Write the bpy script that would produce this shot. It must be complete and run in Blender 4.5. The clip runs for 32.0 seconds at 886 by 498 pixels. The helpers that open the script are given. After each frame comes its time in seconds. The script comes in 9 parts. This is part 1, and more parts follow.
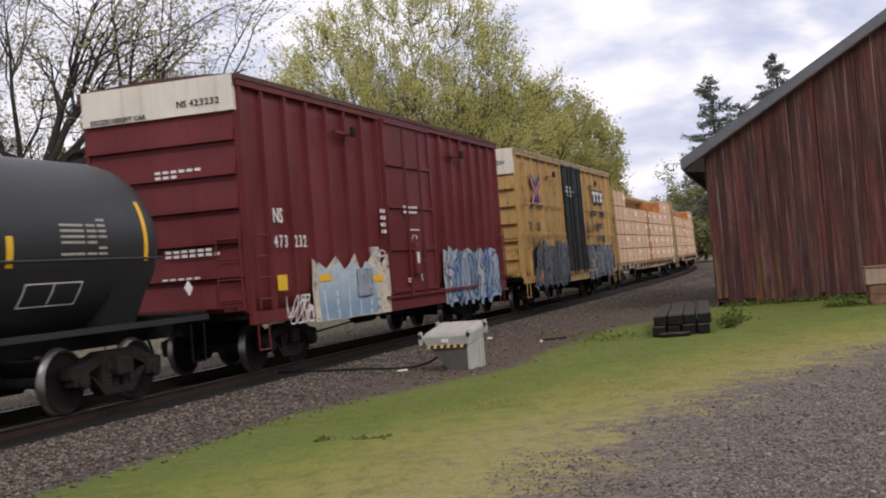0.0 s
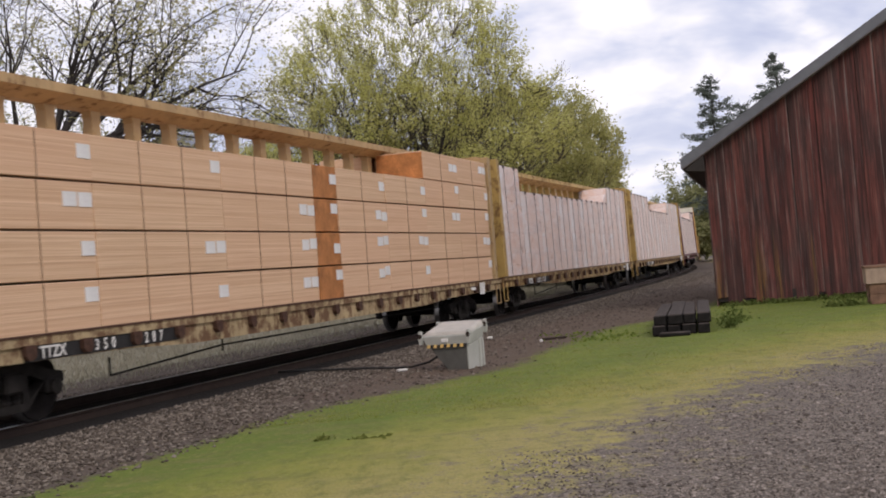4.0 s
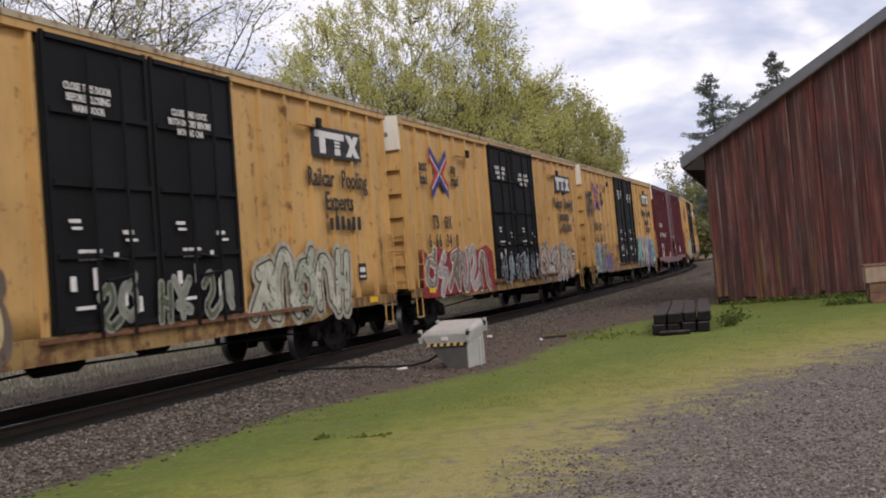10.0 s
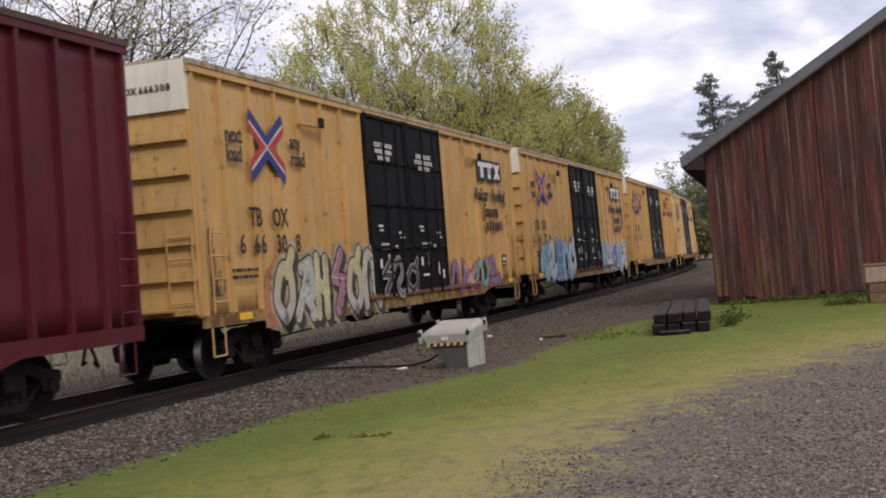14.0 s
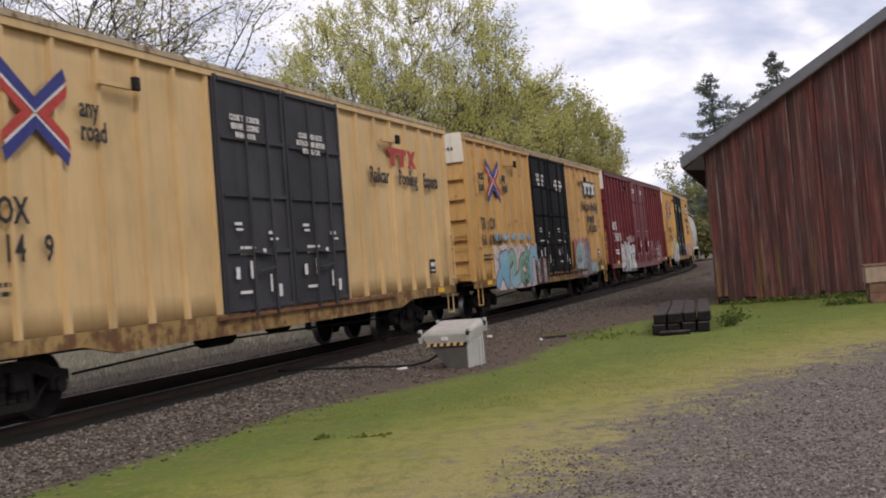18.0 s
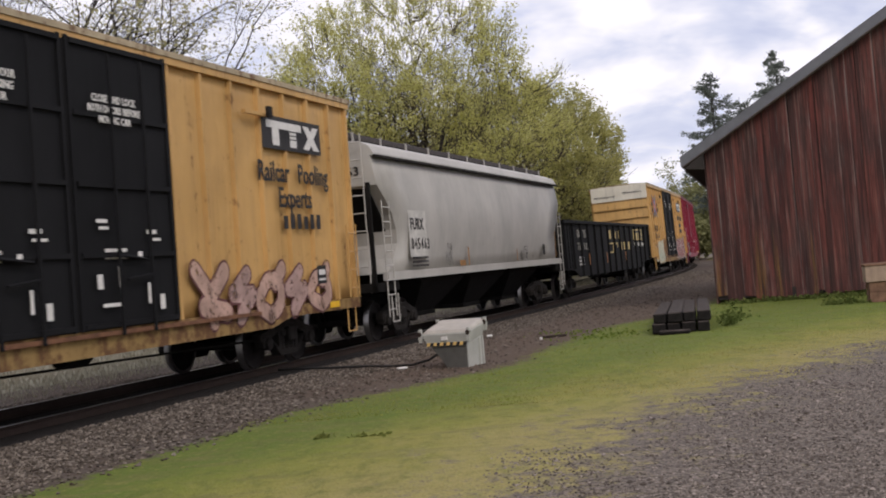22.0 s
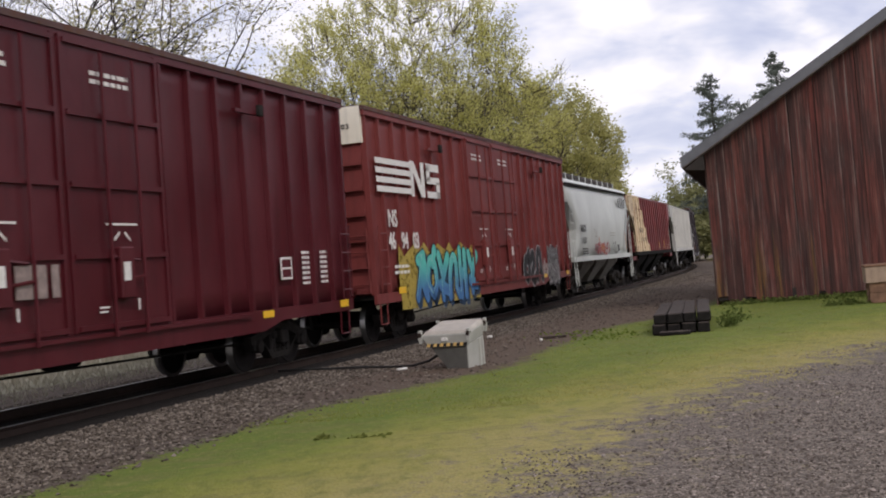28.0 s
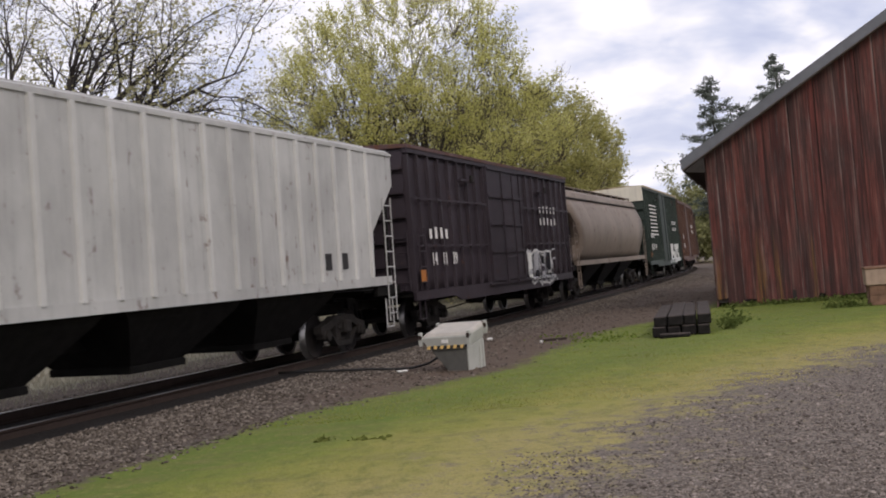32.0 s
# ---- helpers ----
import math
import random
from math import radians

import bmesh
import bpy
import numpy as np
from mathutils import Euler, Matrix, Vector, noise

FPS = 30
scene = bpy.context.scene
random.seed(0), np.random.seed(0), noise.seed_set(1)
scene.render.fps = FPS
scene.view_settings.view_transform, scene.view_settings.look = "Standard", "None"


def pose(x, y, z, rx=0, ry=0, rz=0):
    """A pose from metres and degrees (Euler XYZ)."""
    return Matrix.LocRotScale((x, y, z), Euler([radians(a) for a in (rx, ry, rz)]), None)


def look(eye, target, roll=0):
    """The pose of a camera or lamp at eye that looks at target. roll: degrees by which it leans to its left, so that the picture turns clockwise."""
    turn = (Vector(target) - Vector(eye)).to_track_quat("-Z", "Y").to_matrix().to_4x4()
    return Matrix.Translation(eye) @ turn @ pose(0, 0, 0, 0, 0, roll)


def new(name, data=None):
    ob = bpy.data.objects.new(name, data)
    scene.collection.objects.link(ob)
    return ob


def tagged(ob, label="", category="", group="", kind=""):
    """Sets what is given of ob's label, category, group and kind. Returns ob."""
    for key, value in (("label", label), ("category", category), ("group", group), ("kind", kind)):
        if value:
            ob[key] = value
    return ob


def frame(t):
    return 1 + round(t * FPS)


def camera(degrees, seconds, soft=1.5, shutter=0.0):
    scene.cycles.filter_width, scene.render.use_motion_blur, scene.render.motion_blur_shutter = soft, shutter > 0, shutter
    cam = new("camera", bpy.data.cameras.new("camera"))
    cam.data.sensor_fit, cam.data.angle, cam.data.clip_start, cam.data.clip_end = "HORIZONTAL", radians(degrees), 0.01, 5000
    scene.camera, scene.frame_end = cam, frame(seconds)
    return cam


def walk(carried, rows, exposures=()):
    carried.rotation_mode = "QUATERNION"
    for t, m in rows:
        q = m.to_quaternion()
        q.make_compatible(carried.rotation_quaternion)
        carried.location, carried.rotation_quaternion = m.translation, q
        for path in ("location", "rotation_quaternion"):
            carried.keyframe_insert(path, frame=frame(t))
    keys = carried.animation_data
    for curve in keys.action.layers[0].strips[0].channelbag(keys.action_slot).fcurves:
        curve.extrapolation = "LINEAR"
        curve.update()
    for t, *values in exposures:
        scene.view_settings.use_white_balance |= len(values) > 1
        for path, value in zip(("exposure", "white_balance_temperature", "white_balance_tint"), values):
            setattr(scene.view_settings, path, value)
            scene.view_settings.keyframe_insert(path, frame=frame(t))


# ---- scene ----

# ---- the camera: held still by hand, with a slight nod ----
EYE = (0.0, 0.0, 1.384)
TILT = 0.01752
LENS = 2083.4


def aim(nod):
    a = TILT + nod / LENS
    return look(EYE, (0.0, math.cos(a), EYE[2] + math.sin(a)), -4.988)


cam = camera(41.242, 32.0, soft=1.9, shutter=0.1)
walk(cam, [(t, aim(n)) for t, n in (
    (0, 3.8), (1, 2.6), (2, 0.8), (3, 5.8), (3.5, 2.8), (5.5, 2.9), (6, -0.2), (7, 0.9), (8, 1.4), (9, 1.1), (10, 0.5), (11, 1.5),
    (12, -0.2), (13, -0.2), (14, 0.2), (14.5, 0), (16.5, 2.2), (17, 0.3), (18, 0.5), (19, 0), (20, -0.5), (21, -1.2), (22, -0.6),
    (23, 2.6), (24, 0.6), (25, 0.8), (25.5, 0.3), (27.5, -1.4), (28, 0.9), (29, 0.2), (30, 3.8), (31, 1.4), (32, 4.9))], exposures=((0, -0.12, 6600, 14.5), (32, -0.12, 6600, 14.5)))


# ---- node helpers ----
def shader(name, rough=0.7, metal=0.0, spec=0.4):
    m = bpy.data.materials.new(name)
    m.use_nodes = True
    nt = m.node_tree
    b = nt.nodes["Principled BSDF"]
    b.inputs["Roughness"].default_value = rough
    b.inputs["Metallic"].default_value = metal
    b.inputs["Specular IOR Level"].default_value = spec
    return m, nt, b


def put(nt, sock, v):
    if isinstance(v, bpy.types.NodeSocket):
        nt.links.new(v, sock)
    elif isinstance(v, (int, float)):
        sock.default_value = v
    else:
        sock.default_value = (*v, 1.0)[:len(sock.default_value)]


def coords(nt, kind="Object"):
    return nt.nodes.new("ShaderNodeTexCoord").outputs[kind]


def position(nt):
    return nt.nodes.new("ShaderNodeNewGeometry").outputs["Position"]


def mapped(nt, vec, scale=(1, 1, 1), loc=(0, 0, 0)):
    n = nt.nodes.new("ShaderNodeMapping")
    nt.links.new(vec, n.inputs["Vector"])
    n.inputs["Scale"].default_value = scale
    n.inputs["Location"].default_value = loc
    return n.outputs[0]


def noisy(nt, vec, scale, detail=4.0, rough=0.55, colour=False, twist=0.0):
    n = nt.nodes.new("ShaderNodeTexNoise")
    nt.links.new(vec, n.inputs["Vector"])
    n.inputs["Scale"].default_value = scale
    n.inputs["Detail"].default_value = detail
    n.inputs["Roughness"].default_value = rough
    n.inputs["Distortion"].default_value = twist
    return n.outputs["Color" if colour else "Fac"]


def cells(nt, vec, scale, feature="F1", rnd=1.0):
    n = nt.nodes.new("ShaderNodeTexVoronoi")
    n.feature = feature
    nt.links.new(vec, n.inputs["Vector"])
    n.inputs["Scale"].default_value = scale
    n.inputs["Randomness"].default_value = rnd
    return n


def calc(nt, op, a, b=0.0, c=0.0):
    n = nt.nodes.new("ShaderNodeMath")
    n.operation = op
    for i, v in enumerate((a, b, c)):
        put(nt, n.inputs[i], v)
    return n.outputs[0]


def ranged(nt, v, a, b, c=0.0, d=1.0):
    n = nt.nodes.new("ShaderNodeMapRange")
    for i, x in enumerate((v, a, b, c, d)):
        put(nt, n.inputs[i], x)
    return n.outputs[0]


def ramp(nt, fac, stops, step=False):
    n = nt.nodes.new("ShaderNodeValToRGB")
    nt.links.new(fac, n.inputs[0])
    r = n.color_ramp
    r.interpolation = "CONSTANT" if step else "LINEAR"
    while len(r.elements) < len(stops):
        r.elements.new(0.5)
    for e, (p, c) in zip(r.elements, stops):
        e.position, e.color = p, (*c, 1.0)
    return n.outputs[0]


def mixed(nt, fac, a, b, blend="MIX"):
    n = nt.nodes.new("ShaderNodeMix")
    n.data_type, n.blend_type = "RGBA", blend
    put(nt, n.inputs[0], fac)
    put(nt, n.inputs[6], a)
    put(nt, n.inputs[7], b)
    return n.outputs[2]


def bumped(nt, b, height, strength=0.3, dist=0.01):
    n = nt.nodes.new("ShaderNodeBump")
    n.inputs["Strength"].default_value = strength
    n.inputs["Distance"].default_value = dist
    nt.links.new(height, n.inputs["Height"])
    nt.links.new(n.outputs[0], b.inputs["Normal"])


def grey(v):
    return (v, v, v)


def plain(name, rgb, rough=0.7, metal=0.0, scale=6.0, vary=0.25, bump=0.15, spec=0.4):
    """A surface of one colour with stains at two scales and a fine grain."""
    m, nt, b = shader(name, rough, metal, spec)
    o = coords(nt)
    n1, n2 = noisy(nt, o, scale), noisy(nt, o, scale * 9, 3)
    c = mixed(nt, ranged(nt, n1, 0.3, 0.7), [x * (1 - vary) for x in rgb], [min(1, x * (1 + vary)) for x in rgb])
    c = mixed(nt, ranged(nt, n2, 0.35, 0.7, 0.0, 0.5), c, [x * (1 - vary) for x in rgb])
    nt.links.new(c, b.inputs["Base Color"])
    if bump:
        bumped(nt, b, n2, bump, 0.01)
    return m


def tagged_paint(nt, o, sep, c, patch, i):
    """Sprayed lettering: rounded fields of paint with an outline, inside a wobbling patch x0..x1, z0..z1 on the side."""
    x0, x1, z0, z1, fills, line = patch[:6]
    halo = patch[6] if len(patch) > 6 else (0.60, 0.60, 0.57)
    wob = noisy(nt, mapped(nt, o, (1, 0, 1), (i * 3.7, 0, 1.3)), 1.6, 2)
    dx = calc(nt, "ABSOLUTE", calc(nt, "MULTIPLY_ADD", sep.outputs[0], 2 / (x1 - x0), -(x0 + x1) / (x1 - x0)))
    dz = calc(nt, "ABSOLUTE", calc(nt, "MULTIPLY_ADD", sep.outputs[2], 2 / (z1 - z0), -(z0 + z1) / (z1 - z0)))
    d = calc(nt, "ADD", calc(nt, "MAXIMUM", dx, dz), calc(nt, "MULTIPLY_ADD", wob, 0.9, -0.36))
    inside = calc(nt, "LESS_THAN", d, 1.0)
    near = calc(nt, "LESS_THAN", sep.outputs[1], -1.45)
    bend = nt.nodes.new("ShaderNodeVectorMath")
    bend.operation = "MULTIPLY_ADD"
    nt.links.new(noisy(nt, mapped(nt, o, (1, 0, 1), (i * 1.9, 0, i)), 2.2, 1, colour=True), bend.inputs[0])
    bend.inputs[1].default_value = (0.55, 0.0, 0.55)
    nt.links.new(mapped(nt, o, (1, 0, 1), (i * 5.1, 0, 0)), bend.inputs[2])
    q = mapped(nt, bend.outputs[0], (1.9, 0, 0.95))
    v = cells(nt, q, 1.0)
    e = cells(nt, q, 1.0, "DISTANCE_TO_EDGE")
    pick = nt.nodes.new("ShaderNodeSeparateColor")
    nt.links.new(v.outputs["Color"], pick.inputs[0])
    fill = ramp(nt, pick.outputs[0], [(k / len(fills), f) for k, f in enumerate(fills)], True)
    shade = noisy(nt, mapped(nt, o, (1, 0, 1), (0, 0, i * 2.0)), 5.0, 3)
    fill = mixed(nt, ranged(nt, shade, 0.45, 0.62, 0, 0.5), fill, [x * 0.45 for x in fills[0]])
    gleam = calc(nt, "LESS_THAN", calc(nt, "ABSOLUTE", calc(nt, "SUBTRACT", e.outputs["Distance"], 0.15)), 0.022)
    fill = mixed(nt, calc(nt, "MULTIPLY", gleam, 0.6), fill, halo)
    ink = mixed(nt, calc(nt, "LESS_THAN", e.outputs["Distance"], 0.062), fill, line)
    ink = mixed(nt, calc(nt, "GREATER_THAN", d, 0.86), ink, halo)
    ink = mixed(nt, calc(nt, "GREATER_THAN", d, 0.955), ink, line)
    return mixed(nt, calc(nt, "MULTIPLY", calc(nt, "MULTIPLY", inside, near), 0.94), c, ink)


RUST = (0.11, 0.05, 0.028)


def paint(name, rgb, rust=0.25, fade=0.3, rough=0.55, spec=0.22, patches=(), streaks=0.6, swoosh=None):
    """Weathered railcar paint: chalky fading, rain streaks, rust spots, sprayed patches on the near side."""
    m, nt, b = shader(name, rough, 0.0, spec)
    o = coords(nt)
    sep = nt.nodes.new("ShaderNodeSeparateXYZ")
    nt.links.new(o, sep.inputs[0])
    big = noisy(nt, o, 0.55, 3)
    chalk = min(0.012, 0.25 * max(rgb))
    mid = noisy(nt, o, 4.0, 5, 0.65)
    streak = noisy(nt, mapped(nt, o, (5.5, 5.5, 0.22)), 1.0, 5, 0.7)
    c = mixed(nt, ranged(nt, big, 0.3, 0.72), [x * (1 - fade * 0.6) for x in rgb], [min(1, x * (1 + fade * 0.5) + chalk) for x in rgb])
    if swoosh:
        c = swoosh(nt, sep, c)
    dust = [x * 0.6 + 0.05 * min(1.0, 0.12 + sum(rgb)) for x in rgb]
    c = mixed(nt, ranged(nt, streak, 0.5, 0.78, 0.0, streaks), c, [x * 0.58 for x in rgb])
    c = mixed(nt, ranged(nt, noisy(nt, mapped(nt, o, (3.1, 3.1, 0.3), (4, 4, 4)), 1.0, 4), 0.55, 0.8, 0.0, streaks * 0.8), c, dust)
    blotch = noisy(nt, mapped(nt, o, (1.0, 1.0, 0.6), (7, 7, 7)), 1.7, 6, 0.68)
    c = mixed(nt, ranged(nt, blotch, 0.50, 0.70, 0.0, 0.15 + fade), c, [x * 0.62 + chalk for x in rgb])
    c = mixed(nt, ranged(nt, blotch, 0.47, 0.32, 0.0, 0.10 + fade * 0.8), c, [min(1.0, x * 1.18 + chalk) for x in rgb])
    for i, p in enumerate(patches):
        c = tagged_paint(nt, o, sep, c, p, i + len(name) % 7)
    spots = ranged(nt, calc(nt, "ADD", calc(nt, "MULTIPLY", mid, 0.7), calc(nt, "MULTIPLY", streak, 0.45)), 0.775 - rust * 0.42, 0.885 - rust * 0.40)
    c = mixed(nt, calc(nt, "MULTIPLY", spots, 0.85), c, RUST)
    nt.links.new(c, b.inputs["Base Color"])
    nt.links.new(ranged(nt, spots, 0, 1, rough, 0.9), b.inputs["Roughness"])
    bumped(nt, b, calc(nt, "ADD", calc(nt, "MULTIPLY", big, 3.0), mid), 0.25, 0.012)
    return m


# ---- sky and sun: a bright broken overcast ----
world = bpy.data.worlds.new("sky")
scene.world = world
world.use_nodes = True
wt = world.node_tree
bg = wt.nodes["Background"]
sky = wt.nodes.new("ShaderNodeTexSky")
sky.sky_type, sky.sun_disc = "NISHITA", False
sky.sun_elevation, sky.sun_rotation = radians(36), radians(157)
way = coords(wt, "Generated")
wsep = wt.nodes.new("ShaderNodeSeparateXYZ")
wt.links.new(way, wsep.inputs[0])
lift = calc(wt, "ADD", calc(wt, "MAXIMUM", wsep.outputs[2], 0.0), 0.42)
flat = wt.nodes.new("ShaderNodeCombineXYZ")
wt.links.new(calc(wt, "DIVIDE", wsep.outputs[0], lift), flat.inputs[0])
wt.links.new(calc(wt, "DIVIDE", wsep.outputs[1], lift), flat.inputs[1])
deck = noisy(wt, mapped(wt, flat.outputs[0], (1.0, 1.0, 1.0), (2.75, 0.1, 0.0)), 3.4, 4, 0.5, twist=0.25)
lumps = noisy(wt, mapped(wt, flat.outputs[0], (1.0, 1.2, 1.0), (7.3, 1.4, 0.0)), 6.6, 4, 0.55, twist=0.3)
cloud = ramp(wt, calc(wt, "ADD", calc(wt, "MULTIPLY", deck, 0.62), calc(wt, "MULTIPLY", lumps, 0.38)),
             [(0.395, (6.5, 7.1, 9.2)), (0.455, (7.9, 8.4, 10.1)), (0.50, (9.7, 9.9, 11.0)), (0.55, (11.7, 11.7, 12.4))])
wt.links.new(mixed(wt, 0.93, sky.outputs[0], cloud), bg.inputs["Color"])
bg.inputs["Strength"].default_value = 0.1
sun = new("sun", bpy.data.lights.new("sun", "SUN"))
sun.data.energy, sun.data.angle, sun.data.color = 1.35, radians(14), (1.0, 0.94, 0.86)
sun.matrix_world = look((11, -16, 22), (0, 10, 0))


# ---- building helpers ----
def part(name, bm, material, parent=None, label=""):
    """Links a bmesh (or a ready mesh) as one mesh object under a thing or under a part."""
    if isinstance(bm, bmesh.types.BMesh):
        me = bpy.data.meshes.new(name)
        bm.to_mesh(me)
        bm.free()
    else:
        me = bm
    if material and not me.materials:
        me.materials.append(material)
    ob = new(name, me)
    if parent:
        ob.parent = parent
    if label:
        tagged(ob, label)
    return ob


def smooth(ob):
    ob.data.polygons.foreach_set("use_smooth", [True] * len(ob.data.polygons))
    return ob


def thing(name, label, category, group="", kind="", m=None):
    ob = tagged(new(name), label, category, group, kind)
    ob.empty_display_size = 0.2
    if m is not None:
        ob.matrix_world = m
    return ob


def box(bm, x0, x1, y0, y1, z0, z1, bevel=0.0):
    vs = [bm.verts.new(p) for p in ((x0, y0, z0), (x1, y0, z0), (x1, y1, z0), (x0, y1, z0), (x0, y0, z1), (x1, y0, z1), (x1, y1, z1), (x0, y1, z1))]
    fs = [bm.faces.new([vs[i] for i in q]) for q in ((3, 2, 1, 0), (4, 5, 6, 7), (0, 1, 5, 4), (1, 2, 6, 5), (2, 3, 7, 6), (3, 0, 4, 7))]
    if bevel:
        es = {e for f in fs for e in f.edges}
        bmesh.ops.bevel(bm, geom=list(es), offset=bevel, segments=1, affect="EDGES")
    return vs


def boxed(*a, bevel=0.0):
    bm = bmesh.new()
    box(bm, *a, bevel=bevel)
    return bm


def prism(bm, outline, axis, a, b):
    """A closed outline of (u, w) pairs, drawn out along an axis from a to b."""
    put3 = {"x": lambda u, w, t: (t, u, w), "y": lambda u, w, t: (u, t, w), "z": lambda u, w, t: (u, w, t)}[axis]
    lo = [bm.verts.new(put3(u, w, a)) for u, w in outline]
    hi = [bm.verts.new(put3(u, w, b)) for u, w in outline]
    n = len(lo)
    fs = [bm.faces.new(lo), bm.faces.new(hi[::-1])]
    fs += [bm.faces.new((lo[(i + 1) % n], lo[i], hi[i], hi[(i + 1) % n])) for i in range(n)]
    bmesh.ops.recalc_face_normals(bm, faces=fs)


def prismed(outline, axis, a, b):
    bm = bmesh.new()
    prism(bm, outline, axis, a, b)
    return bm


def rod(bm, p, q, r, sides=6, r2=None):
    p, q = Vector(p), Vector(q)
    t = (q - p).normalized()
    u = t.orthogonal().normalized()
    w = t.cross(u)
    r2 = r if r2 is None else r2
    a = [bm.verts.new(p + (u * math.cos(2 * math.pi * i / sides) + w * math.sin(2 * math.pi * i / sides)) * r) for i in range(sides)]
    b = [bm.verts.new(q + (u * math.cos(2 * math.pi * i / sides) + w * math.sin(2 * math.pi * i / sides)) * r2) for i in range(sides)]
    for i in range(sides):
        bm.faces.new((a[i], a[(i + 1) % sides], b[(i + 1) % sides], b[i]))
    bm.faces.new(a[::-1])
    bm.faces.new(b)


def rods(pairs, r, sides=6):
    bm = bmesh.new()
    for p, q in pairs:
        rod(bm, p, q, r, sides)
    return bm


def lathe(bm, profile, axis="y", sides=24, centre=(0, 0, 0), arc=None):
    """Turns a profile of (along, radius) pairs round an axis."""
    rings = []
    cx, cy, cz = centre
    for a, r in profile:
        ring = []
        for i in range(sides):
            c, s = math.cos(2 * math.pi * i / sides) * r, math.sin(2 * math.pi * i / sides) * r
            ring.append(bm.verts.new((cx + c, cy + a, cz + s) if axis == "y" else (cx + a, cy + c, cz + s) if axis == "x" else (cx + c, cy + s, cz + a)))
        rings.append(ring)
    fs = []
    for p, q in zip(rings, rings[1:]):
        fs += [bm.faces.new((p[i], p[(i + 1) % sides], q[(i + 1) % sides], q[i])) for i in range(sides)]
    fs += [bm.faces.new(rings[0][::-1]), bm.faces.new(rings[-1])]
    bmesh.ops.recalc_face_normals(bm, faces=fs)


# ---- the line of the track ----
SS = np.arange(-760.0, 760.0, 0.1)
QQ = np.clip(SS + 2.73, 0, 160)
HEAD = 1.2432 - (0.000556 * np.clip(SS, -60, 160) - 3.457e-5 * QQ ** 2 / 2)
TX = np.cumsum(np.cos(HEAD)) * 0.1
TY = np.cumsum(np.sin(HEAD)) * 0.1
ZERO = 7600
TX, TY = TX - TX[ZERO] - 6.2085, TY - TY[ZERO] + 16.5388


def on_track(s):
    return np.array((np.interp(s, SS, TX), np.interp(s, SS, TY)))


def heading(s):
    return float(np.interp(s, SS, HEAD))


def bank(s):
    return 0.02037 - 0.000712 * min(max(s, 0.0), 95.0)


def beside(s, d, z=0.0):
    """A place d metres to the near side of the track's centre line."""
    p, h = on_track(s), heading(s)
    return Vector((p[0] + math.sin(h) * d, p[1] - math.cos(h) * d, z))


SPEED = 16.935
START = 19.0


def car_pose(lead, length, t, inset):
    """A car on its two bogies: the front end at lead when the clock shows START."""
    s = lead - SPEED * (t - START)
    a, b = on_track(s + inset), on_track(s + length - inset)
    d = (b - a) / np.hypot(*(b - a))
    o = a - d * inset
    return Matrix.Translation((o[0], o[1], 0.0)) @ Matrix.Rotation(math.atan2(d[1], d[0]), 4, "Z") @ Matrix.Rotation(bank(s + length / 2), 4, "X")


# ---- ground: one sheet, with lawn, gravel yard, ballast and rough grass ----
LAWN_Z = -0.28
SL = np.arange(-120.0, 300.0, 1.0)
PL = np.array([on_track(s) for s in SL])
HL = np.array([heading(s) for s in SL])


def lateral(x, y):
    """Arc length along the track and the signed distance to its near side."""
    i = int(np.argmin((PL[:, 0] - x) ** 2 + (PL[:, 1] - y) ** 2))
    dx, dy = x - PL[i, 0], y - PL[i, 1]
    h = HL[i]
    return SL[i] + dx * math.cos(h) + dy * math.sin(h), dx * math.sin(h) - dy * math.cos(h)


def stony_edge(s):
    """How far from the centre line the stones reach on the near side."""
    return float(np.interp(s, (-30, -6, 0, 3, 5, 8.7, 11, 14, 18, 30, 60), (4.2, 4.2, 4.4, 5.3, 5.9, 5.7, 5.9, 6.0, 7.3, 7.4, 6.0)))


def yard_edge(x, y):
    """Positive inside the gravel yard."""
    return (x - float(np.interp(y, (2, 8.6, 12.0, 17.4, 24, 40), (-1.6, 0.55, 1.75, 6.3, 14.5, 40))))


def dry_cover(x, y):
    """From 0 on the fresh grass by the track to 1 on the tan grass along the gravel."""
    return max(0.0, min(1.0, (yard_edge(x, y) / (0.25 * max(y, 4.0)) + 1.25) / 1.1 + max(0.0, min(0.5, (12.5 - y) / 7.0))))


def ground_z(x, y):
    s, d = lateral(x, y)
    roll = 0.03 * noise.noise(Vector((x * 0.25, y * 0.25, 1.0))) + 0.012 * noise.noise(Vector((x * 1.3, y * 1.3, 5.0)))
    a = abs(d)
    shoulder = -0.285 if a < 1.75 else -0.285 + (LAWN_Z - 0.02 + 0.285) * min(1.0, (a - 1.75) / 1.3)
    if a < 3.2:
        return shoulder + roll * min(1.0, max(0.0, a - 1.4))
    far = 0.0
    if d < -6:
        far = min(1.2, (-d - 6) * 0.035)
    return LAWN_Z + roll + far


def spread(lo, hi, fine_lo, fine_hi, step, n):
    a = np.arange(fine_lo, fine_hi, step)
    left = fine_lo - np.geomspace(step, fine_lo - lo, n)
    right = fine_hi + np.geomspace(step, hi - fine_hi, n)
    return np.concatenate([left[::-1], a, right])


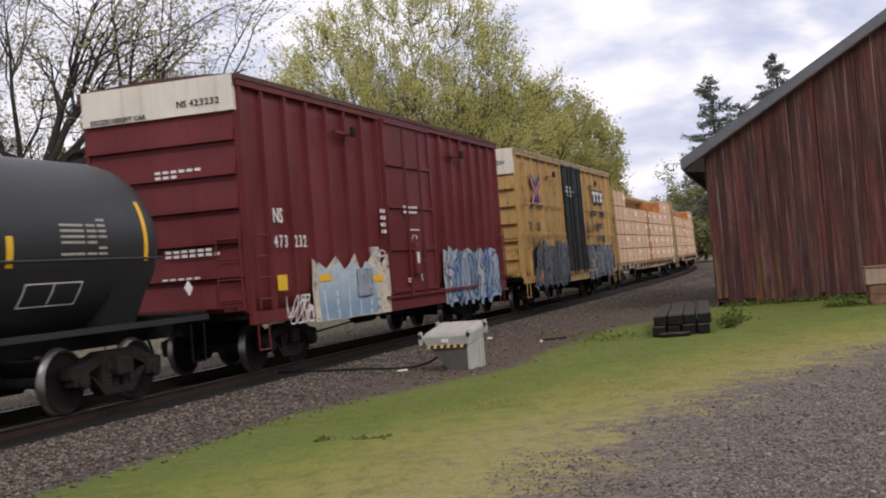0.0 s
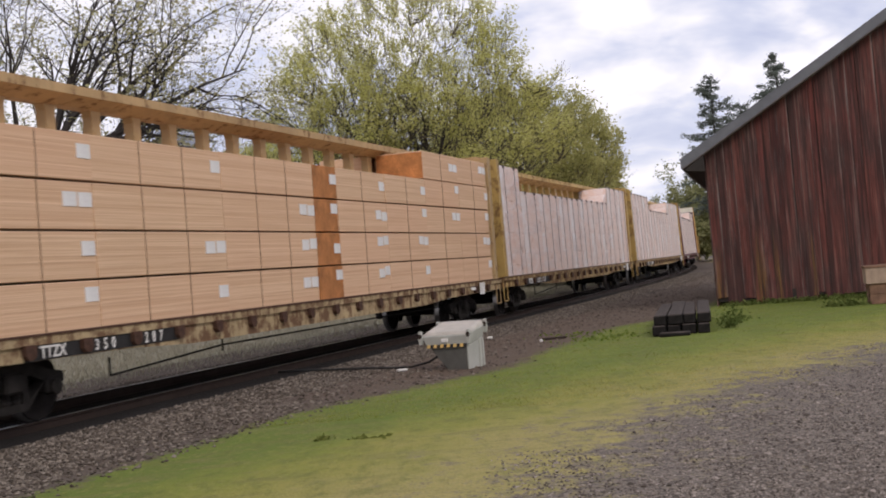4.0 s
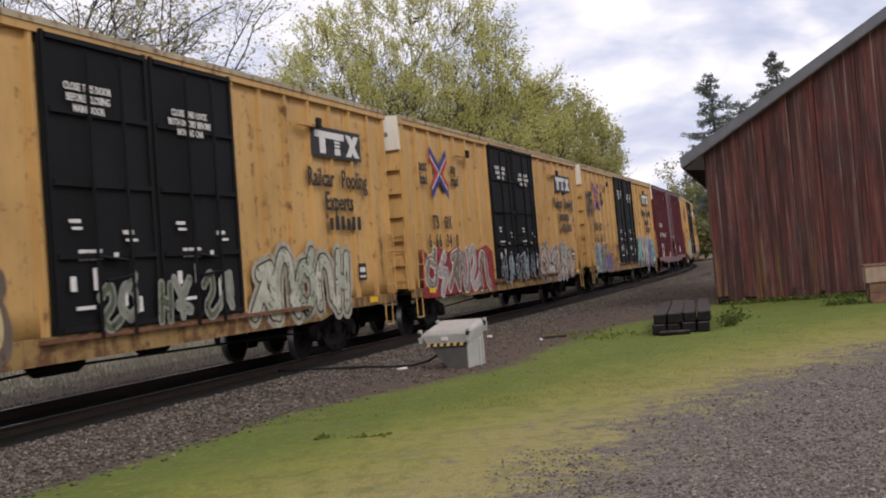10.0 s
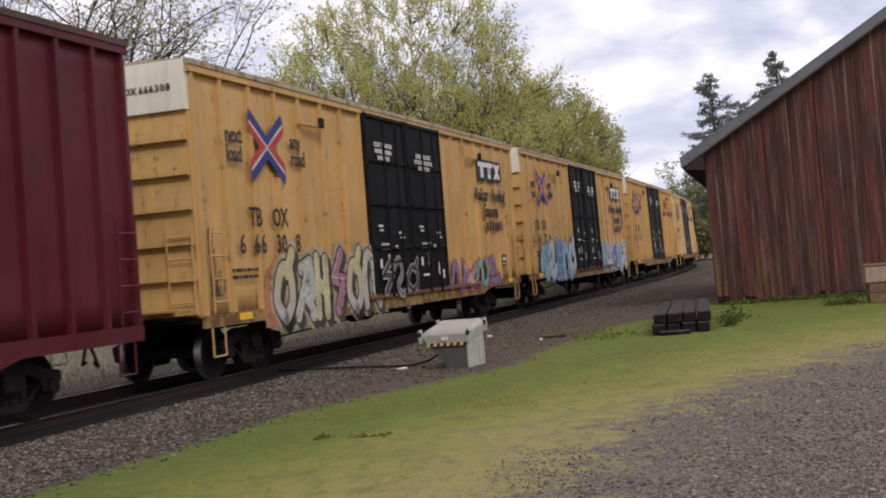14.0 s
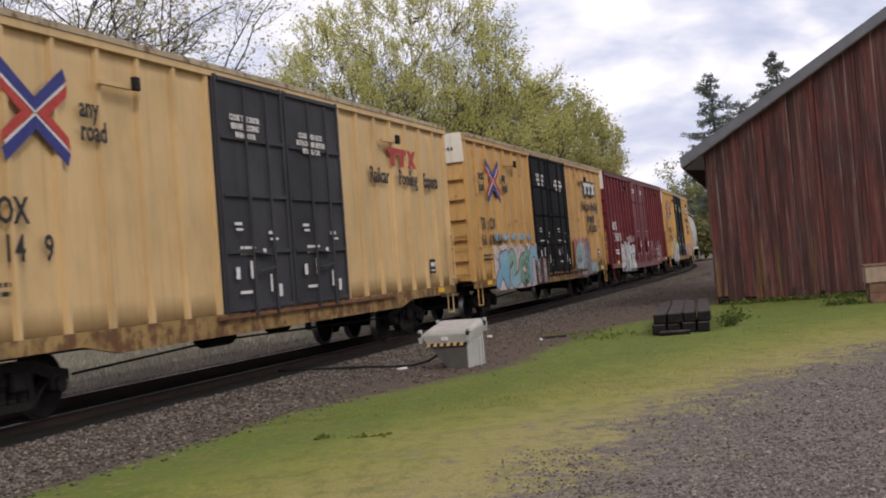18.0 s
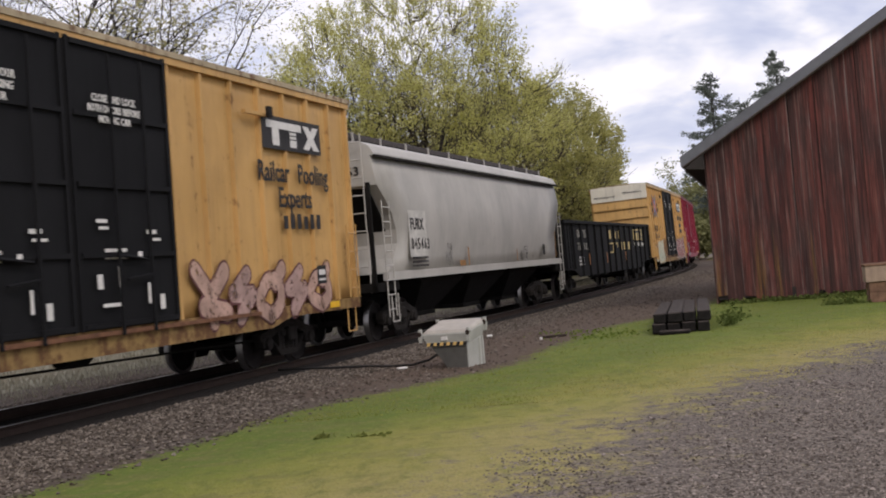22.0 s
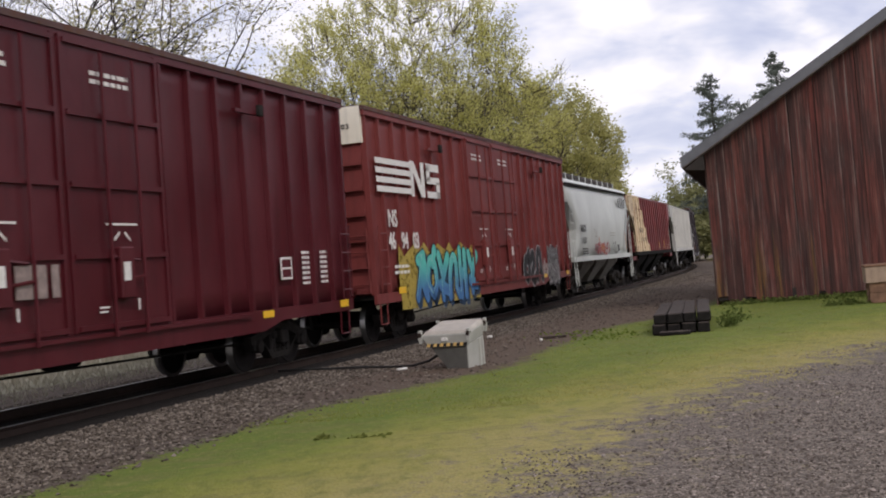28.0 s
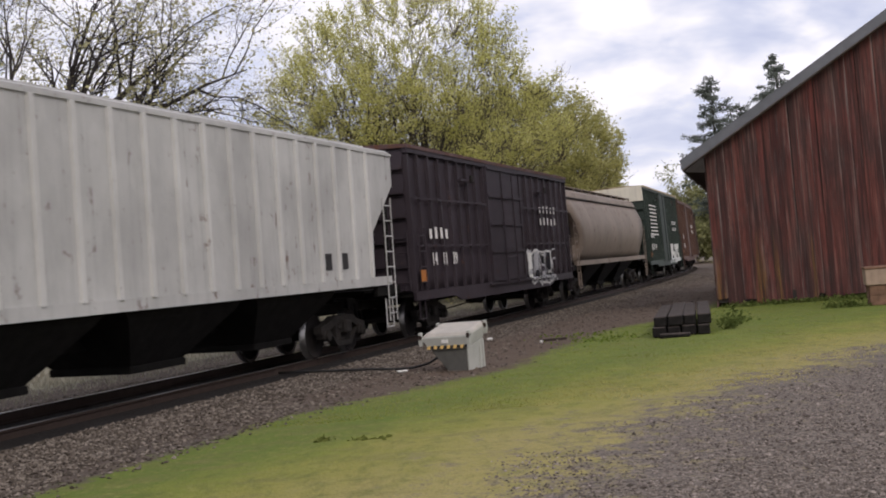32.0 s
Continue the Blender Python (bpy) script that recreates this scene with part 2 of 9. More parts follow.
gx, gy = spread(-1500, 1500, -16, 16, 0.33, 16), spread(-300, 2500, 4, 46, 0.33, 16)
verts, lawn, stones, yard, oil_shade, dried, dirt = [], [], [], [], [], [], []
for y in gy:
    for x in gx:
        s, d = lateral(x, y) if -90 < x < 120 and -90 < y < 260 else (0, 99)
        verts.append((x, y, ground_z(x, y) if d != 99 else LAWN_Z + (1.2 if y > 150 else 0.0)))
        # Strip along the track bed that carries oil and the train's shade.
        oil_shade.append(max(0.0, min(1.0, (2.15 - abs(d)) * 1.6)))
        dried.append(dry_cover(x, y))
        dirt.append(max(0.0, min(1.0, (s + 1.0) / 5)) * max(0.0, min(1.0, (d - 2.6) / 1.2)))
        e = stony_edge(s)
        stones.append(max(0.0, min(1.0, 0.5 + (e - d) * 0.55)) if d > -4.5 else 0.0)
        yard.append(max(0.0, min(1.0, 0.5 + yard_edge(x, y) * 0.17)) if d > 0 else 0.0)
        lawn.append(1.0 if d > 0 else max(0.0, min(1.0, (d + 6) * 0.1)))
nx = len(gx)
faces = [(j * nx + i, j * nx + i + 1, (j + 1) * nx + i + 1, (j + 1) * nx + i) for j in range(len(gy) - 1) for i in range(nx - 1)]
me = bpy.data.meshes.new("ground")
me.from_pydata(verts, [], faces)
for key, vals in (("stone_cover", stones), ("yard_cover", yard), ("lawn_cover", lawn), ("oil_shade_cover", oil_shade), ("dry_cover", dried), ("dirt_cover", dirt)):
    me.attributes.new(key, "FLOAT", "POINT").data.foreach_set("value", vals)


def ground_material():
    m, nt, b = shader("ground_cover", 0.95, 0, 0.2)
    p = position(nt)

    def cover(key):
        n = nt.nodes.new("ShaderNodeAttribute")
        n.attribute_name = key
        return n.outputs["Fac"]

    n1, n2, n3 = noisy(nt, p, 0.55, 5, 0.6), noisy(nt, p, 3.5, 5, 0.65), noisy(nt, p, 38, 3, 0.6)
    turf = noisy(nt, mapped(nt, p, (1.6, 0.8, 1.0)), 1.3, 5, 0.65)
    wear = calc(nt, "ADD", cover("dry_cover"), calc(nt, "MULTIPLY_ADD", calc(nt, "ADD", n1, turf), 0.75, -0.75))
    green = ramp(nt, wear, [(0.0, (0.112, 0.158, 0.026)), (0.30, (0.182, 0.206, 0.036)), (0.60, (0.250, 0.236, 0.056)), (1.0, (0.318, 0.262, 0.098))])
    streaky = noisy(nt, mapped(nt, p, (1.1, 3.2, 1.0)), 1.0, 6, 0.72)
    green = mixed(nt, ranged(nt, streaky, 0.50, 0.66, 0, 0.7), green, (0.17, 0.15, 0.06))
    mottle = noisy(nt, mapped(nt, p, (1.0, 0.5, 1.0), (7, 1, 0)), 5.5, 6, 0.72)
    green = mixed(nt, ranged(nt, mottle, 0.48, 0.66, 0, 0.7), green, (0.105, 0.118, 0.030))
    green = mixed(nt, ranged(nt, n3, 0.42, 0.7, 0, 0.5), green, (0.12, 0.135, 0.03))
    tuft = noisy(nt, mapped(nt, p, (1.0, 0.6, 1.0)), 15.0, 4, 0.7)
    green = mixed(nt, ranged(nt, tuft, 0.52, 0.72, 0, 0.55), green, (0.28, 0.27, 0.08))
    dry = mixed(nt, n2, (0.22, 0.205, 0.155), (0.29, 0.27, 0.21))
    dry = mixed(nt, ranged(nt, n3, 0.4, 0.7, 0, 0.5), dry, (0.22, 0.21, 0.15))
    pebble = cells(nt, p, 34.0)
    chip = nt.nodes.new("ShaderNodeSeparateColor")
    nt.links.new(pebble.outputs["Color"], chip.inputs[0])
    grit = mixed(nt, chip.outputs[0], (0.062, 0.051, 0.042), (0.240, 0.200, 0.168))
    grit = mixed(nt, ranged(nt, n2, 0.35, 0.7, 0, 0.6), grit, (0.14, 0.118, 0.10))
    c = mixed(nt, cover("lawn_cover"), dry, green)
    wob = calc(nt, "MULTIPLY_ADD", calc(nt, "ADD", calc(nt, "MULTIPLY", n2, 0.7), calc(nt, "MULTIPLY", n3, 0.3)), 1.1, -0.55)
    tufty = calc(nt, "ADD", calc(nt, "MULTIPLY", wob, 1.5), calc(nt, "MULTIPLY_ADD", noisy(nt, mapped(nt, p, (1.0, 0.55, 1.0), (4, 4, 0)), 1.7, 6, 0.7), 0.9, -0.45))
    in_yard = ranged(nt, calc(nt, "ADD", cover("yard_cover"), tufty), 0.36, 0.60)
    sun_dried = ranged(nt, calc(nt, "ADD", cover("yard_cover"), tufty), 0.08, 0.5, 0, 0.6)
    c = mixed(nt, calc(nt, "MULTIPLY", sun_dried, 0.5), c, (0.36, 0.31, 0.13))
    c = mixed(nt, in_yard, c, grit)
    in_stone = ranged(nt, calc(nt, "ADD", cover("stone_cover"), wob), 0.45, 0.6)
    ballast = mixed(nt, ranged(nt, n1, 0.4, 0.65), grit, mixed(nt, 0.75, grit, (0.115, 0.082, 0.06)))
    ballast = mixed(nt, 0.55, ballast, (0.068, 0.053, 0.044))
    ballast = mixed(nt, calc(nt, "MULTIPLY", cover("dirt_cover"), ranged(nt, n3, 0.35, 0.65, 0.45, 0.9)), ballast, (0.108, 0.074, 0.052))
    # One dark colour holds the oil and the shade under the train.
    ballast = mixed(nt, cover("oil_shade_cover"), ballast, (0.018, 0.015, 0.0135))
    c = mixed(nt, in_stone, c, ballast)
    nt.links.new(c, b.inputs["Base Color"])
    bumped(nt, b, calc(nt, "ADD", pebble.outputs["Distance"], n3), 0.6, 0.02)
    return m


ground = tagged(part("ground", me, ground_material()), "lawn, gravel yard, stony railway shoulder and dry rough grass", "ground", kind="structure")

# ---- rails and sleepers ----
RAIL_Z = -0.13
steel_dark = plain("rusty_rail_steel", (0.036, 0.024, 0.019), 0.8, 0.0, 5, 0.25, 0.15, 0.2)
steel_worn = plain("polished_rail_head", (0.33, 0.32, 0.31), 0.3, 0.9, 20, 0.15)
tie_wood = plain("creosoted_tie_wood", (0.034, 0.027, 0.022), 0.95, 0, 8, 0.4, 0.4, 0.15)
track = thing("railway_track", "single curved railway track on rusty rails and dark wooden ties", "railway", kind="structure")
sweep = np.concatenate([np.arange(-700, -40, 20.0), np.arange(-40, 170, 2.0), np.arange(170, 720, 20.0)])


def swept(name, outline, material, label=""):
    bm = bmesh.new()
    rings = []
    for s in sweep:
        e = bank(s)
        ring = []
        for d, z in outline:
            z += RAIL_Z
            ring.append(bm.verts.new(beside(s, d * math.cos(e) + z * math.sin(e), z * math.cos(e) - d * math.sin(e))))
        rings.append(ring)
    n = len(outline)
    for p, q in zip(rings, rings[1:]):
        for i in range(n):
            bm.faces.new((p[i], q[i], q[(i + 1) % n], p[(i + 1) % n]))
    bmesh.ops.recalc_face_normals(bm, faces=bm.faces)
    return part(name, bm, material, track, label)


for side in (-1, 1):
    o = side * 0.7535
    swept("rail", [(o - 0.075, -0.17), (o + 0.075, -0.17), (o + 0.075, -0.155), (o + 0.012, -0.14), (o + 0.012, -0.045), (o + 0.036, -0.03), (o + 0.036, -0.004),
                   (o - 0.036, -0.004), (o - 0.036, -0.03), (o - 0.012, -0.045), (o - 0.012, -0.14), (o - 0.075, -0.155)], steel_dark)
    swept("rail_head", [(o - 0.034, -0.004), (o - 0.026, 0.0), (o + 0.026, 0.0), (o + 0.034, -0.004)], steel_worn, "shiny worn running surface")
tie_mesh = bpy.data.meshes.new("tie")
bm = boxed(-0.115, 0.115, -1.3, 1.3, -0.36, -0.165, bevel=0.012)
bm.to_mesh(tie_mesh)
bm.free()
tie_mesh.materials.append(tie_wood)
rng = random.Random(4)
for i in range(296):
    s = -14 + i * 0.52
    p = on_track(s)
    ob = part("tie", tie_mesh, None, track)
    ob.matrix_world = Matrix.Translation((p[0], p[1], RAIL_Z + rng.uniform(-0.012, 0.006))) @ Matrix.Rotation(heading(s) + rng.uniform(-0.02, 0.02), 4, "Z") @ Matrix.Rotation(bank(s), 4, "X")


# ---- railcar materials ----
YEL = (0.545, 0.325, 0.115)
MAROON = (0.132, 0.021, 0.022)
WHITE, INK = (0.74, 0.72, 0.67), (0.014, 0.014, 0.016)
# Soot black, used too as the colour of shade in hopper ends.
under_black = plain("sooty_shade_black", (0.012, 0.011, 0.010), 0.95, 0, 4, 0.35, 0.15, 0.12)
bogie_brown = plain("grimy_cast_steel", (0.021, 0.018, 0.016), 0.9, 0.0, 7, 0.4, 0.3, 0.2)
wheel_steel = plain("dark_wheel_steel", (0.014, 0.011, 0.010), 0.95, 0.0, 9, 0.3, 0.15, 0.25)
tread_steel = plain("bright_wheel_tread", (0.26, 0.25, 0.24), 0.38, 0.95, 9, 0.1)
white_letter = plain("white_stencil_paint", (0.70, 0.68, 0.64), 0.6, 0, 14, 0.12, 0)
black_letter = plain("black_stencil_paint", (0.022, 0.020, 0.020), 0.6, 0, 14, 0.3, 0)
dull_letter = plain("dull_white_stencil", (0.36, 0.34, 0.29), 0.7, 0, 14, 0.25, 0)
rust_run = plain("brown_rust_run", (0.30, 0.155, 0.055), 0.85, 0, 9, 0.3, 0)
ochre_letter = plain("ochre_stencil_paint", (0.60, 0.45, 0.17), 0.6, 0, 14, 0.15, 0)
yellow_tape = plain("yellow_reflector", (0.80, 0.47, 0.03), 0.4, 0, 9, 0.1, 0)
orange_tape = plain("faded_orange_reflector", (0.42, 0.15, 0.03), 0.5, 0, 9, 0.2, 0)
blue_letter = plain("blue_emblem_paint", (0.030, 0.035, 0.18), 0.6, 0, 14, 0.3, 0)
red_letter = plain("red_emblem_paint", (0.42, 0.045, 0.035), 0.6, 0, 14, 0.25, 0)
faded_blue = plain("faded_blue_paint", (0.09, 0.20, 0.32), 0.6, 0, 14, 0.3, 0)
bright_red = plain("bright_red_paint", (0.55, 0.07, 0.04), 0.6, 0, 14, 0.25, 0)
paper_card = plain("stained_card", (0.55, 0.42, 0.30), 0.9, 0, 9, 0.15, 0)
top_white = paint("white_end_band", (0.74, 0.69, 0.58), 0.10, 0.12)
black_door = paint("black_door_paint", (0.010, 0.010, 0.011), 0.06, 0.3, 0.7, 0.12)
galv = paint("weathered_roof_metal", (0.42, 0.34, 0.22), 0.45, 0.3, 0.6)
grimy_sill = paint("grimy_side_sill", (0.30, 0.19, 0.068), 0.62, 0.3, 0.7)
rusty_track = plain("rusty_door_track", (0.17, 0.078, 0.040), 0.85, 0, 7, 0.4, 0.3)
dark_roof = paint("rusty_dark_roof", (0.10, 0.055, 0.05), 0.5, 0.3, 0.7)

# ---- lettering ----
WORDS = {}


def set_words(words):
    made = []
    for w in sorted(set(words)):
        cu = bpy.data.curves.new("lettering", "FONT")
        cu.body, cu.size, cu.align_x = w, 1.0, "LEFT"
        cu.offset, cu.extrude, cu.resolution_u = 0.018, 0.004, 2
        made.append((w, new("lettering", cu)))
    bpy.context.view_layer.update()
    dg = bpy.context.evaluated_depsgraph_get()
    for w, ob in made:
        WORDS[w] = bpy.data.meshes.new_from_object(ob.evaluated_get(dg))
    for w, ob in made:
        cu = ob.data
        bpy.data.objects.remove(ob)
        bpy.data.curves.remove(cu)


DIGITS = "0123456789"
set_words(list(DIGITS) + ["next", "load", "any", "road", "Railcar", "Pooling", "Experts", "EXCESS HEIGHT CAR", "CLOSE", "THIS", "DOOR", "CLOSING", "MAIN", "AND", "LOCK", "BOTH", "DOORS", "BEFORE", "MOVING", "CAR", "TB", "OX", "TBOX", "NS", "AO", "K", "TO", "FX", "GACX", "FURX", "FU", "RX", "GN", "TX", "TTZX"])
CACHE = {}


def cpart(name, key, make, mat, parent, label=""):
    """A part that shares its mesh with the same part of other cars and takes its own material."""
    if key not in CACHE:
        bm = make()
        me = bpy.data.meshes.new(name)
        bm.to_mesh(me)
        bm.free()
        me.materials.append(None)
        CACHE[key] = me
    ob = new(name, CACHE[key])
    ob.material_slots[0].link = "OBJECT"
    ob.material_slots[0].material = mat
    ob.parent = parent
    if label:
        tagged(ob, label)
    return ob


def notice(car, lines, x, z, high=0.10, y=-1.664, wide=0.85):
    """Lines of small words, one below the other, each centred on x."""
    k = high / 0.70 * wide
    for row, line in enumerate(lines):
        spans = [(w, max(v.co.x for v in WORDS[w].vertices) * k) for w in line.split()]
        u = x - (sum(s for w, s in spans) + 0.45 * high * (len(spans) - 1)) / 2
        for w, s in spans:
            wordpart(car, w, u, z - 1.45 * high * row, high, white_letter, y, wide, "door_notice")
            u += s + 0.45 * high


def wordpart(car, text, x, z, high, mat, y=-1.590, wide=1.0, name="lettering"):
    """A word or number on the near side, its lower left corner at x, z."""
    me = WORDS[text]
    key = ("word", text)
    if key not in CACHE:
        if not me.materials:
            me.materials.append(None)
        CACHE[key] = me
    ob = new(name, me)
    ob.material_slots[0].link = "OBJECT"
    ob.material_slots[0].material = mat
    ob.parent = car
    k = high / 0.70
    ob.matrix_local = Matrix.Translation((x, y, z)) @ Matrix.Rotation(math.pi / 2, 4, "X") @ Matrix.Diagonal((k * wide, k, 1, 1))
    return ob


def endword(car, text, y, z, high, mat, x=-0.045):
    ob = wordpart(car, text, 0, 0, high, mat)
    k = high / 0.70
    ob.matrix_local = Matrix.Translation((x, y, z)) @ Matrix.Rotation(-math.pi / 2, 4, "Z") @ Matrix.Rotation(math.pi / 2, 4, "X") @ Matrix.Diagonal((k, k, 1, 1))
    return ob


def number(car, digits, xs, z, high, mat, y=-1.590):
    for d, x in zip(digits, xs):
        wordpart(car, d, x, z, high, mat, y, 0.82, "digit")


def bars(car, rects, mat, y=-1.534, name="lettering", label=""):
    """Plain bars: rectangles (x0, x1, z0, z1) on the near side, one part."""
    for x0, x1, z0, z1 in rects:
        part(name, boxed(x0, x1, y - 0.003, y + 0.003, z0, z1), mat, car, label)


def small_print(car, x, z, w, rows, mat, high=0.05, y=-1.590, seed=1):
    """Stencilled small print that cannot be read: short bars in rows."""
    r = random.Random(seed)
    rects = []
    for i in range(rows):
        a = x
        while a < x + w:
            n = r.uniform(0.06, 0.2)
            rects.append((a, min(a + n, x + w), z - i * high * 1.9 - high, z - i * high * 1.9))
            a += n + high * 0.7
    return bars(car, rects, mat, y, "small_print")


def letter_bars(car, x, z, n, high, mat, y=-1.590, step=None, seed=0):
    """Letters that cannot be read: plain bars in a row."""
    step = step or high * 0.95
    return bars(car, [(x + i * step, x + i * step + min(step * 0.72, high * 0.6), z, z + high * (1.0 if i % 3 else 0.86)) for i in range(n)], mat, y, "lettering")


# ---- running gear ----
def side_frame_mesh():
    bm = bmesh.new()
    prism(bm, [(-1.12, 0.50), (-1.12, 0.64), (-0.80, 0.70), (-0.42, 0.83), (0.42, 0.83), (0.80, 0.70), (1.12, 0.64), (1.12, 0.50), (0.72, 0.55), (0.40, 0.66), (-0.40, 0.66), (-0.72, 0.55)], "y", -0.09, 0.09)
    prism(bm, [(-0.72, 0.55), (-0.34, 0.30), (0.34, 0.30), (0.72, 0.55), (0.60, 0.44), (0.36, 0.20), (-0.36, 0.20), (-0.60, 0.44)], "y", -0.09, 0.09)
    for x in (-0.34, 0.34):
        box(bm, x - 0.06, x + 0.06, -0.08, 0.08, 0.28, 0.68)
    for x in (-0.89, 0.89):
        box(bm, x - 0.17, x + 0.17, -0.11, 0.09, 0.38, 0.60, bevel=0.02)
        lathe(bm, [(-0.17, 0.07), (-0.16, 0.11), (-0.10, 0.12), (0.0, 0.12)], "y", 12, (x, 0, 0.457))
    return bm


def spring_mesh():
    bm = bmesh.new()
    for x in (-0.2, 0.0, 0.2):
        lathe(bm, [(0.30, 0.085), (0.33, 0.095), (0.36, 0.085), (0.39, 0.095), (0.42, 0.085), (0.45, 0.095), (0.48, 0.085), (0.51, 0.095), (0.54, 0.085)], "z", 10, (x, 0, 0))
    box(bm, -0.3, 0.3, -0.12, 0.12, 0.54, 0.68, bevel=0.02)
    return bm


def wheelset_mesh():
    bm = bmesh.new()
    half = [(0.0, 0.075), (0.66, 0.085), (0.68, 0.13), (0.70, 0.2), (0.715, 0.34), (0.70, 0.41), (0.686, 0.42), (0.686, 0.483), (0.715, 0.486), (0.728, 0.462), (0.81, 0.455), (0.815, 0.42),
            (0.79, 0.40), (0.765, 0.34), (0.775, 0.2), (0.80, 0.13), (0.82, 0.08), (0.98, 0.072), (1.0, 0.06)]
    lathe(bm, [(-a, r) for a, r in half[::-1]] + half[1:], "y", 26)
    for f in bm.faces:
        r = sum((v.co.x ** 2 + v.co.z ** 2) ** 0.5 for v in f.verts) / len(f.verts)
        f.material_index = 1 if r > 0.445 else 0
        f.smooth = True
    return bm


WHEELS = []


def bogie(car, x, mat=None):
    root = cpart("bogie", "bolster", lambda: boxed(-0.17, 0.17, -1.2, 1.2, 0.45, 0.72, bevel=0.03), mat or bogie_brown, car, "grimy two-axle cast steel bogie")
    root.location = (x, 0, RAIL_Z)
    for y in (-0.99, 0.99):
        f = cpart("side_frame", "side_frame", side_frame_mesh, mat or bogie_brown, root)
        f.location = (0, y, 0)
        if y > 0:
            f.rotation_euler = (0, 0, math.pi)
        g = cpart("spring_nest", "spring_nest", spring_mesh, bogie_brown, root)
        g.location = (0, y, 0)
    for dx in (-0.89, 0.89):
        w = cpart("wheelset", "wheelset", wheelset_mesh, wheel_steel, root, "axle with two steel wheels, treads worn bright")
        if len(w.data.materials) < 2:
            w.data.materials.append(tread_steel)
        w.location = (dx, 0, 0.457)
        WHEELS.append((car, w, Vector((dx, 0, 0.457))))
    return root


def coupler_mesh():
    bm = bmesh.new()
    box(bm, -0.62, 0.25, -0.09, 0.09, 0.72, 0.93, bevel=0.02)
    prism(bm, [(-0.62, -0.12), (-0.62, 0.14), (-0.80, 0.19), (-0.90, 0.10), (-0.80, 0.03), (-0.76, -0.06), (-0.84, -0.16), (-0.72, -0.17)], "z", 0.68, 0.98)
    return bm


def flip(length):
    return Matrix.Translation((length, 0, 0)) @ Matrix.Rotation(math.pi, 4, "Z")


def both_ends(make, length):
    """Calls make() twice and turns the second piece to the rear end."""
    make()
    make().matrix_local = flip(length)


def couplers(car, length, reach=0.0):
    def one():
        ob = cpart("coupler", ("coupler", reach), lambda: coupler_mesh(), under_black, car)
        ob.location = (-reach, 0, 0)
        return ob
    one()
    one().matrix_local = flip(length) @ Matrix.Translation((-reach, 0, 0))

    def hose():
        return cpart("brake_hose", "brake_hose", lambda: rods([((-0.25, 0.42, 0.85), (-0.45, 0.40, 0.55)), ((-0.45, 0.40, 0.55), (-0.65, 0.30, 0.38)), ((-0.65, 0.3, 0.38), (-0.82, 0.12, 0.42))], 0.028), under_black, car)
    both_ends(hose, length)


def stirrup(car, x, y, mat, low=0.33, top=0.95):
    ob = cpart("stirrup_step", ("stirrup", low, top), lambda: rods([((-0.2, 0, top), (-0.2, 0, low)), ((-0.2, 0, low), (0.2, 0, low)), ((0.2, 0, low), (0.2, 0, top))], 0.016, 5), mat, car)
    ob.location = (x, y, 0)
    return ob


def ladder_mesh(w, z0, z1, n, off=0.06, r=0.016):
    pairs = [((0, 0, z0), (0, 0, z1)), ((w, 0, z0), (w, 0, z1))]
    for i in range(n):
        z = z0 + (z1 - z0) * (i + 0.5) / n
        pairs.append(((0, 0, z), (w, 0, z)))
    return rods(pairs, r, 5)


def ladder(car, x, y, w, z0, z1, n, mat, turn=0.0, name="ladder"):
    ob = cpart(name, ("ladder", w, z0, z1, n), lambda: ladder_mesh(w, z0, z1, n), mat, car)
    ob.matrix_local = Matrix.Translation((x, y, 0)) @ Matrix.Rotation(turn, 4, "Z")
    return ob


# ---- boxcar ----
def end_mesh(z0, z1, ribs):
    out = [(0.09, z1), (0.05, z1)]
    for i in range(ribs):
        a = z1 - (z1 - z0) * i / ribs
        h = (z1 - z0) / ribs
        out += [(0.05, a - 0.02), (-0.045, a - h * 0.74), (-0.055, a - h * 0.86), (0.05, a - h * 0.90)]
    out += [(0.05, z0), (0.09, z0)]
    return prismed(out, "y", -1.47, 1.47)


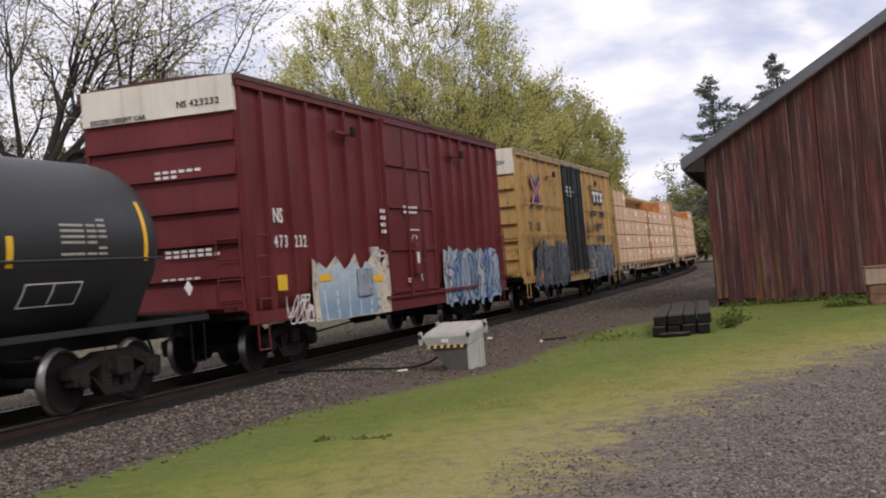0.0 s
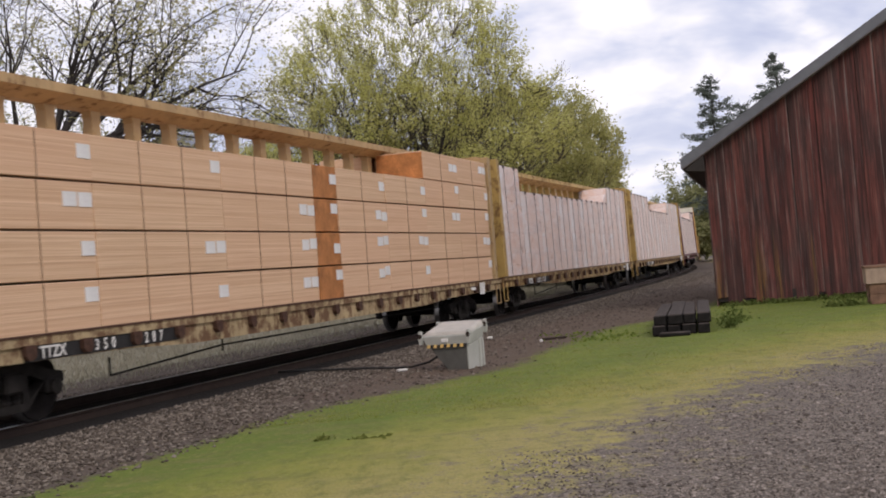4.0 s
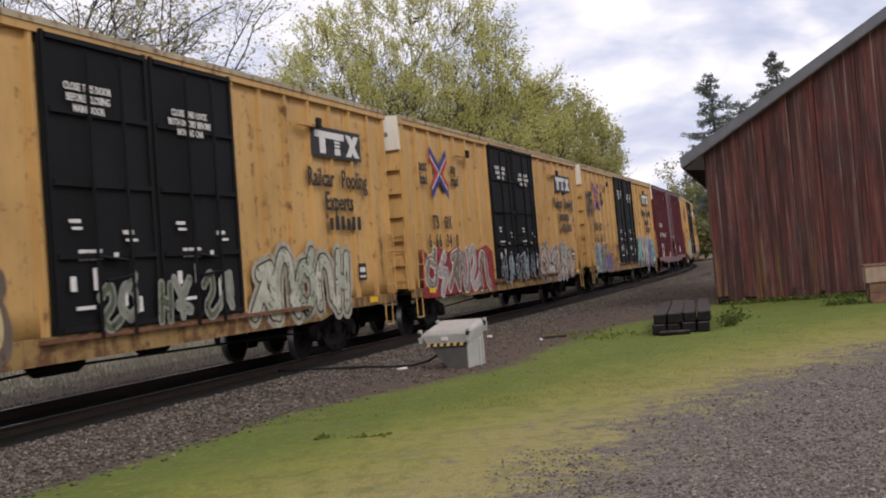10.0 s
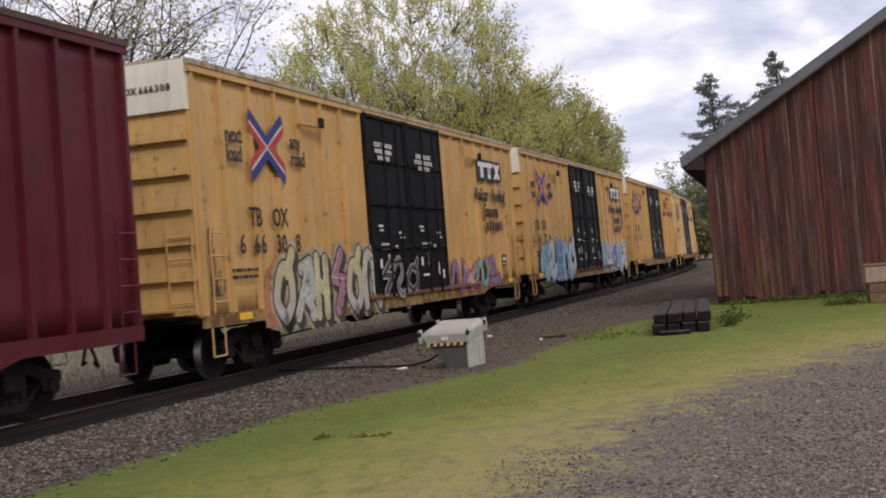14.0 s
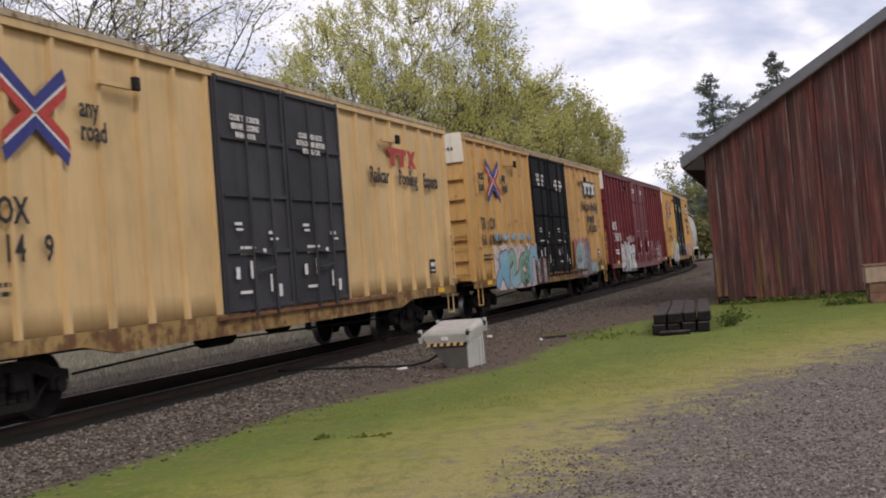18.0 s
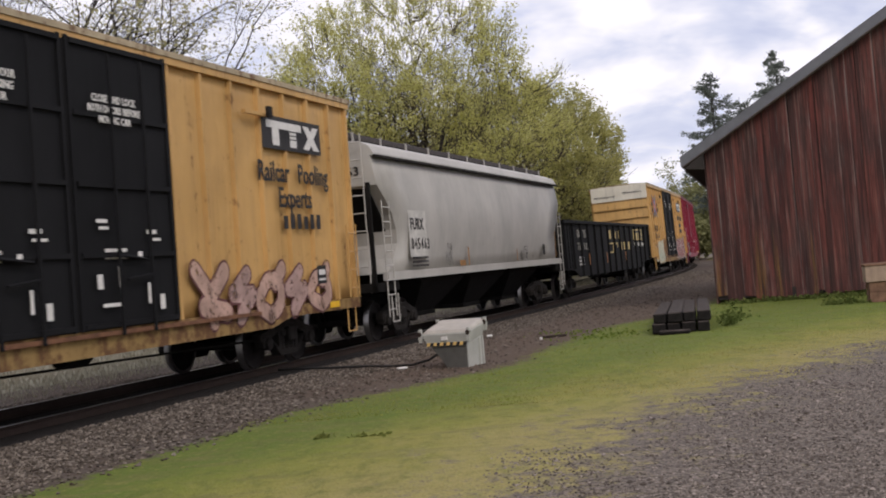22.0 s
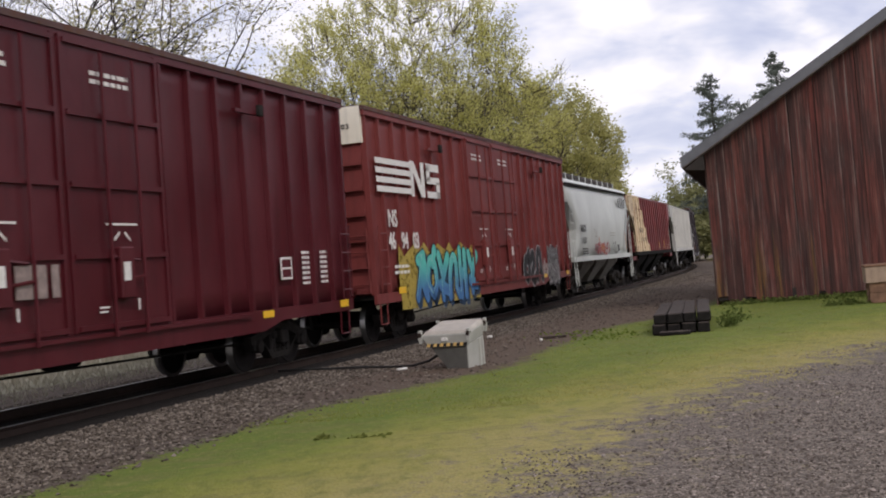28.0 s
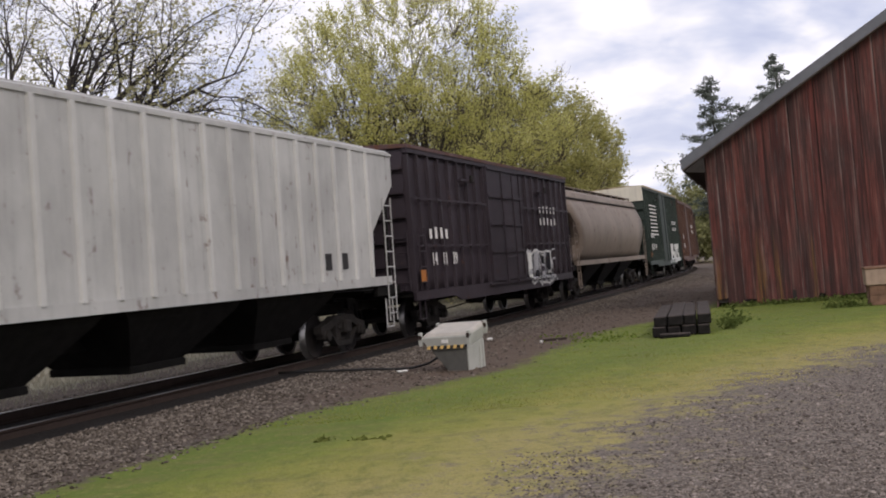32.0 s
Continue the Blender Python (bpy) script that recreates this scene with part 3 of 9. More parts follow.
def wall_mesh(xs, length, z0, z1, bulge, seed):
    """Thin steel side: between the posts each panel is dished and a little buckled."""
    r = random.Random(seed)
    bm = bmesh.new()
    cols = []
    for a, b in zip(xs, xs[1:]):
        n = 6 if b - a < 2.0 else 1
        lean, kink, high = r.uniform(0.4, 1.2), r.uniform(-0.5, 0.5), r.uniform(0.35, 0.65)
        for i in range(n):
            f = i / n
            cols.append((a + (b - a) * f, math.sin(math.pi * f) if n > 1 else 0.0, lean, kink, high))
    cols.append((xs[-1], 0.0, 0, 0, 0.5))
    rows = 11
    grid = []
    for x, dish, lean, kink, high in cols:
        line = []
        for i in range(rows):
            v = i / (rows - 1)
            wave = math.sin(math.pi * v) * lean + 0.55 * math.sin(3 * math.pi * (v + 0.2 * kink)) * math.sin(math.pi * v)
            line.append(bm.verts.new((x, -1.505 + bulge * dish * wave, z0 + (z1 - z0) * v)))
        grid.append(line)
    for p, q in zip(grid, grid[1:]):
        for i in range(rows - 1):
            f = bm.faces.new((p[i], q[i], q[i + 1], p[i + 1]))
            f.smooth = True
    back = [bm.verts.new((x, -1.46, z)) for x, z in ((xs[0], z0), (xs[-1], z0), (xs[-1], z1), (xs[0], z1))]
    bm.faces.new(back)
    bm.faces.new([line[0] for line in grid][::-1] + back[:2])
    bm.faces.new([line[-1] for line in grid] + [back[2], back[3]])
    bm.faces.new([v for v in grid[0]] + [back[3], back[0]])
    bm.faces.new([v for v in grid[-1]][::-1] + [back[1], back[2]])
    return bm


def post_mesh(x, z0, z1, deep):
    y = -1.53 - deep
    return prismed([(x - 0.055, -1.48), (x - 0.036, y), (x + 0.036, y), (x + 0.055, -1.48)], "z", z0, z1)


def door_rods(x0, x1, z0, z1):
    w = x1 - x0
    pairs = []
    for f in (0.36, 0.68):
        pairs.append(((x0 + w * f, -1.69, z0 - 0.1), (x0 + w * f, -1.69, z1)))
    return rods(pairs, 0.028, 6)


def door_leaf_mesh(x0, x1, z0, z1):
    return boxed(x0, x1, -1.60, -1.545, z0, z1, bevel=0.01)


def roof_mesh(length, zt, pitch):
    """A low roof pressed in one sheet, with a raised seam at every bay."""
    n = int(length / pitch)
    xs = [(-0.02, 0.0)]
    for i in range(1, n):
        x = length * i / n
        xs += [(x - 0.05, 0.0), (x - 0.04, 0.03), (x + 0.04, 0.03), (x + 0.05, 0.0)]
    xs.append((length + 0.02, 0.0))
    bm = bmesh.new()
    rings = []
    for x, up in xs:
        line = [(-1.62, zt - 0.09), (-1.62, zt), (-0.8, zt + 0.05 + up), (0, zt + 0.08 + up), (0.8, zt + 0.05 + up), (1.62, zt), (1.62, zt - 0.09), (0, zt - 0.05)]
        rings.append([bm.verts.new((x, y, z)) for y, z in line])
    for p, q in zip(rings, rings[1:]):
        for j in range(8):
            bm.faces.new((p[j], p[(j + 1) % 8], q[(j + 1) % 8], q[j]))
    bm.faces.new(rings[0][::-1])
    bm.faces.new(rings[-1])
    bmesh.ops.recalc_face_normals(bm, faces=bm.faces)
    return bm


def boxcar(label, lead, length, body, end=None, door=None, door_mat=None, leaves=2, zt=5.10, zs=0.78, roof=None, band=True, pitch=0.98, ribs=6, group="boxcars of the train", trim=None, inset=2.4, belly=True, deep=0.055, sill_mat=None, bulge=0.012, rail_mat=None, band_high=0.80):
    car = thing("boxcar", label, "boxcar", group)
    end, roof, trim, door_mat = end or body, roof or galv, trim or body, door_mat or body
    d0, d1 = door
    zf = 1.0
    grime = sill_mat or trim
    k = (length, zt, zs)
    for side in (-1, 1):
        xs = []
        for a, b in ((0.0, d0 - 0.08), (d1 + 0.08, length)):
            n = max(2, round((b - a) / pitch))
            xs += [a + 0.02 + (b - a - 0.04) * i / n for i in range(n + 1)]
        ob = cpart("side_wall", ("wall", k, door, pitch, bulge), lambda: wall_mesh(xs, length, zf - 0.02, zt - 0.06, bulge, int(length * 10)), body, car)
        sill = cpart("side_sill", ("sill", k, belly), lambda: prismed(
            [(0, zf), (0, zs)] + ([(length * 0.17, zs), (length * 0.21, zs - 0.15), (length * 0.79, zs - 0.15), (length * 0.83, zs)] if belly else [(length * 0.2, zs), (length * 0.24, zs - 0.1), (length * 0.76, zs - 0.1), (length * 0.8, zs)]) + [(length, zs), (length, zf)], "y", -1.585, -1.52), grime, car)
        top = cpart("top_chord", ("chord", k), lambda: boxed(0, length, -1.60, -1.50, zt - 0.2, zt - 0.085), body, car)
        rail = cpart("door_track", ("track", k, door), lambda: boxed(d0 - 0.3, min(length - 0.1, d1 + (d1 - d0) / leaves), -1.66, -1.585, zf - 0.09, zf - 0.03), rail_mat or trim, car)
        if side > 0:
            for o in (ob, sill, top, rail):
                o.matrix_local = flip(length)
        for x in xs:
            edge = x < 0.1 or x > length - 0.1
            x = min(max(x, 0.11), length - 0.11)
            p = cpart("corner_post" if edge else "side_post", ("post", round(x, 3), zt, deep), lambda: post_mesh(x, zf - 0.01, zt - 0.2, deep), body, car)
            if side > 0:
                p.matrix_local = flip(length)
        w = (d1 - d0) / leaves
        for i in range(leaves):
            a, b = d0 + i * w + 0.02, d0 + (i + 1) * w - 0.02
            lf = cpart("door", ("door", a, b, zt), lambda: door_leaf_mesh(a, b, zf, zt - 0.15), door_mat, car)
            for x in (a + 0.03, b - 0.10) if side < 0 else ():
                cpart("door_stile", ("stile", x, zt), lambda: boxed(x, x + 0.07, -1.635, -1.601, zf, zt - 0.15), door_mat, lf)
            for z in np.linspace(zf + 0.02, zt - 0.25, 5):
                cpart("door_rib", ("drib", a, b, z), lambda: boxed(a + 0.102, b - 0.102, -1.655, -1.601, z, z + 0.07), door_mat, lf)
            if side < 0:
                cpart("lock_rod", ("rod", a, b, zt), lambda: door_rods(a, b, zf, zt - 0.3), door_mat, lf)
                cpart("door_handle", ("dhandle", a), lambda: rods([((a + w * 0.36, -1.69, 2.0), (a + w * 0.62, -1.69, 1.94)), ((a + w * 0.68, -1.69, 1.72), (a + w * 0.42, -1.69, 1.66))], 0.024, 5), door_mat, lf)
            if side > 0:
                lf.matrix_local = flip(length)

    def one_end():
        return cpart("end_wall", ("end", zf, zt, ribs, band, band_high), lambda: end_mesh(zf - 0.05, zt - (band_high if band else 0.1), ribs), end, car, "ribbed steel end wall")
    both_ends(one_end, length)
    if band:
        both_ends(lambda: cpart("end_band", ("band", zt, band_high), lambda: boxed(-0.035, 0.06, -1.52, 1.52, zt - band_high, zt + 0.0), top_white, car, "white painted band at the top of the end"), length)
    r = cpart("roof", ("roof", k), lambda: roof_mesh(length, zt, pitch), roof, car, "low ribbed metal roof")
    cpart("floor", ("floor", k), lambda: boxed(0.05, length - 0.05, -1.48, 1.48, zf - 0.12, zf), under_black, car)
    running_gear(car, length, inset, trim, zf)
    ladder(car, 0.18, -1.66, 0.46, 1.02, 2.5, 4, trim)
    ladder(car, length - 0.64, -1.66, 0.46, 1.02, 2.5, 4, trim)
    ladder(car, -0.09, -1.02, 0.46, 1.05, 2.45, 4, trim, -math.pi / 2, "end_ladder")
    both_ends(lambda: cpart("crossover_platform", "crossover", platform_mesh, trim, car), length)
    for x in (4.25, length - 4.25):
        b = cpart("lift_bracket", "lift_bracket", lambda: boxed(-0.42, 0.42, -1.68, -1.60, 4.38, 4.44), trim, car)
        cpart("bracket_block", "lift_block", lambda: boxed(0.30, 0.46, -1.76, -1.685, 4.36, 4.56, bevel=0.015), bogie_brown, b)
        b.location = (x, 0, zt - 5.10)
    cpart("hand_brake", "hand_brake", brake_mesh, trim, car, "hand brake wheel and gear case")
    car["lead"], car["length"], car["inset"] = lead, length, inset
    return car


def platform_mesh():
    bm = bmesh.new()
    for i in range(4):
        box(bm, -0.42 + i * 0.1, -0.36 + i * 0.1, -1.35, 1.35, 1.10, 1.135)
    for y in (-1.3, -0.4, 0.4, 1.3):
        box(bm, -0.42, 0.0, y - 0.02, y + 0.02, 1.04, 1.10)
    return bm


def brake_mesh():
    bm = bmesh.new()
    box(bm, -0.16, 0.0, 0.35, 0.62, 2.2, 2.6, bevel=0.03)
    n = 14
    for i in range(n):
        a, b = 2 * math.pi * i / n, 2 * math.pi * (i + 1) / n
        rod(bm, (-0.22, 0.48 + 0.27 * math.cos(a), 2.4 + 0.27 * math.sin(a)), (-0.22, 0.48 + 0.27 * math.cos(b), 2.4 + 0.27 * math.sin(b)), 0.016, 5)
    for a in (0, 2.09, 4.19):
        rod(bm, (-0.22, 0.48, 2.4), (-0.22, 0.48 + 0.27 * math.cos(a), 2.4 + 0.27 * math.sin(a)), 0.012, 4)
    return bm


def running_gear(car, length, inset, trim, zf, pipes=True, gear=True):
    cpart("centre_sill", ("csill", length), lambda: boxed(-0.1, length + 0.1, -0.2, 0.2, 0.66, zf - 0.1), under_black, car)
    if gear:
        def cyl():
            bm = bmesh.new()
            lathe(bm, [(-0.5, 0.05), (-0.48, 0.16), (-0.42, 0.2), (0.42, 0.2), (0.48, 0.16), (0.5, 0.05)], "x", 14)
            return bm
        c = cpart("air_reservoir", "reservoir", cyl, under_black, car)
        c.location = (length * 0.42, -0.8, 0.62)
        v = cpart("brake_cylinder", "brakecyl", cyl, under_black, car)
        v.matrix_local = Matrix.Translation((length * 0.55, -0.75, 0.64)) @ Matrix.Diagonal((0.7, 0.8, 0.8, 1))
        cpart("brake_rigging", ("rig", length), lambda: rods([((inset + 1.3, -1.0, 0.42), (length * 0.4, -1.05, 0.55)), ((length * 0.4, -1.05, 0.55), (length - inset - 1.3, -1.0, 0.42))], 0.02, 5), under_black, car)
        for f in (0.3, 0.5, 0.7):
            b = cpart("crossbearer", ("xbear", zf), lambda: prismed([(-1.5, zf - 0.1), (-1.5, zf - 0.25), (-0.3, 0.62), (0.3, 0.62), (1.5, zf - 0.25), (1.5, zf - 0.1)], "x", -0.06, 0.06), under_black, car)
            b.location = (length * f, 0, 0)
    bogie(car, inset)
    bogie(car, length - inset)
    couplers(car, length)
    for x in (0.42, length - 0.42):
        for y in (-1.56, 1.56):
            stirrup(car, x, y, trim)


def emblem(car, x0, x1, z0, z1, y=-1.588, blue=None, red=None):
    """A crossed emblem: red chevrons from both sides, blue ones from above and below, pale lines between."""
    cx, cz = (x0 + x1) / 2, (z0 + z1) / 2
    a, hz = (x1 - x0) / 2, (z1 - z0) / 2
    t, g = 0.29 * hz, 0.04 * hz
    b = hz - t
    k = a / b

    def plate(name, mat, outline, dy):
        bm = prismed([(cx + u, cz + w) for u, w in outline], "y", y - dy, y)
        part(name, bm, mat, car)
    notch = 0.10 * a
    for s in (-1, 1):
        plate("emblem_edge", white_letter, [(-a + notch, s * (b + g - notch / k)), (0, s * g * 3), (a - notch, s * (b + g - notch / k)), (a - notch, s * (b - g - notch / k)), (0, -s * g * 0.2), (-a + notch, s * (b - g - notch / k))], 0.002)
        plate("emblem_stripe", blue or blue_letter, [(-a, s * (b + g)), (0, s * g), (a, s * (b + g)), (a - notch, s * (b + t)), (0, s * t * 1.1), (-a + notch, s * (b + t))], 0.004)
        plate("emblem_stripe", red or red_letter, [(s * a, b - g), (s * g * k, 0), (s * a, -(b - g)), (s * (a - 0.3 * notch), -(b - t)), (s * t * k, 0), (s * (a - 0.3 * notch), b - t)], 0.005)


def sign_panel(car, x0, x1, z0, z1, field, mark, y=-1.590):
    """A dark field with two upright slab shapes and a crossed one, ruled through by thin lines."""
    w, h = x1 - x0, z1 - z0
    if field:
        part("sign_panel", boxed(x0, x1, y - 0.003, y + 0.003, z0, z1), field, car)
    d = y - 0.007
    for f in (0.07, 0.36):
        bars(car, [(x0 + w * f, x0 + w * (f + 0.29), z0 + h * 0.64, z0 + h * 0.86), (x0 + w * (f + 0.09), x0 + w * (f + 0.20), z0 + h * 0.12, z0 + h * 0.64)], mark, d, "sign_mark")
    for u0, u1 in ((0.68, 0.86), (0.86, 0.68)):
        part("sign_mark", prismed([(x0 + w * u0, z0 + h * 0.12), (x0 + w * (u0 + 0.10), z0 + h * 0.12), (x0 + w * (u1 + 0.10), z0 + h * 0.86), (x0 + w * u1, z0 + h * 0.86)], "y", d - 0.003 - 0.001 * (u0 > u1), d + 0.003), mark, car)
    if field:
        for f in (0.36, 0.48, 0.60):
            bars(car, [(x0 + w * 0.30, x0 + w * 0.72, z0 + h * f - h * 0.016, z0 + h * f + h * 0.016)], field, d - 0.006, "sign_rule")


def door_marks(car, x, mat, z=2.28):
    """Two slanting white strokes over a lock box with a white plate, and small print."""
    for s in (-1, 1):
        part("door_stencil", prismed([(x + s * 0.06, z + 0.03), (x + s * 0.06, z + 0.07), (x + s * 0.19, z - 0.03), (x + s * 0.19, z - 0.07)], "y", -1.668, -1.662), white_letter, car)
    bars(car, [(x - 0.36, x + 0.38, z + 0.15, z + 0.18)], white_letter, -1.665, "door_stencil")
    b = cpart("lock_box", "lock_box", lambda: boxed(-0.17, 0.17, -1.74, -1.60, -0.42, 0.30, bevel=0.02), mat, car)
    b.location = (x, 0, z - 0.45)
    bars(car, [(x - 0.12, x + 0.04, z - 0.62, z - 0.36)], white_letter, -1.744, "door_plate")
    bars(car, [(x - 0.62, x - 0.40, 1.30, 1.325), (x - 0.62, x - 0.44, 1.24, 1.265), (x + 0.3, x + 0.34, 1.24, 1.40)], white_letter, -1.665, "door_stencil")


def slogan(car, num, xs=(0.86, 1.38, 1.62, 2.2, 2.42, 2.98), logo="black", seed=0, blue=None, red=None, along=0.0):
    for t, x, z in (("next", 1.02, 3.86), ("load", 1.02, 3.53), ("any", 3.44, 3.90), ("road", 3.44, 3.58)):
        wordpart(car, t, x, z, 0.28, black_letter, wide=0.8)
    emblem(car, 1.84, 3.20, 3.20, 4.50, blue=blue, red=red)
    wordpart(car, "TB", along + 1.26, 2.44, 0.33, black_letter, wide=0.82)
    wordpart(car, "OX", along + 2.12, 2.44, 0.33, black_letter, wide=0.82)
    number(car, num, [x + along for x in xs], 1.97, 0.33, black_letter)
    small_print(car, 0.95, 1.72, 0.9, 2, black_letter, 0.06, seed=seed)
    bars(car, [(1.05, 1.5, 0.86, 0.98)], yellow_tape, -1.605, "reflector")
    bars(car, [(17.5, 17.95, 0.86, 0.98)], yellow_tape, -1.605, "reflector")
    if logo == "black":
        sign_panel(car, 15.1, 17.55, 3.84, 4.44, black_letter, white_letter)
    else:
        sign_panel(car, 14.6, 16.6, 3.80, 4.36, None, red_letter)
    if logo == "black":
        wordpart(car, "Railcar", 14.85, 3.26, 0.36, black_letter, wide=0.88)
        wordpart(car, "Pooling", 16.45, 3.26, 0.36, black_letter, wide=0.88)
        wordpart(car, "Experts", 15.6, 2.80, 0.36, black_letter, wide=0.88)
        letter_bars(car, 15.75, 2.40, 6, 0.28, black_letter, step=0.28)
    else:
        wordpart(car, "Railcar", 13.6, 3.46, 0.34, black_letter, wide=0.85)
        wordpart(car, "Pooling", 15.35, 3.46, 0.34, black_letter, wide=0.85)
        wordpart(car, "Experts", 17.0, 3.46, 0.34, black_letter, wide=0.7)
    bars(car, [(17.0, 17.4, 1.35, 1.7)], black_letter, -1.605, "data_plate")
    bars(car, [(17.06, 17.34, 1.52, 1.62), (17.06, 17.34, 1.41, 1.45)], white_letter, -1.612, "data_print")
    for x in (7.5, 10.1):
        notice(car, ("CLOSE THIS DOOR", "BEFORE CLOSING", "MAIN DOOR") if x < 8 else ("CLOSE AND LOCK", "BOTH DOORS BEFORE", "MOVING CAR"), x + 0.45, 4.22 if x < 8 else 4.12)
        small_print(car, x + 0.1, 2.1, 0.5, 2, white_letter, 0.05, -1.606, seed + int(x) + 3)
        bars(car, [(x + 0.3, x + 0.38, 1.55, 1.85), (x + 1.0, x + 1.06, 1.3, 1.6), (x - 0.1, x + 0.3, 1.3, 1.35), (x + 0.15, x + 0.52, 2.06, 2.09), (x + 1.05, x + 1.3, 2.3, 2.36), (x + 1.1, x + 1.4, 2.2, 2.24), (x - 0.15, x + 0.1, 2.45, 2.5), (x - 0.1, x + 0.12, 2.36, 2.4), (x + 0.8, x + 0.9, 1.95, 2.05), (x + 1.3, x + 1.42, 1.2, 1.42), (x - 0.2, x - 0.08, 1.55, 1.75)], white_letter, -1.668, "door_stencil")
    endtext(car, num)


def endtext(car, num, z=4.62, mark="TBOX"):
    n = len(num)
    for i, d in enumerate(num):
        endword(car, d, -0.68 - i * 0.10, z, 0.115, black_letter)
    if mark:
        endword(car, mark, -0.20 if len(mark) > 2 else -0.42, z, 0.115, black_letter)
    endword(car, "EXCESS HEIGHT CAR", 1.35, z - 0.12, 0.085, black_letter)


def bars_end(car, rects, mat, x=-0.042):
    for y0, y1, z0, z1 in rects:
        part("end_lettering", boxed(x - 0.003, x + 0.003, min(y0, y1), max(y0, y1), z0, z1), mat, car)


# colours of the sprayed patches
PW, PK = (0.62, 0.62, 0.60), (0.02, 0.02, 0.025)
LB, PK2 = (0.28, 0.50, 0.60), (0.55, 0.33, 0.30)

CARS = []


def scrawl(car, x0, x1, z0, z1, n, mat, seed, y=-1.58, wide=0.022):
    """Thin sprayed loops and strokes, each stroke a part of its own."""
    r = random.Random(seed)
    for i in range(n):
        cx, cz = r.uniform(x0, x1), r.uniform(z0, z1)
        w, h = (x1 - x0) * r.uniform(0.12, 0.35), (z1 - z0) * r.uniform(0.2, 0.5)
        a0, turns, ph = r.uniform(0, 6.28), r.uniform(0.5, 1.6), r.uniform(1.2, 2.6)
        pts = []
        for j in range(19):
            t = j / 18
            a = a0 + turns * 6.28 * t
            pts.append((min(max(cx + w * math.cos(a) + (t - 0.5) * w, x0), x1), min(max(cz + h * math.sin(a * ph), z0), z1)))
        bm = bmesh.new()
        prev = None
        for j, (u, v) in enumerate(pts):
            p, q = pts[max(j - 1, 0)], pts[min(j + 1, 18)]
            dx, dz = q[0] - p[0], q[1] - p[1]
            k = wide / 2 / (math.hypot(dx, dz) + 1e-6)
            pair = (bm.verts.new((u - dz * k, y - i * 0.0004, v + dx * k)), bm.verts.new((u + dz * k, y - i * 0.0004, v - dx * k)))
            if prev:
                bm.faces.new((prev[0], prev[1], pair[1], pair[0]))
            prev = pair
        bmesh.ops.recalc_face_normals(bm, faces=bm.faces)
        part("scrawl", bm, mat, car)


SPRAYS = {}


def worn_spray(rgb):
    """Sprayed paint, thin and dusty: blotched, and worn through to the car's own paint in specks and streaks."""
    m, nt, b = shader("sprayed_paint", 0.6, 0, 0.25)
    o = coords(nt)
    c = mixed(nt, ranged(nt, noisy(nt, o, 3.0, 4, 0.6), 0.3, 0.7), [x * 0.68 for x in rgb], [min(1.0, x * 1.15) for x in rgb])
    c = mixed(nt, ranged(nt, noisy(nt, mapped(nt, o, (5.0, 5.0, 0.5)), 1.0, 5, 0.7), 0.5, 0.75, 0.0, 0.5), c, [x * 0.4 + 0.03 for x in rgb])
    nt.links.new(c, b.inputs["Base Color"])
    thin = calc(nt, "ADD", calc(nt, "MULTIPLY", noisy(nt, o, 9.0, 5, 0.7), 0.6), calc(nt, "MULTIPLY", noisy(nt, mapped(nt, o, (4.0, 4.0, 1.0), (3, 3, 3)), 0.8, 4, 0.65), 0.4))
    nt.links.new(ranged(nt, thin, 0.38, 0.47, 0.12, 0.97), b.inputs["Alpha"])
    return m


def spray(*rgb):
    if rgb not in SPRAYS:
        SPRAYS[rgb] = worn_spray(rgb)
    return SPRAYS[rgb]


def stroke(bm, pts, wide, y):
    """A flat sprayed stroke with round ends."""
    n = len(pts)
    rows = []
    for j, (u, v) in enumerate(pts):
        p, q = pts[max(j - 1, 0)], pts[min(j + 1, n - 1)]
        dx, dz = q[0] - p[0], q[1] - p[1]
        k = 1 / (math.hypot(dx, dz) + 1e-6)
        rows.append((u, v, dx * k, dz * k))
    full = [(u, v, dx, dz, 0.0) for u, v, dx, dz in rows]
    u, v, dx, dz = rows[0]
    head = [(u - dx * wide * 0.5 * b, v - dz * wide * 0.5 * b, dx, dz, 1 - math.sqrt(max(0.0, 1 - b * b))) for b in (0.98, 0.85, 0.5)]
    u, v, dx, dz = rows[-1]
    tail = [(u + dx * wide * 0.5 * b, v + dz * wide * 0.5 * b, dx, dz, 1 - math.sqrt(max(0.0, 1 - b * b))) for b in (0.5, 0.85, 0.98)]
    prev = None
    for u, v, dx, dz, shy in head + full + tail:
        k = wide * 0.5 * (1 - shy)
        pair = (bm.verts.new((u - dz * k, y, v + dx * k)), bm.verts.new((u + dz * k, y, v - dx * k)))
        if prev:
            bm.faces.new((prev[0], prev[1], pair[1], pair[0]))
        prev = pair


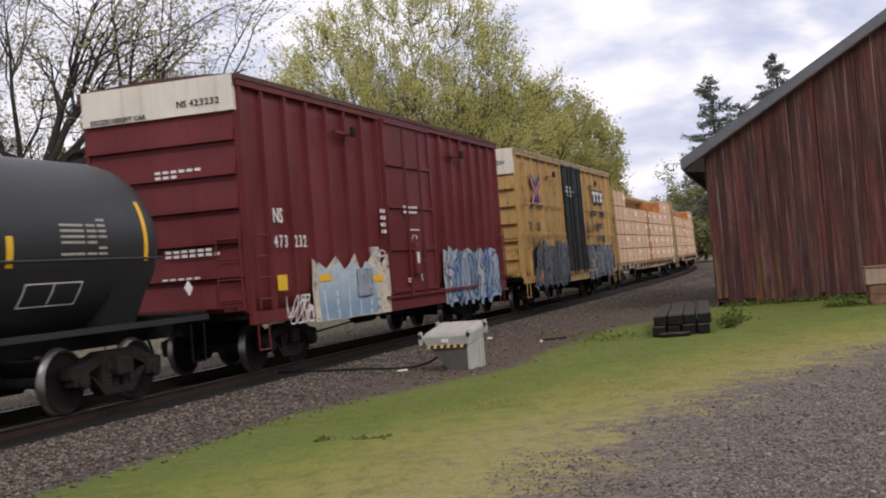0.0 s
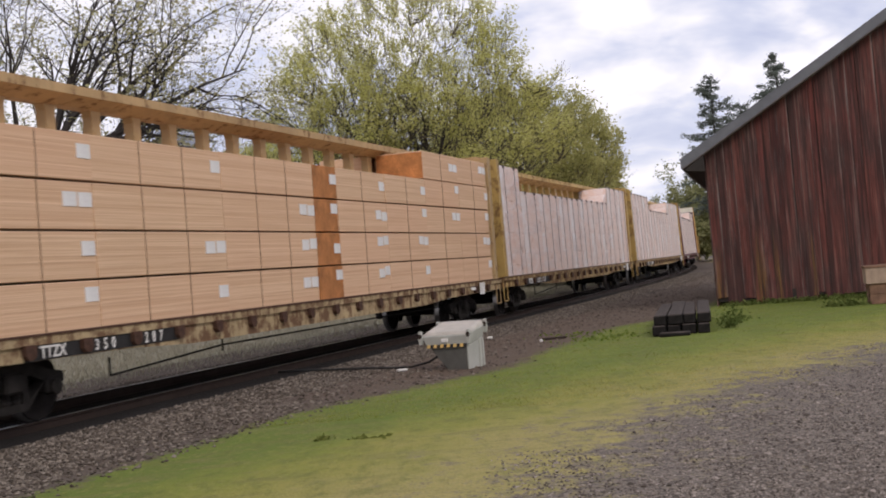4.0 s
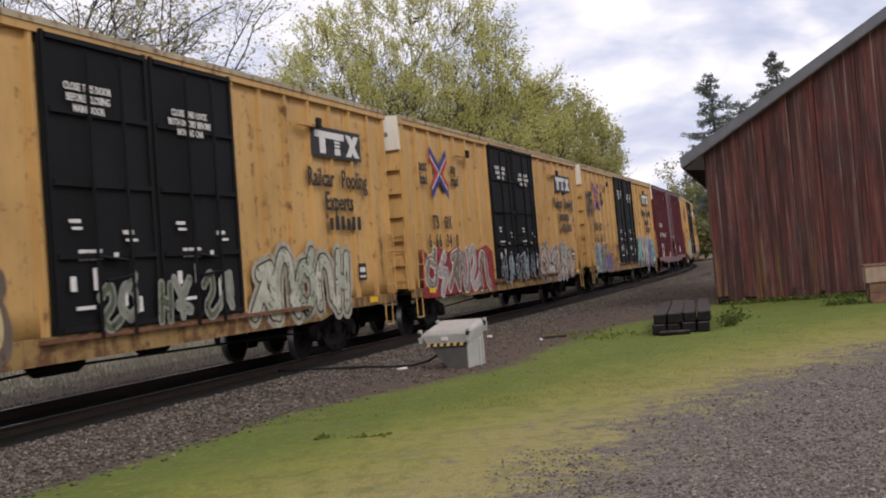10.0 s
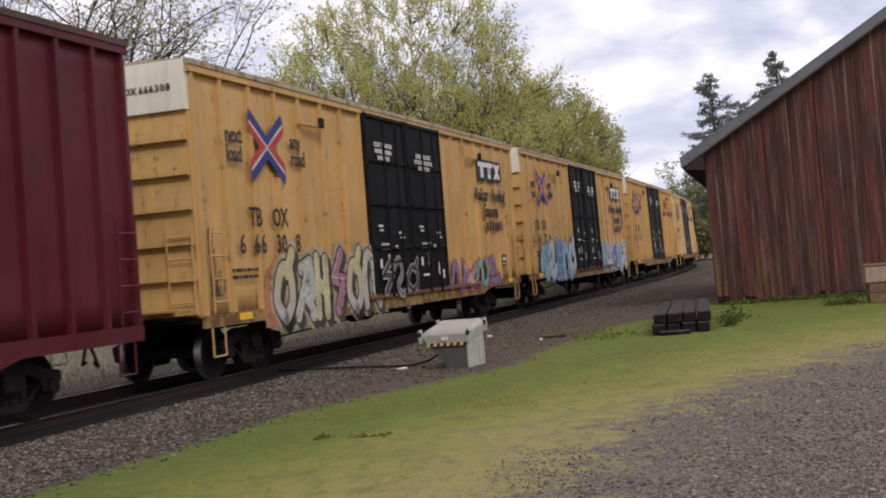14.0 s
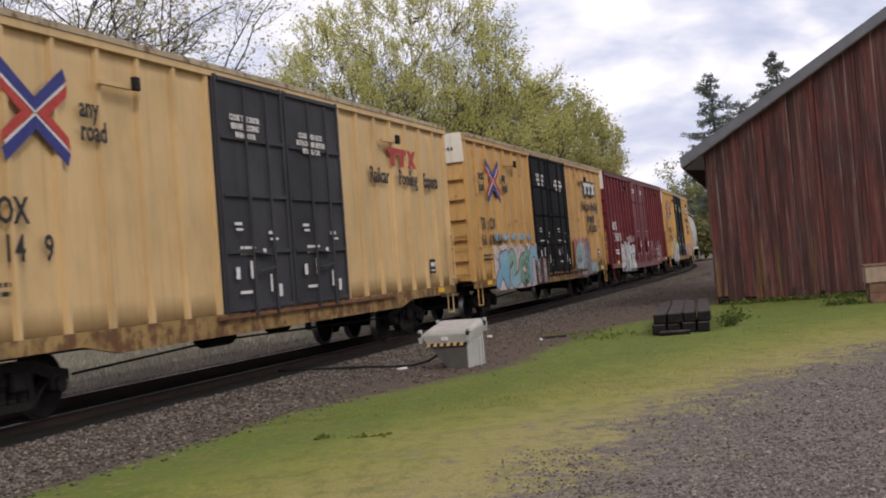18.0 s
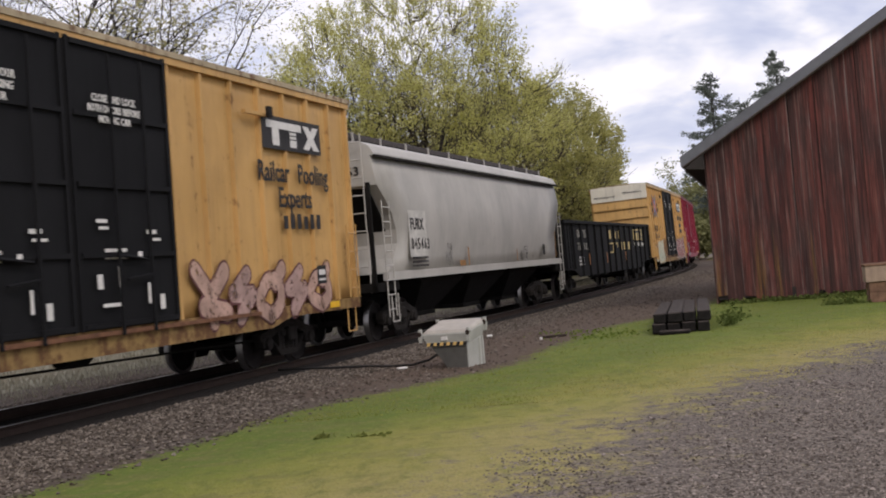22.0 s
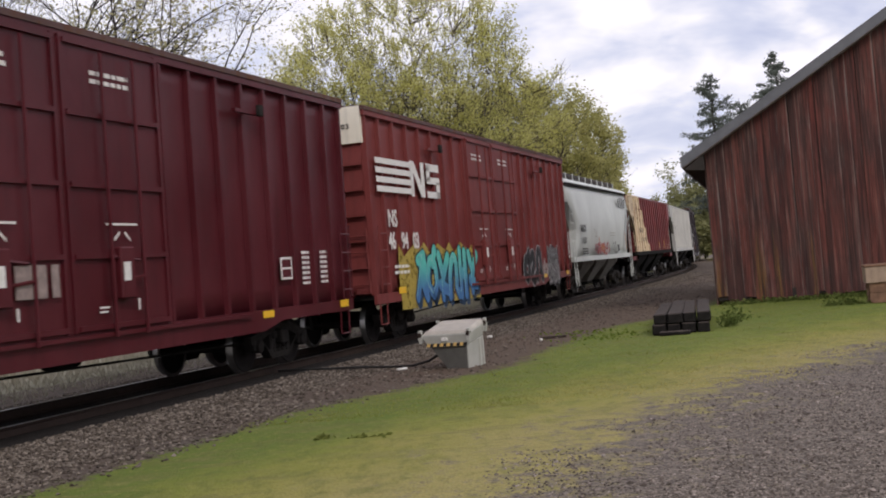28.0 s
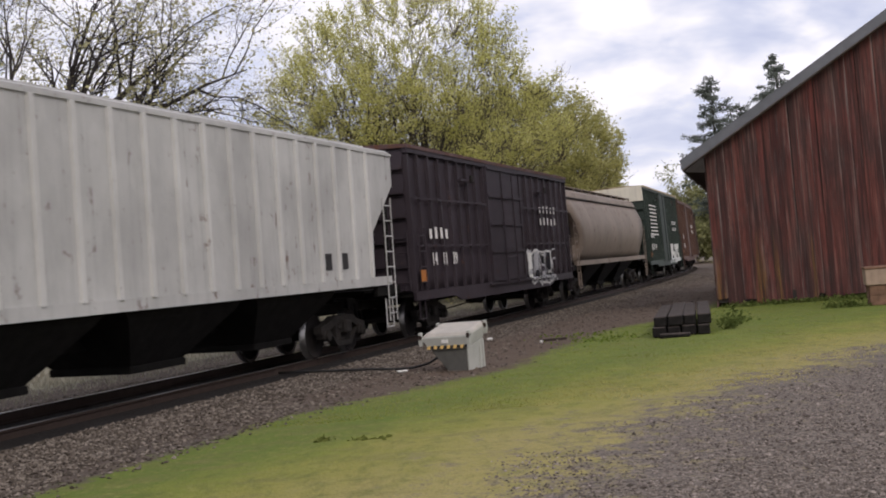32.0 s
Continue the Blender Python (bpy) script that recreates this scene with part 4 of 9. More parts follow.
# skeletons of sprayed letters that can be read, and of hooks, arches and bolts for those that cannot
STROKES = {
    "B": [[(0.1, 0), (0.1, 1)], [(0.1, 1), (0.7, 0.9), (0.75, 0.65), (0.15, 0.52)], [(0.15, 0.52), (0.85, 0.42), (0.85, 0.1), (0.1, 0)]],
    "I": [[(0.5, 0), (0.5, 1)]],
    "N": [[(0.1, 0), (0.1, 1)], [(0.1, 1), (0.9, 0)], [(0.9, 0), (0.9, 1)]],
    "D": [[(0.1, 0), (0.1, 1)], [(0.1, 1), (0.8, 0.8), (0.95, 0.4), (0.7, 0.05), (0.1, 0)]],
    "Z": [[(0.05, 0.95), (0.95, 1)], [(0.95, 1), (0.1, 0.05)], [(0.1, 0.05), (1.1, 0)]],
    "L": [[(0.3, 1), (0.2, 0.1)], [(0.2, 0.1), (0.95, 0.05)]],
    "A": [[(0, 0), (0.4, 1), (0.6, 1), (0.95, 0)], [(0.2, 0.35), (0.8, 0.35)]],
    "C": [[(0.9, 0.85), (0.55, 1), (0.15, 0.7), (0.12, 0.3), (0.5, 0), (0.95, 0.12)]],
    "E": [[(0.1, 0.5), (0.85, 0.55), (0.8, 0.9), (0.4, 1), (0.1, 0.6), (0.2, 0.1), (0.9, 0.05)]],
    "1": [[(0.1, 0), (0.12, 0.6), (0.4, 1), (0.75, 0.85), (0.8, 0.2)], [(0.8, 0.2), (1.05, 0)]],
    "2": [[(0, 0.75), (0.45, 1), (0.6, 0.6), (0.2, 0.25), (0.5, 0), (1, 0.2)]],
    "3": [[(0.7, 1), (0.15, 0.55)], [(0.15, 0.55), (0.8, 0.5)], [(0.8, 0.5), (0.3, 0)]],
    "4": [[(0.5, 0.05), (0.05, 0.35), (0.3, 0.8), (0.75, 0.75), (0.85, 0.3), (0.5, 0.05)], [(0.6, 0.75), (0.85, 1.05)]],
    "5": [[(0.45, 0), (0.45, 0.5)], [(0.45, 0.5), (0.05, 1)], [(0.45, 0.5), (0.95, 0.95)], [(0.2, 0.3), (0.9, 0.15)]],
    "6": [[(0.05, 0.05), (0.85, 0.95)], [(0.85, 0.95), (0.35, 0.85)], [(0.85, 0.95), (0.9, 0.4)], [(0.5, 0.5), (0.9, 0.05)]],
    "7": [[(0.15, 0), (0.25, 1)], [(0.65, 0), (0.75, 0.95)], [(0.2, 0.55), (0.72, 0.4)]],
    "8": [[(0, 0.3), (0.2, 0.9), (0.45, 0.6), (0.5, 0.1), (0.8, 0.05), (0.95, 0.55), (0.8, 0.95)]]}


def flowing(pts, steps=6):
    """A curve through the points."""
    if len(pts) < 3:
        (a, b), (c, d) = pts
        return [(a + (c - a) * t, b + (d - b) * t) for t in np.linspace(0, 1, 4)]
    q = [pts[0]] + list(pts) + [pts[-1]]
    out = []
    for i in range(1, len(q) - 2):
        p0, p1, p2, p3 = q[i - 1:i + 3]
        for j in range(steps):
            t = j / steps
            out.append(tuple(0.5 * (2 * p1[n] + (p2[n] - p0[n]) * t + (2 * p0[n] - 5 * p1[n] + 4 * p2[n] - p3[n]) * t * t + (3 * p1[n] - p0[n] - 3 * p2[n] + p3[n]) * t ** 3) for n in (0, 1)))
    return out + [pts[-1]]


def mural(car, x0, x1, z0, z1, n, fills, line, halo, seed, thick=0.34, y=-1.592, text="", gleam=None, shade=None):
    """Sprayed crowded shapes in a row: halo, cast shade, outline, fill and thin gleams."""
    r = random.Random(seed)
    if not text:
        while len(text) < n:
            g = r.choice("12345678")
            if not text or g != text[-1]:
                text += g
    n = len(text)
    w = (x1 - x0) / n
    for i, g in enumerate(text):
        a, b = x0 + w * i - w * 0.06 + thick * 0.3, x0 + w * (i + 1) + w * 0.10 - thick * 0.3
        lo, hi = z0 + thick * 0.55 + r.uniform(-0.05, 0.08), z1 - thick * 0.55 - r.uniform(-0.04, 0.16)
        lean = r.uniform(-0.12, 0.16)
        strokes = [[(a + (b - a) * (u + lean * (v - 0.5)), lo + (hi - lo) * v) for u, v in flowing(p)] for p in STROKES[g]]
        layers = [("spray_outline", line, thick + 0.085, 0.004, 0, 0), ("spray_fill", fills[i % len(fills)], thick, 0.008, 0, 0)]
        if shade:
            layers.insert(0, ("spray_shade", shade, thick + 0.10, 0.002, 0.12, -0.10))
        if halo:
            layers.insert(0, ("spray_halo", halo, thick + 0.28, 0.0, 0, 0))
        if gleam:
            layers.append(("spray_gleam", gleam, 0.028, 0.013, -thick * 0.28, thick * 0.12))
        for name, mat, wide, dy, du, dv in layers:
            bm = bmesh.new()
            for k, pts in enumerate(strokes if name != "spray_gleam" else strokes[:2]):
                stroke(bm, [(u + du, v + dv) for u, v in pts], wide * (0.9 + 0.05 * k), y - dy - 0.0010 * k - 0.0003 * (i % 3))
            bmesh.ops.recalc_face_normals(bm, faces=bm.faces)
            part(name, bm, mat, car)


def field(car, outline, mat, y=-1.588, name="spray_field"):
    """A flat sprayed field with its outline in (x, z) pairs."""
    part(name, prismed(outline, "y", y - 0.001, y + 0.001), mat, car)


def ragged(x0, x1, z0, z1, n, seed, spike=0.2, low=0.04):
    """An outline with a spiky upper edge and an uneven lower one."""
    r = random.Random(seed)
    top = [(x0 + (x1 - x0) * i / n + r.uniform(-0.3, 0.3) * (x1 - x0) / n * (0 < i < n), z1 - (spike * r.uniform(0.5, 1.0) if i % 2 else spike * 0.15 * r.random())) for i in range(n + 1)]
    foot = [(x1 - (x1 - x0) * i / 6, z0 + r.uniform(0, low)) for i in range(7)]
    return top + [(x1 + 0.06, z0 + (z1 - z0) * 0.45)] + foot + [(x0 - 0.08, z0 + (z1 - z0) * 0.5)]


def fade_spray(top, foot, z0, z1):
    """Sprayed paint that passes from one colour at the foot to another at the top."""
    m, nt, b = shader("faded_spray", 0.6, 0, 0.25)
    o = coords(nt)
    sep = nt.nodes.new("ShaderNodeSeparateXYZ")
    nt.links.new(o, sep.inputs[0])
    n = noisy(nt, o, 2.5, 4, 0.6)
    f = ranged(nt, calc(nt, "ADD", sep.outputs[2], calc(nt, "MULTIPLY_ADD", n, 0.5, -0.25)), z0, z1)
    c = mixed(nt, f, foot, top)
    c = mixed(nt, ranged(nt, noisy(nt, o, 5.0, 4), 0.45, 0.7, 0, 0.4), c, [x * 0.6 for x in foot])
    nt.links.new(c, b.inputs["Base Color"])
    return m


SIXTY = dict(length=18.95, door=(7.0, 12.02), door_mat=black_door, leaves=2, zs=0.80, deep=0.052)


def yellow_sixty(num, lead, patches, label, logo="black", length=18.95, rust=0.28, door_patches=(), yel=YEL, door_rgb=None, blue=None, red=None, along=0.0, xs=(0.86, 1.38, 1.62, 2.2, 2.42, 2.98)):
    m = paint("yellow_paint_" + num, yel, rust, 0.22, 0.5, patches=patches)
    dm = black_door
    if door_patches or any(p[1] > 7.2 and p[0] < 11.5 for p in patches):
        dm = paint("door_paint_" + num, (0.010, 0.010, 0.011), 0.06, 0.3, 0.6, 0.22, patches=[p for p in patches if p[1] > 7.2 and p[0] < 11.5])
    if door_rgb:
        dm = paint("door_paint_" + num, door_rgb, 0.1, 0.4, 0.7, 0.15)
    spec = dict(SIXTY, length=length, door_mat=dm)
    car = boxcar(label, lead, body=m, sill_mat=grimy_sill, rail_mat=rusty_track, **spec)
    slogan(car, num, xs, logo=logo, seed=int(num[-2:]), blue=blue, red=red, along=along)
    CARS.append(car)
    return car


c0 = yellow_sixty("671312", -160.5, [], "yellow sixty-foot boxcar with black double doors and rusty scrawls", rust=0.36, length=19.1, along=0.5)
c9 = yellow_sixty("666340", -140.25, [], "yellow sixty-foot boxcar with red, teal and white graffiti", along=0.5)
c9s = spray(0.30, 0.035, 0.04)
field(c9, ragged(0.7, 6.7, 0.72, 2.0, 9, 41, 0.25), c9s, -1.589)
mural(c9, 0.9, 6.1, 0.74, 2.0, 6, [spray(0.24, 0.20, 0.15), spray(0.40, 0.36, 0.33), spray(0.20, 0.16, 0.11)], spray(0.68, 0.65, 0.62), None, 3, 0.25, -1.594, gleam=spray(0.62, 0.58, 0.55))
mural(c9, 7.3, 11.8, 0.85, 1.75, 7, [spray(0.03, 0.035, 0.04), spray(0.20, 0.27, 0.30), spray(0.05, 0.06, 0.07)], spray(0.40, 0.44, 0.47), None, 61, 0.14, -1.672)
mural(c9, 12.2, 17.2, 0.75, 1.95, 5, [spray(0.62, 0.44, 0.32), spray(0.55, 0.50, 0.44)], spray(0.06, 0.05, 0.05), spray(0.42, 0.43, 0.42), 4, 0.24)
scrawl(c0, 0.3, 1.2, 2.0, 2.7, 7, spray(0.10, 0.06, 0.03), 3)
bubble = spray(0.50, 0.40, 0.22)
mural(c0, 0.4, 6.0, 0.62, 2.15, 5, [bubble, spray(0.55, 0.45, 0.25), bubble], spray(0.13, 0.08, 0.05), None, 77, 0.46, text="24144", shade=spray(0.13, 0.10, 0.08))
mural(c0, 12.3, 16.6, 0.75, 2.05, 5, [spray(0.52, 0.52, 0.40), spray(0.46, 0.46, 0.36), spray(0.40, 0.43, 0.32)], spray(0.06, 0.05, 0.04), spray(0.40, 0.38, 0.30), 34, 0.27, gleam=spray(0.58, 0.57, 0.50))
for x in (7.9, 9.3, 10.6):
    mural(c0, x, x + 0.9, 1.0, 1.75, 2, [spray(0.10, 0.12, 0.07), spray(0.24, 0.25, 0.20)], spray(0.30, 0.30, 0.26), None, int(x * 7), 0.10, -1.672)

c0 = yellow_sixty("665679", -119.9, [], "yellow boxcar with teal, peach and purple graffiti", along=0.5)
mural(c0, 0.2, 1.3, 3.0, 4.0, 4, [black_letter], black_letter, None, 5, 0.018)
scrawl(c0, 0.7, 2.0, 2.3, 3.3, 3, black_letter, 51, wide=0.03)
field(c0, ragged(1.2, 2.4, 0.7, 1.95, 4, 43, 0.2), spray(0.22, 0.38, 0.42))
field(c0, ragged(2.2, 3.4, 0.66, 1.8, 4, 44, 0.3), spray(0.10, 0.085, 0.075), -1.590)
mural(c0, 1.3, 3.4, 0.75, 1.9, 4, [spray(0.08, 0.13, 0.18), spray(0.40, 0.46, 0.46), spray(0.16, 0.12, 0.09)], spray(0.46, 0.50, 0.50), None, 45, 0.09, -1.594)
mural(c0, 3.5, 5.0, 0.72, 1.5, 5, [spray(0.14, 0.09, 0.22), spray(0.10, 0.06, 0.16)], spray(0.36, 0.28, 0.46), None, 46, 0.10)
mural(c0, 2.9, 6.9, 1.1, 1.95, 5, [spray(0.16, 0.09, 0.05)], spray(0.16, 0.09, 0.05), None, 47, 0.016, -1.588)
mural(c0, 12.4, 18.3, 0.70, 2.15, 5, [spray(0.12, 0.46, 0.42), spray(0.60, 0.36, 0.24), spray(0.42, 0.52, 0.50), spray(0.17, 0.11, 0.34)], spray(0.025, 0.025, 0.03), spray(0.40, 0.38, 0.45), 7, 0.36, gleam=spray(0.55, 0.56, 0.6), shade=spray(0.03, 0.03, 0.035))
c0 = yellow_sixty("666308", -81.95, [], "yellow boxcar with pale yellow outlined graffiti", along=0.42)
scrawl(c0, 0.25, 0.8, 1.3, 2.4, 4, black_letter, 7)
field(c0, [(2.0, 0.66), (2.0, 1.35), (2.3, 1.75), (3.0, 1.55), (3.2, 0.62)], spray(0.46, 0.20, 0.10))
mural(c0, 2.4, 7.2, 0.60, 2.05, 6, [fade_spray((0.50, 0.42, 0.20), (0.42, 0.40, 0.38), 0.8, 1.7), spray(0.50, 0.49, 0.42), spray(0.56, 0.50, 0.28), spray(0.40, 0.20, 0.24)], spray(0.05, 0.045, 0.04), spray(0.45, 0.36, 0.24), 8, 0.28, gleam=spray(0.62, 0.60, 0.52), shade=spray(0.06, 0.05, 0.05))
mural(c0, 7.3, 9.6, 0.9, 1.8, 3, [spray(0.05, 0.05, 0.05), spray(0.20, 0.18, 0.17)], spray(0.38, 0.36, 0.34), None, 62, 0.12, -1.672)
mural(c0, 12.3, 16.6, 0.75, 1.7, 4, [spray(0.25, 0.17, 0.33), spray(0.50, 0.32, 0.28), spray(0.16, 0.40, 0.38)], spray(0.30, 0.06, 0.07), None, 63, 0.22)
c0 = yellow_sixty("664720", -61.7, [], "yellow boxcar with light blue graffiti")
mural(c0, 1.6, 6.9, 0.66, 2.1, 5, [spray(0.24, 0.46, 0.58), spray(0.52, 0.54, 0.54), spray(0.10, 0.22, 0.44)], spray(0.60, 0.60, 0.58), spray(0.12, 0.24, 0.42), 64, 0.30)
mural(c0, 12.3, 17.8, 0.70, 2.0, 5, [spray(0.26, 0.48, 0.58), spray(0.56, 0.56, 0.55), spray(0.22, 0.15, 0.36)], spray(0.05, 0.14, 0.36), spray(0.5, 0.5, 0.5), 65, 0.28)
c14 = yellow_sixty("661349", -41.2, [], "clean yellow sixty-foot boxcar with a red sign", "red", rust=0.12, door_rgb=(0.016, 0.016, 0.017))
bars(c14, [(9.9, 9.98, 1.4, 1.95)], orange_tape, -1.668, "reflector")
bars(c14, [(7.55, 7.66, 1.75, 1.95), (10.35, 10.44, 1.72, 1.9)], red_letter, -1.668, "door_stencil")
yellow_sixty("662149", -20.6, [], "pale yellow boxcar with grey-black doors", "red", along=-0.45, rust=0.10, yel=(0.60, 0.415, 0.20), door_rgb=(0.045, 0.045, 0.050))
scrawl(c0, 17.5, 18.7, 2.6, 3.5, 7, black_letter, 8)
c0 = yellow_sixty("660044", 0.1, [], "yellow boxcar with blue and white bubble graffiti", along=-0.33, xs=(1.26, 1.50, 2.02, 2.28, 2.85, 3.1))
pale = spray(0.62, 0.55, 0.52)
for i in range(5):
    field(c0, ragged(2.3 + i * 0.9, 2.85 + i * 0.9, 2.10, 2.34, 3, 70 + i, 0.08), spray(0.30, 0.42, 0.48), -1.5895, "spray_smudge")
field(c0, ragged(2.0, 7.35, 0.62, 2.05, 11, 42, 0.28), pale, -1.590)
mural(c0, 2.1, 7.1, 0.60, 1.95, 4, [fade_spray((0.22, 0.46, 0.56), (0.18, 0.36, 0.48), 0.8, 1.8), fade_spray((0.20, 0.36, 0.26), (0.26, 0.46, 0.54), 0.8, 1.4), spray(0.18, 0.35, 0.25)], spray(0.20, 0.03, 0.055), None, 11, 0.40, -1.594, text="6241", gleam=spray(0.5, 0.55, 0.56))
mural(c0, 6.6, 8.2, 0.62, 1.5, 4, [spray(0.50, 0.48, 0.46), spray(0.10, 0.10, 0.09)], spray(0.22, 0.05, 0.06), None, 66, 0.12, -1.672)
field(c0, ragged(12.8, 15.6, 0.75, 2.25, 7, 67, 0.30), spray(0.46, 0.17, 0.16), -1.589)
mural(c0, 12.9, 15.5, 0.72, 2.2, 3, [spray(0.27, 0.47, 0.45), spray(0.36, 0.52, 0.50), spray(0.19, 0.18, 0.21)], spray(0.50, 0.20, 0.20), None, 67, 0.36, -1.594, text="47A", gleam=spray(0.55, 0.56, 0.54), shade=spray(0.20, 0.12, 0.14))
field(c0, ragged(14.7, 15.55, 0.72, 1.75, 5, 75, 0.2), spray(0.22, 0.20, 0.23), -1.605)
mural(c0, 15.4, 16.8, 0.72, 1.28, 2, [spray(0.40, 0.50, 0.50)], spray(0.22, 0.26, 0.30), None, 68, 0.22)
scrawl(c0, 16.8, 18.0, 0.9, 1.5, 4, black_letter, 10)
c0 = yellow_sixty("670956", 40.7, [], "yellow boxcar with white and pink outlined graffiti", length=19.05, along=0.35, blue=faded_blue, red=bright_red)
lime = fade_spray((0.50, 0.55, 0.28), (0.40, 0.40, 0.42), 1.05, 1.65)
mural(c0, 3.0, 7.0, 0.58, 1.95, 4, [lime], spray(0.018, 0.016, 0.018), spray(0.40, 0.33, 0.36), 12, 0.38, text="LACE", shade=spray(0.02, 0.02, 0.022))
mural(c0, 12.5, 17.6, 0.7, 1.9, 5, [spray(0.52, 0.34, 0.27), spray(0.45, 0.30, 0.26)], spray(0.13, 0.05, 0.05), None, 13, 0.30)
scrawl(c0, 0.15, 0.75, 2.4, 3.5, 8, black_letter, 14, wide=0.03)
mural(c0, 1.1, 1.9, 1.72, 2.05, 4, [spray(0.10, 0.06, 0.12)], spray(0.10, 0.06, 0.12), None, 15, 0.028)
mural(c0, 2.0, 2.8, 0.86, 1.06, 4, [black_letter], black_letter, None, 48, 0.022)
mural(c0, 6.3, 6.8, 1.9, 2.4, 3, [spray(0.10, 0.07, 0.10)], spray(0.10, 0.07, 0.10), None, 16, 0.03)
c0 = yellow_sixty("670474", 101.4, [], "yellow boxcar with pale overpainting and red graffiti", length=19.2, blue=faded_blue, red=bright_red, along=0.28)
cream = fade_spray((0.56, 0.53, 0.38), (0.44, 0.46, 0.36), 0.8, 1.7)
field(c0, ragged(2.2, 5.0, 0.62, 1.95, 6, 49, 0.22), spray(0.58, 0.54, 0.40), -1.589)
mural(c0, 2.2, 5.1, 0.62, 2.0, 3, [cream], spray(0.52, 0.30, 0.14), None, 17, 0.42, text="172", gleam=spray(0.32, 0.42, 0.30))
mural(c0, 5.1, 6.8, 0.85, 2.1, 5, [spray(0.20, 0.09, 0.04)], spray(0.20, 0.09, 0.04), None, 18, 0.06)
field(c0, ragged(0.95, 1.7, 0.72, 1.0, 5, 50, 0.14), spray(0.55, 0.50, 0.40))
scrawl(c0, 0.95, 1.5, 1.3, 1.8, 5, spray(0.52, 0.44, 0.36), 19, wide=0.05)
field(c0, ragged(12.3, 18.0, 0.72, 1.95, 8, 52, 0.3), spray(0.60, 0.55, 0.50), -1.589)
mural(c0, 12.4, 18.0, 0.7, 2.1, 6, [spray(0.34, 0.06, 0.06), spray(0.44, 0.16, 0.15), spray(0.30, 0.05, 0.05)], spray(0.62, 0.56, 0.53), spray(0.05, 0.03, 0.03), 20, 0.28, -1.594, gleam=spray(0.60, 0.50, 0.48))

# fifty-foot maroon boxcar at the start, one offset door
m = paint("maroon_paint_a", MAROON, 0.12, 0.3, 0.5, 0.16, patches=[])
c = boxcar("maroon fifty-foot boxcar with a white end band and blue graffiti", -317.5, 15.75, m, door=(6.45, 9.6), leaves=1, roof=dark_roof, pitch=0.9, band_high=0.62)
wordpart(c, "NS", 1.0, 2.55, 0.26, white_letter, wide=0.85)
field(c, ragged(2.5, 6.4, 0.62, 1.95, 8, 53, 0.42), spray(0.60, 0.54, 0.42), -1.590)
field(c, ragged(2.75, 5.6, 0.64, 1.80, 7, 54, 0.22), fade_spray((0.42, 0.50, 0.54), (0.22, 0.33, 0.42), 0.9, 1.4), -1.594)
for i in range(5):
    x = 2.9 + i * 0.6
    part("spray_line", prismed([(x, 1.25), (x + 0.05, 1.25), (x + 0.16 - 0.05 * i, 0.66), (x + 0.10 - 0.05 * i, 0.66)], "y", -1.598, -1.596), spray(0.66, 0.68, 0.68), c)
part("card_board", boxed(4.55, 5.35, -1.645, -1.61, 1.05, 1.62, bevel=0.012), spray(0.30, 0.33, 0.38), c, "grey routing card board")
bars(c, [(2.75, 3.3, 1.42, 1.56), (5.45, 6.0, 1.32, 1.46)], yellow_tape, -1.605, "reflector")
scrawl(c, 5.4, 6.3, 1.75, 2.05, 8, spray(0.58, 0.55, 0.52), 55, wide=0.04)
field(c, ragged(10.2, 14.9, 0.58, 2.0, 9, 56, 0.18), spray(0.40, 0.46, 0.52), -1.590)
mural(c, 10.2, 14.9, 0.58, 2.05, 7, [spray(0.46, 0.46, 0.50), spray(0.07, 0.16, 0.40), spray(0.36, 0.42, 0.52), spray(0.12, 0.20, 0.30)], spray(0.03, 0.045, 0.08), None, 22, 0.22, -1.596, gleam=spray(0.62, 0.64, 0.66), shade=spray(0.25, 0.38, 0.46))
scrawl(c, 1.3, 2.4, 0.7, 1.2, 7, white_letter, 24, -1.592, 0.03)
number(c, "473232", (1.0, 1.2, 1.4, 1.82, 2.0, 2.18), 2.1, 0.22, white_letter)
bars(c, [(0.98, 1.36, 1.32, 1.6)], yellow_tape, -1.605, "reflector")
small_print(c, 6.1, 2.9, 0.3, 4, white_letter, 0.08, -1.606, 3)
door_marks(c, 8.0, m)
small_print(c, 7.4, 3.0, 0.9, 2, white_letter, 0.06, -1.668, 4)
endtext(c, "423232", mark="NS")
rows = []
for z, y0, n in ((3.50, 0.10, 6), (3.41, 0.10, 3), (2.10, 0.0, 6), (2.02, 0.0, 7), (1.62, 0.1, 5)):
    rows += [(y0 - i * 0.16, y0 - i * 0.16 - 0.11, z, z + 0.05) for i in range(n)]
bars_end(c, rows, white_letter, -0.05)
CARS.append(c)

# yellow fifty-foot boxcar with a heavy dark graffiti
m = paint("yellow_paint_b", (0.46, 0.285, 0.10), 0.34, 0.3, patches=[(1.2, 6.2, 0.6, 2.0, [(0.035, 0.038, 0.05), (0.055, 0.06, 0.085), (0.03, 0.03, 0.04), (0.075, 0.078, 0.10)], (0.03, 0.03, 0.04), (0.045, 0.048, 0.065)), (9.8, 15.2, 0.6, 2.0, [PK, (0.09, 0.1, 0.13), PK, (0.05, 0.06, 0.12)], (0.42, 0.43, 0.45), (0.05, 0.05, 0.07))])
dm = paint("door_paint_b", (0.011, 0.011, 0.012), 0.1, 0.3, 0.6, 0.22)
c = boxcar("yellow fifty-foot boxcar with black doors and dark blue graffiti", -299.5, 15.9, m, door=(6.4, 9.6), door_mat=dm, leaves=2, pitch=1.0)
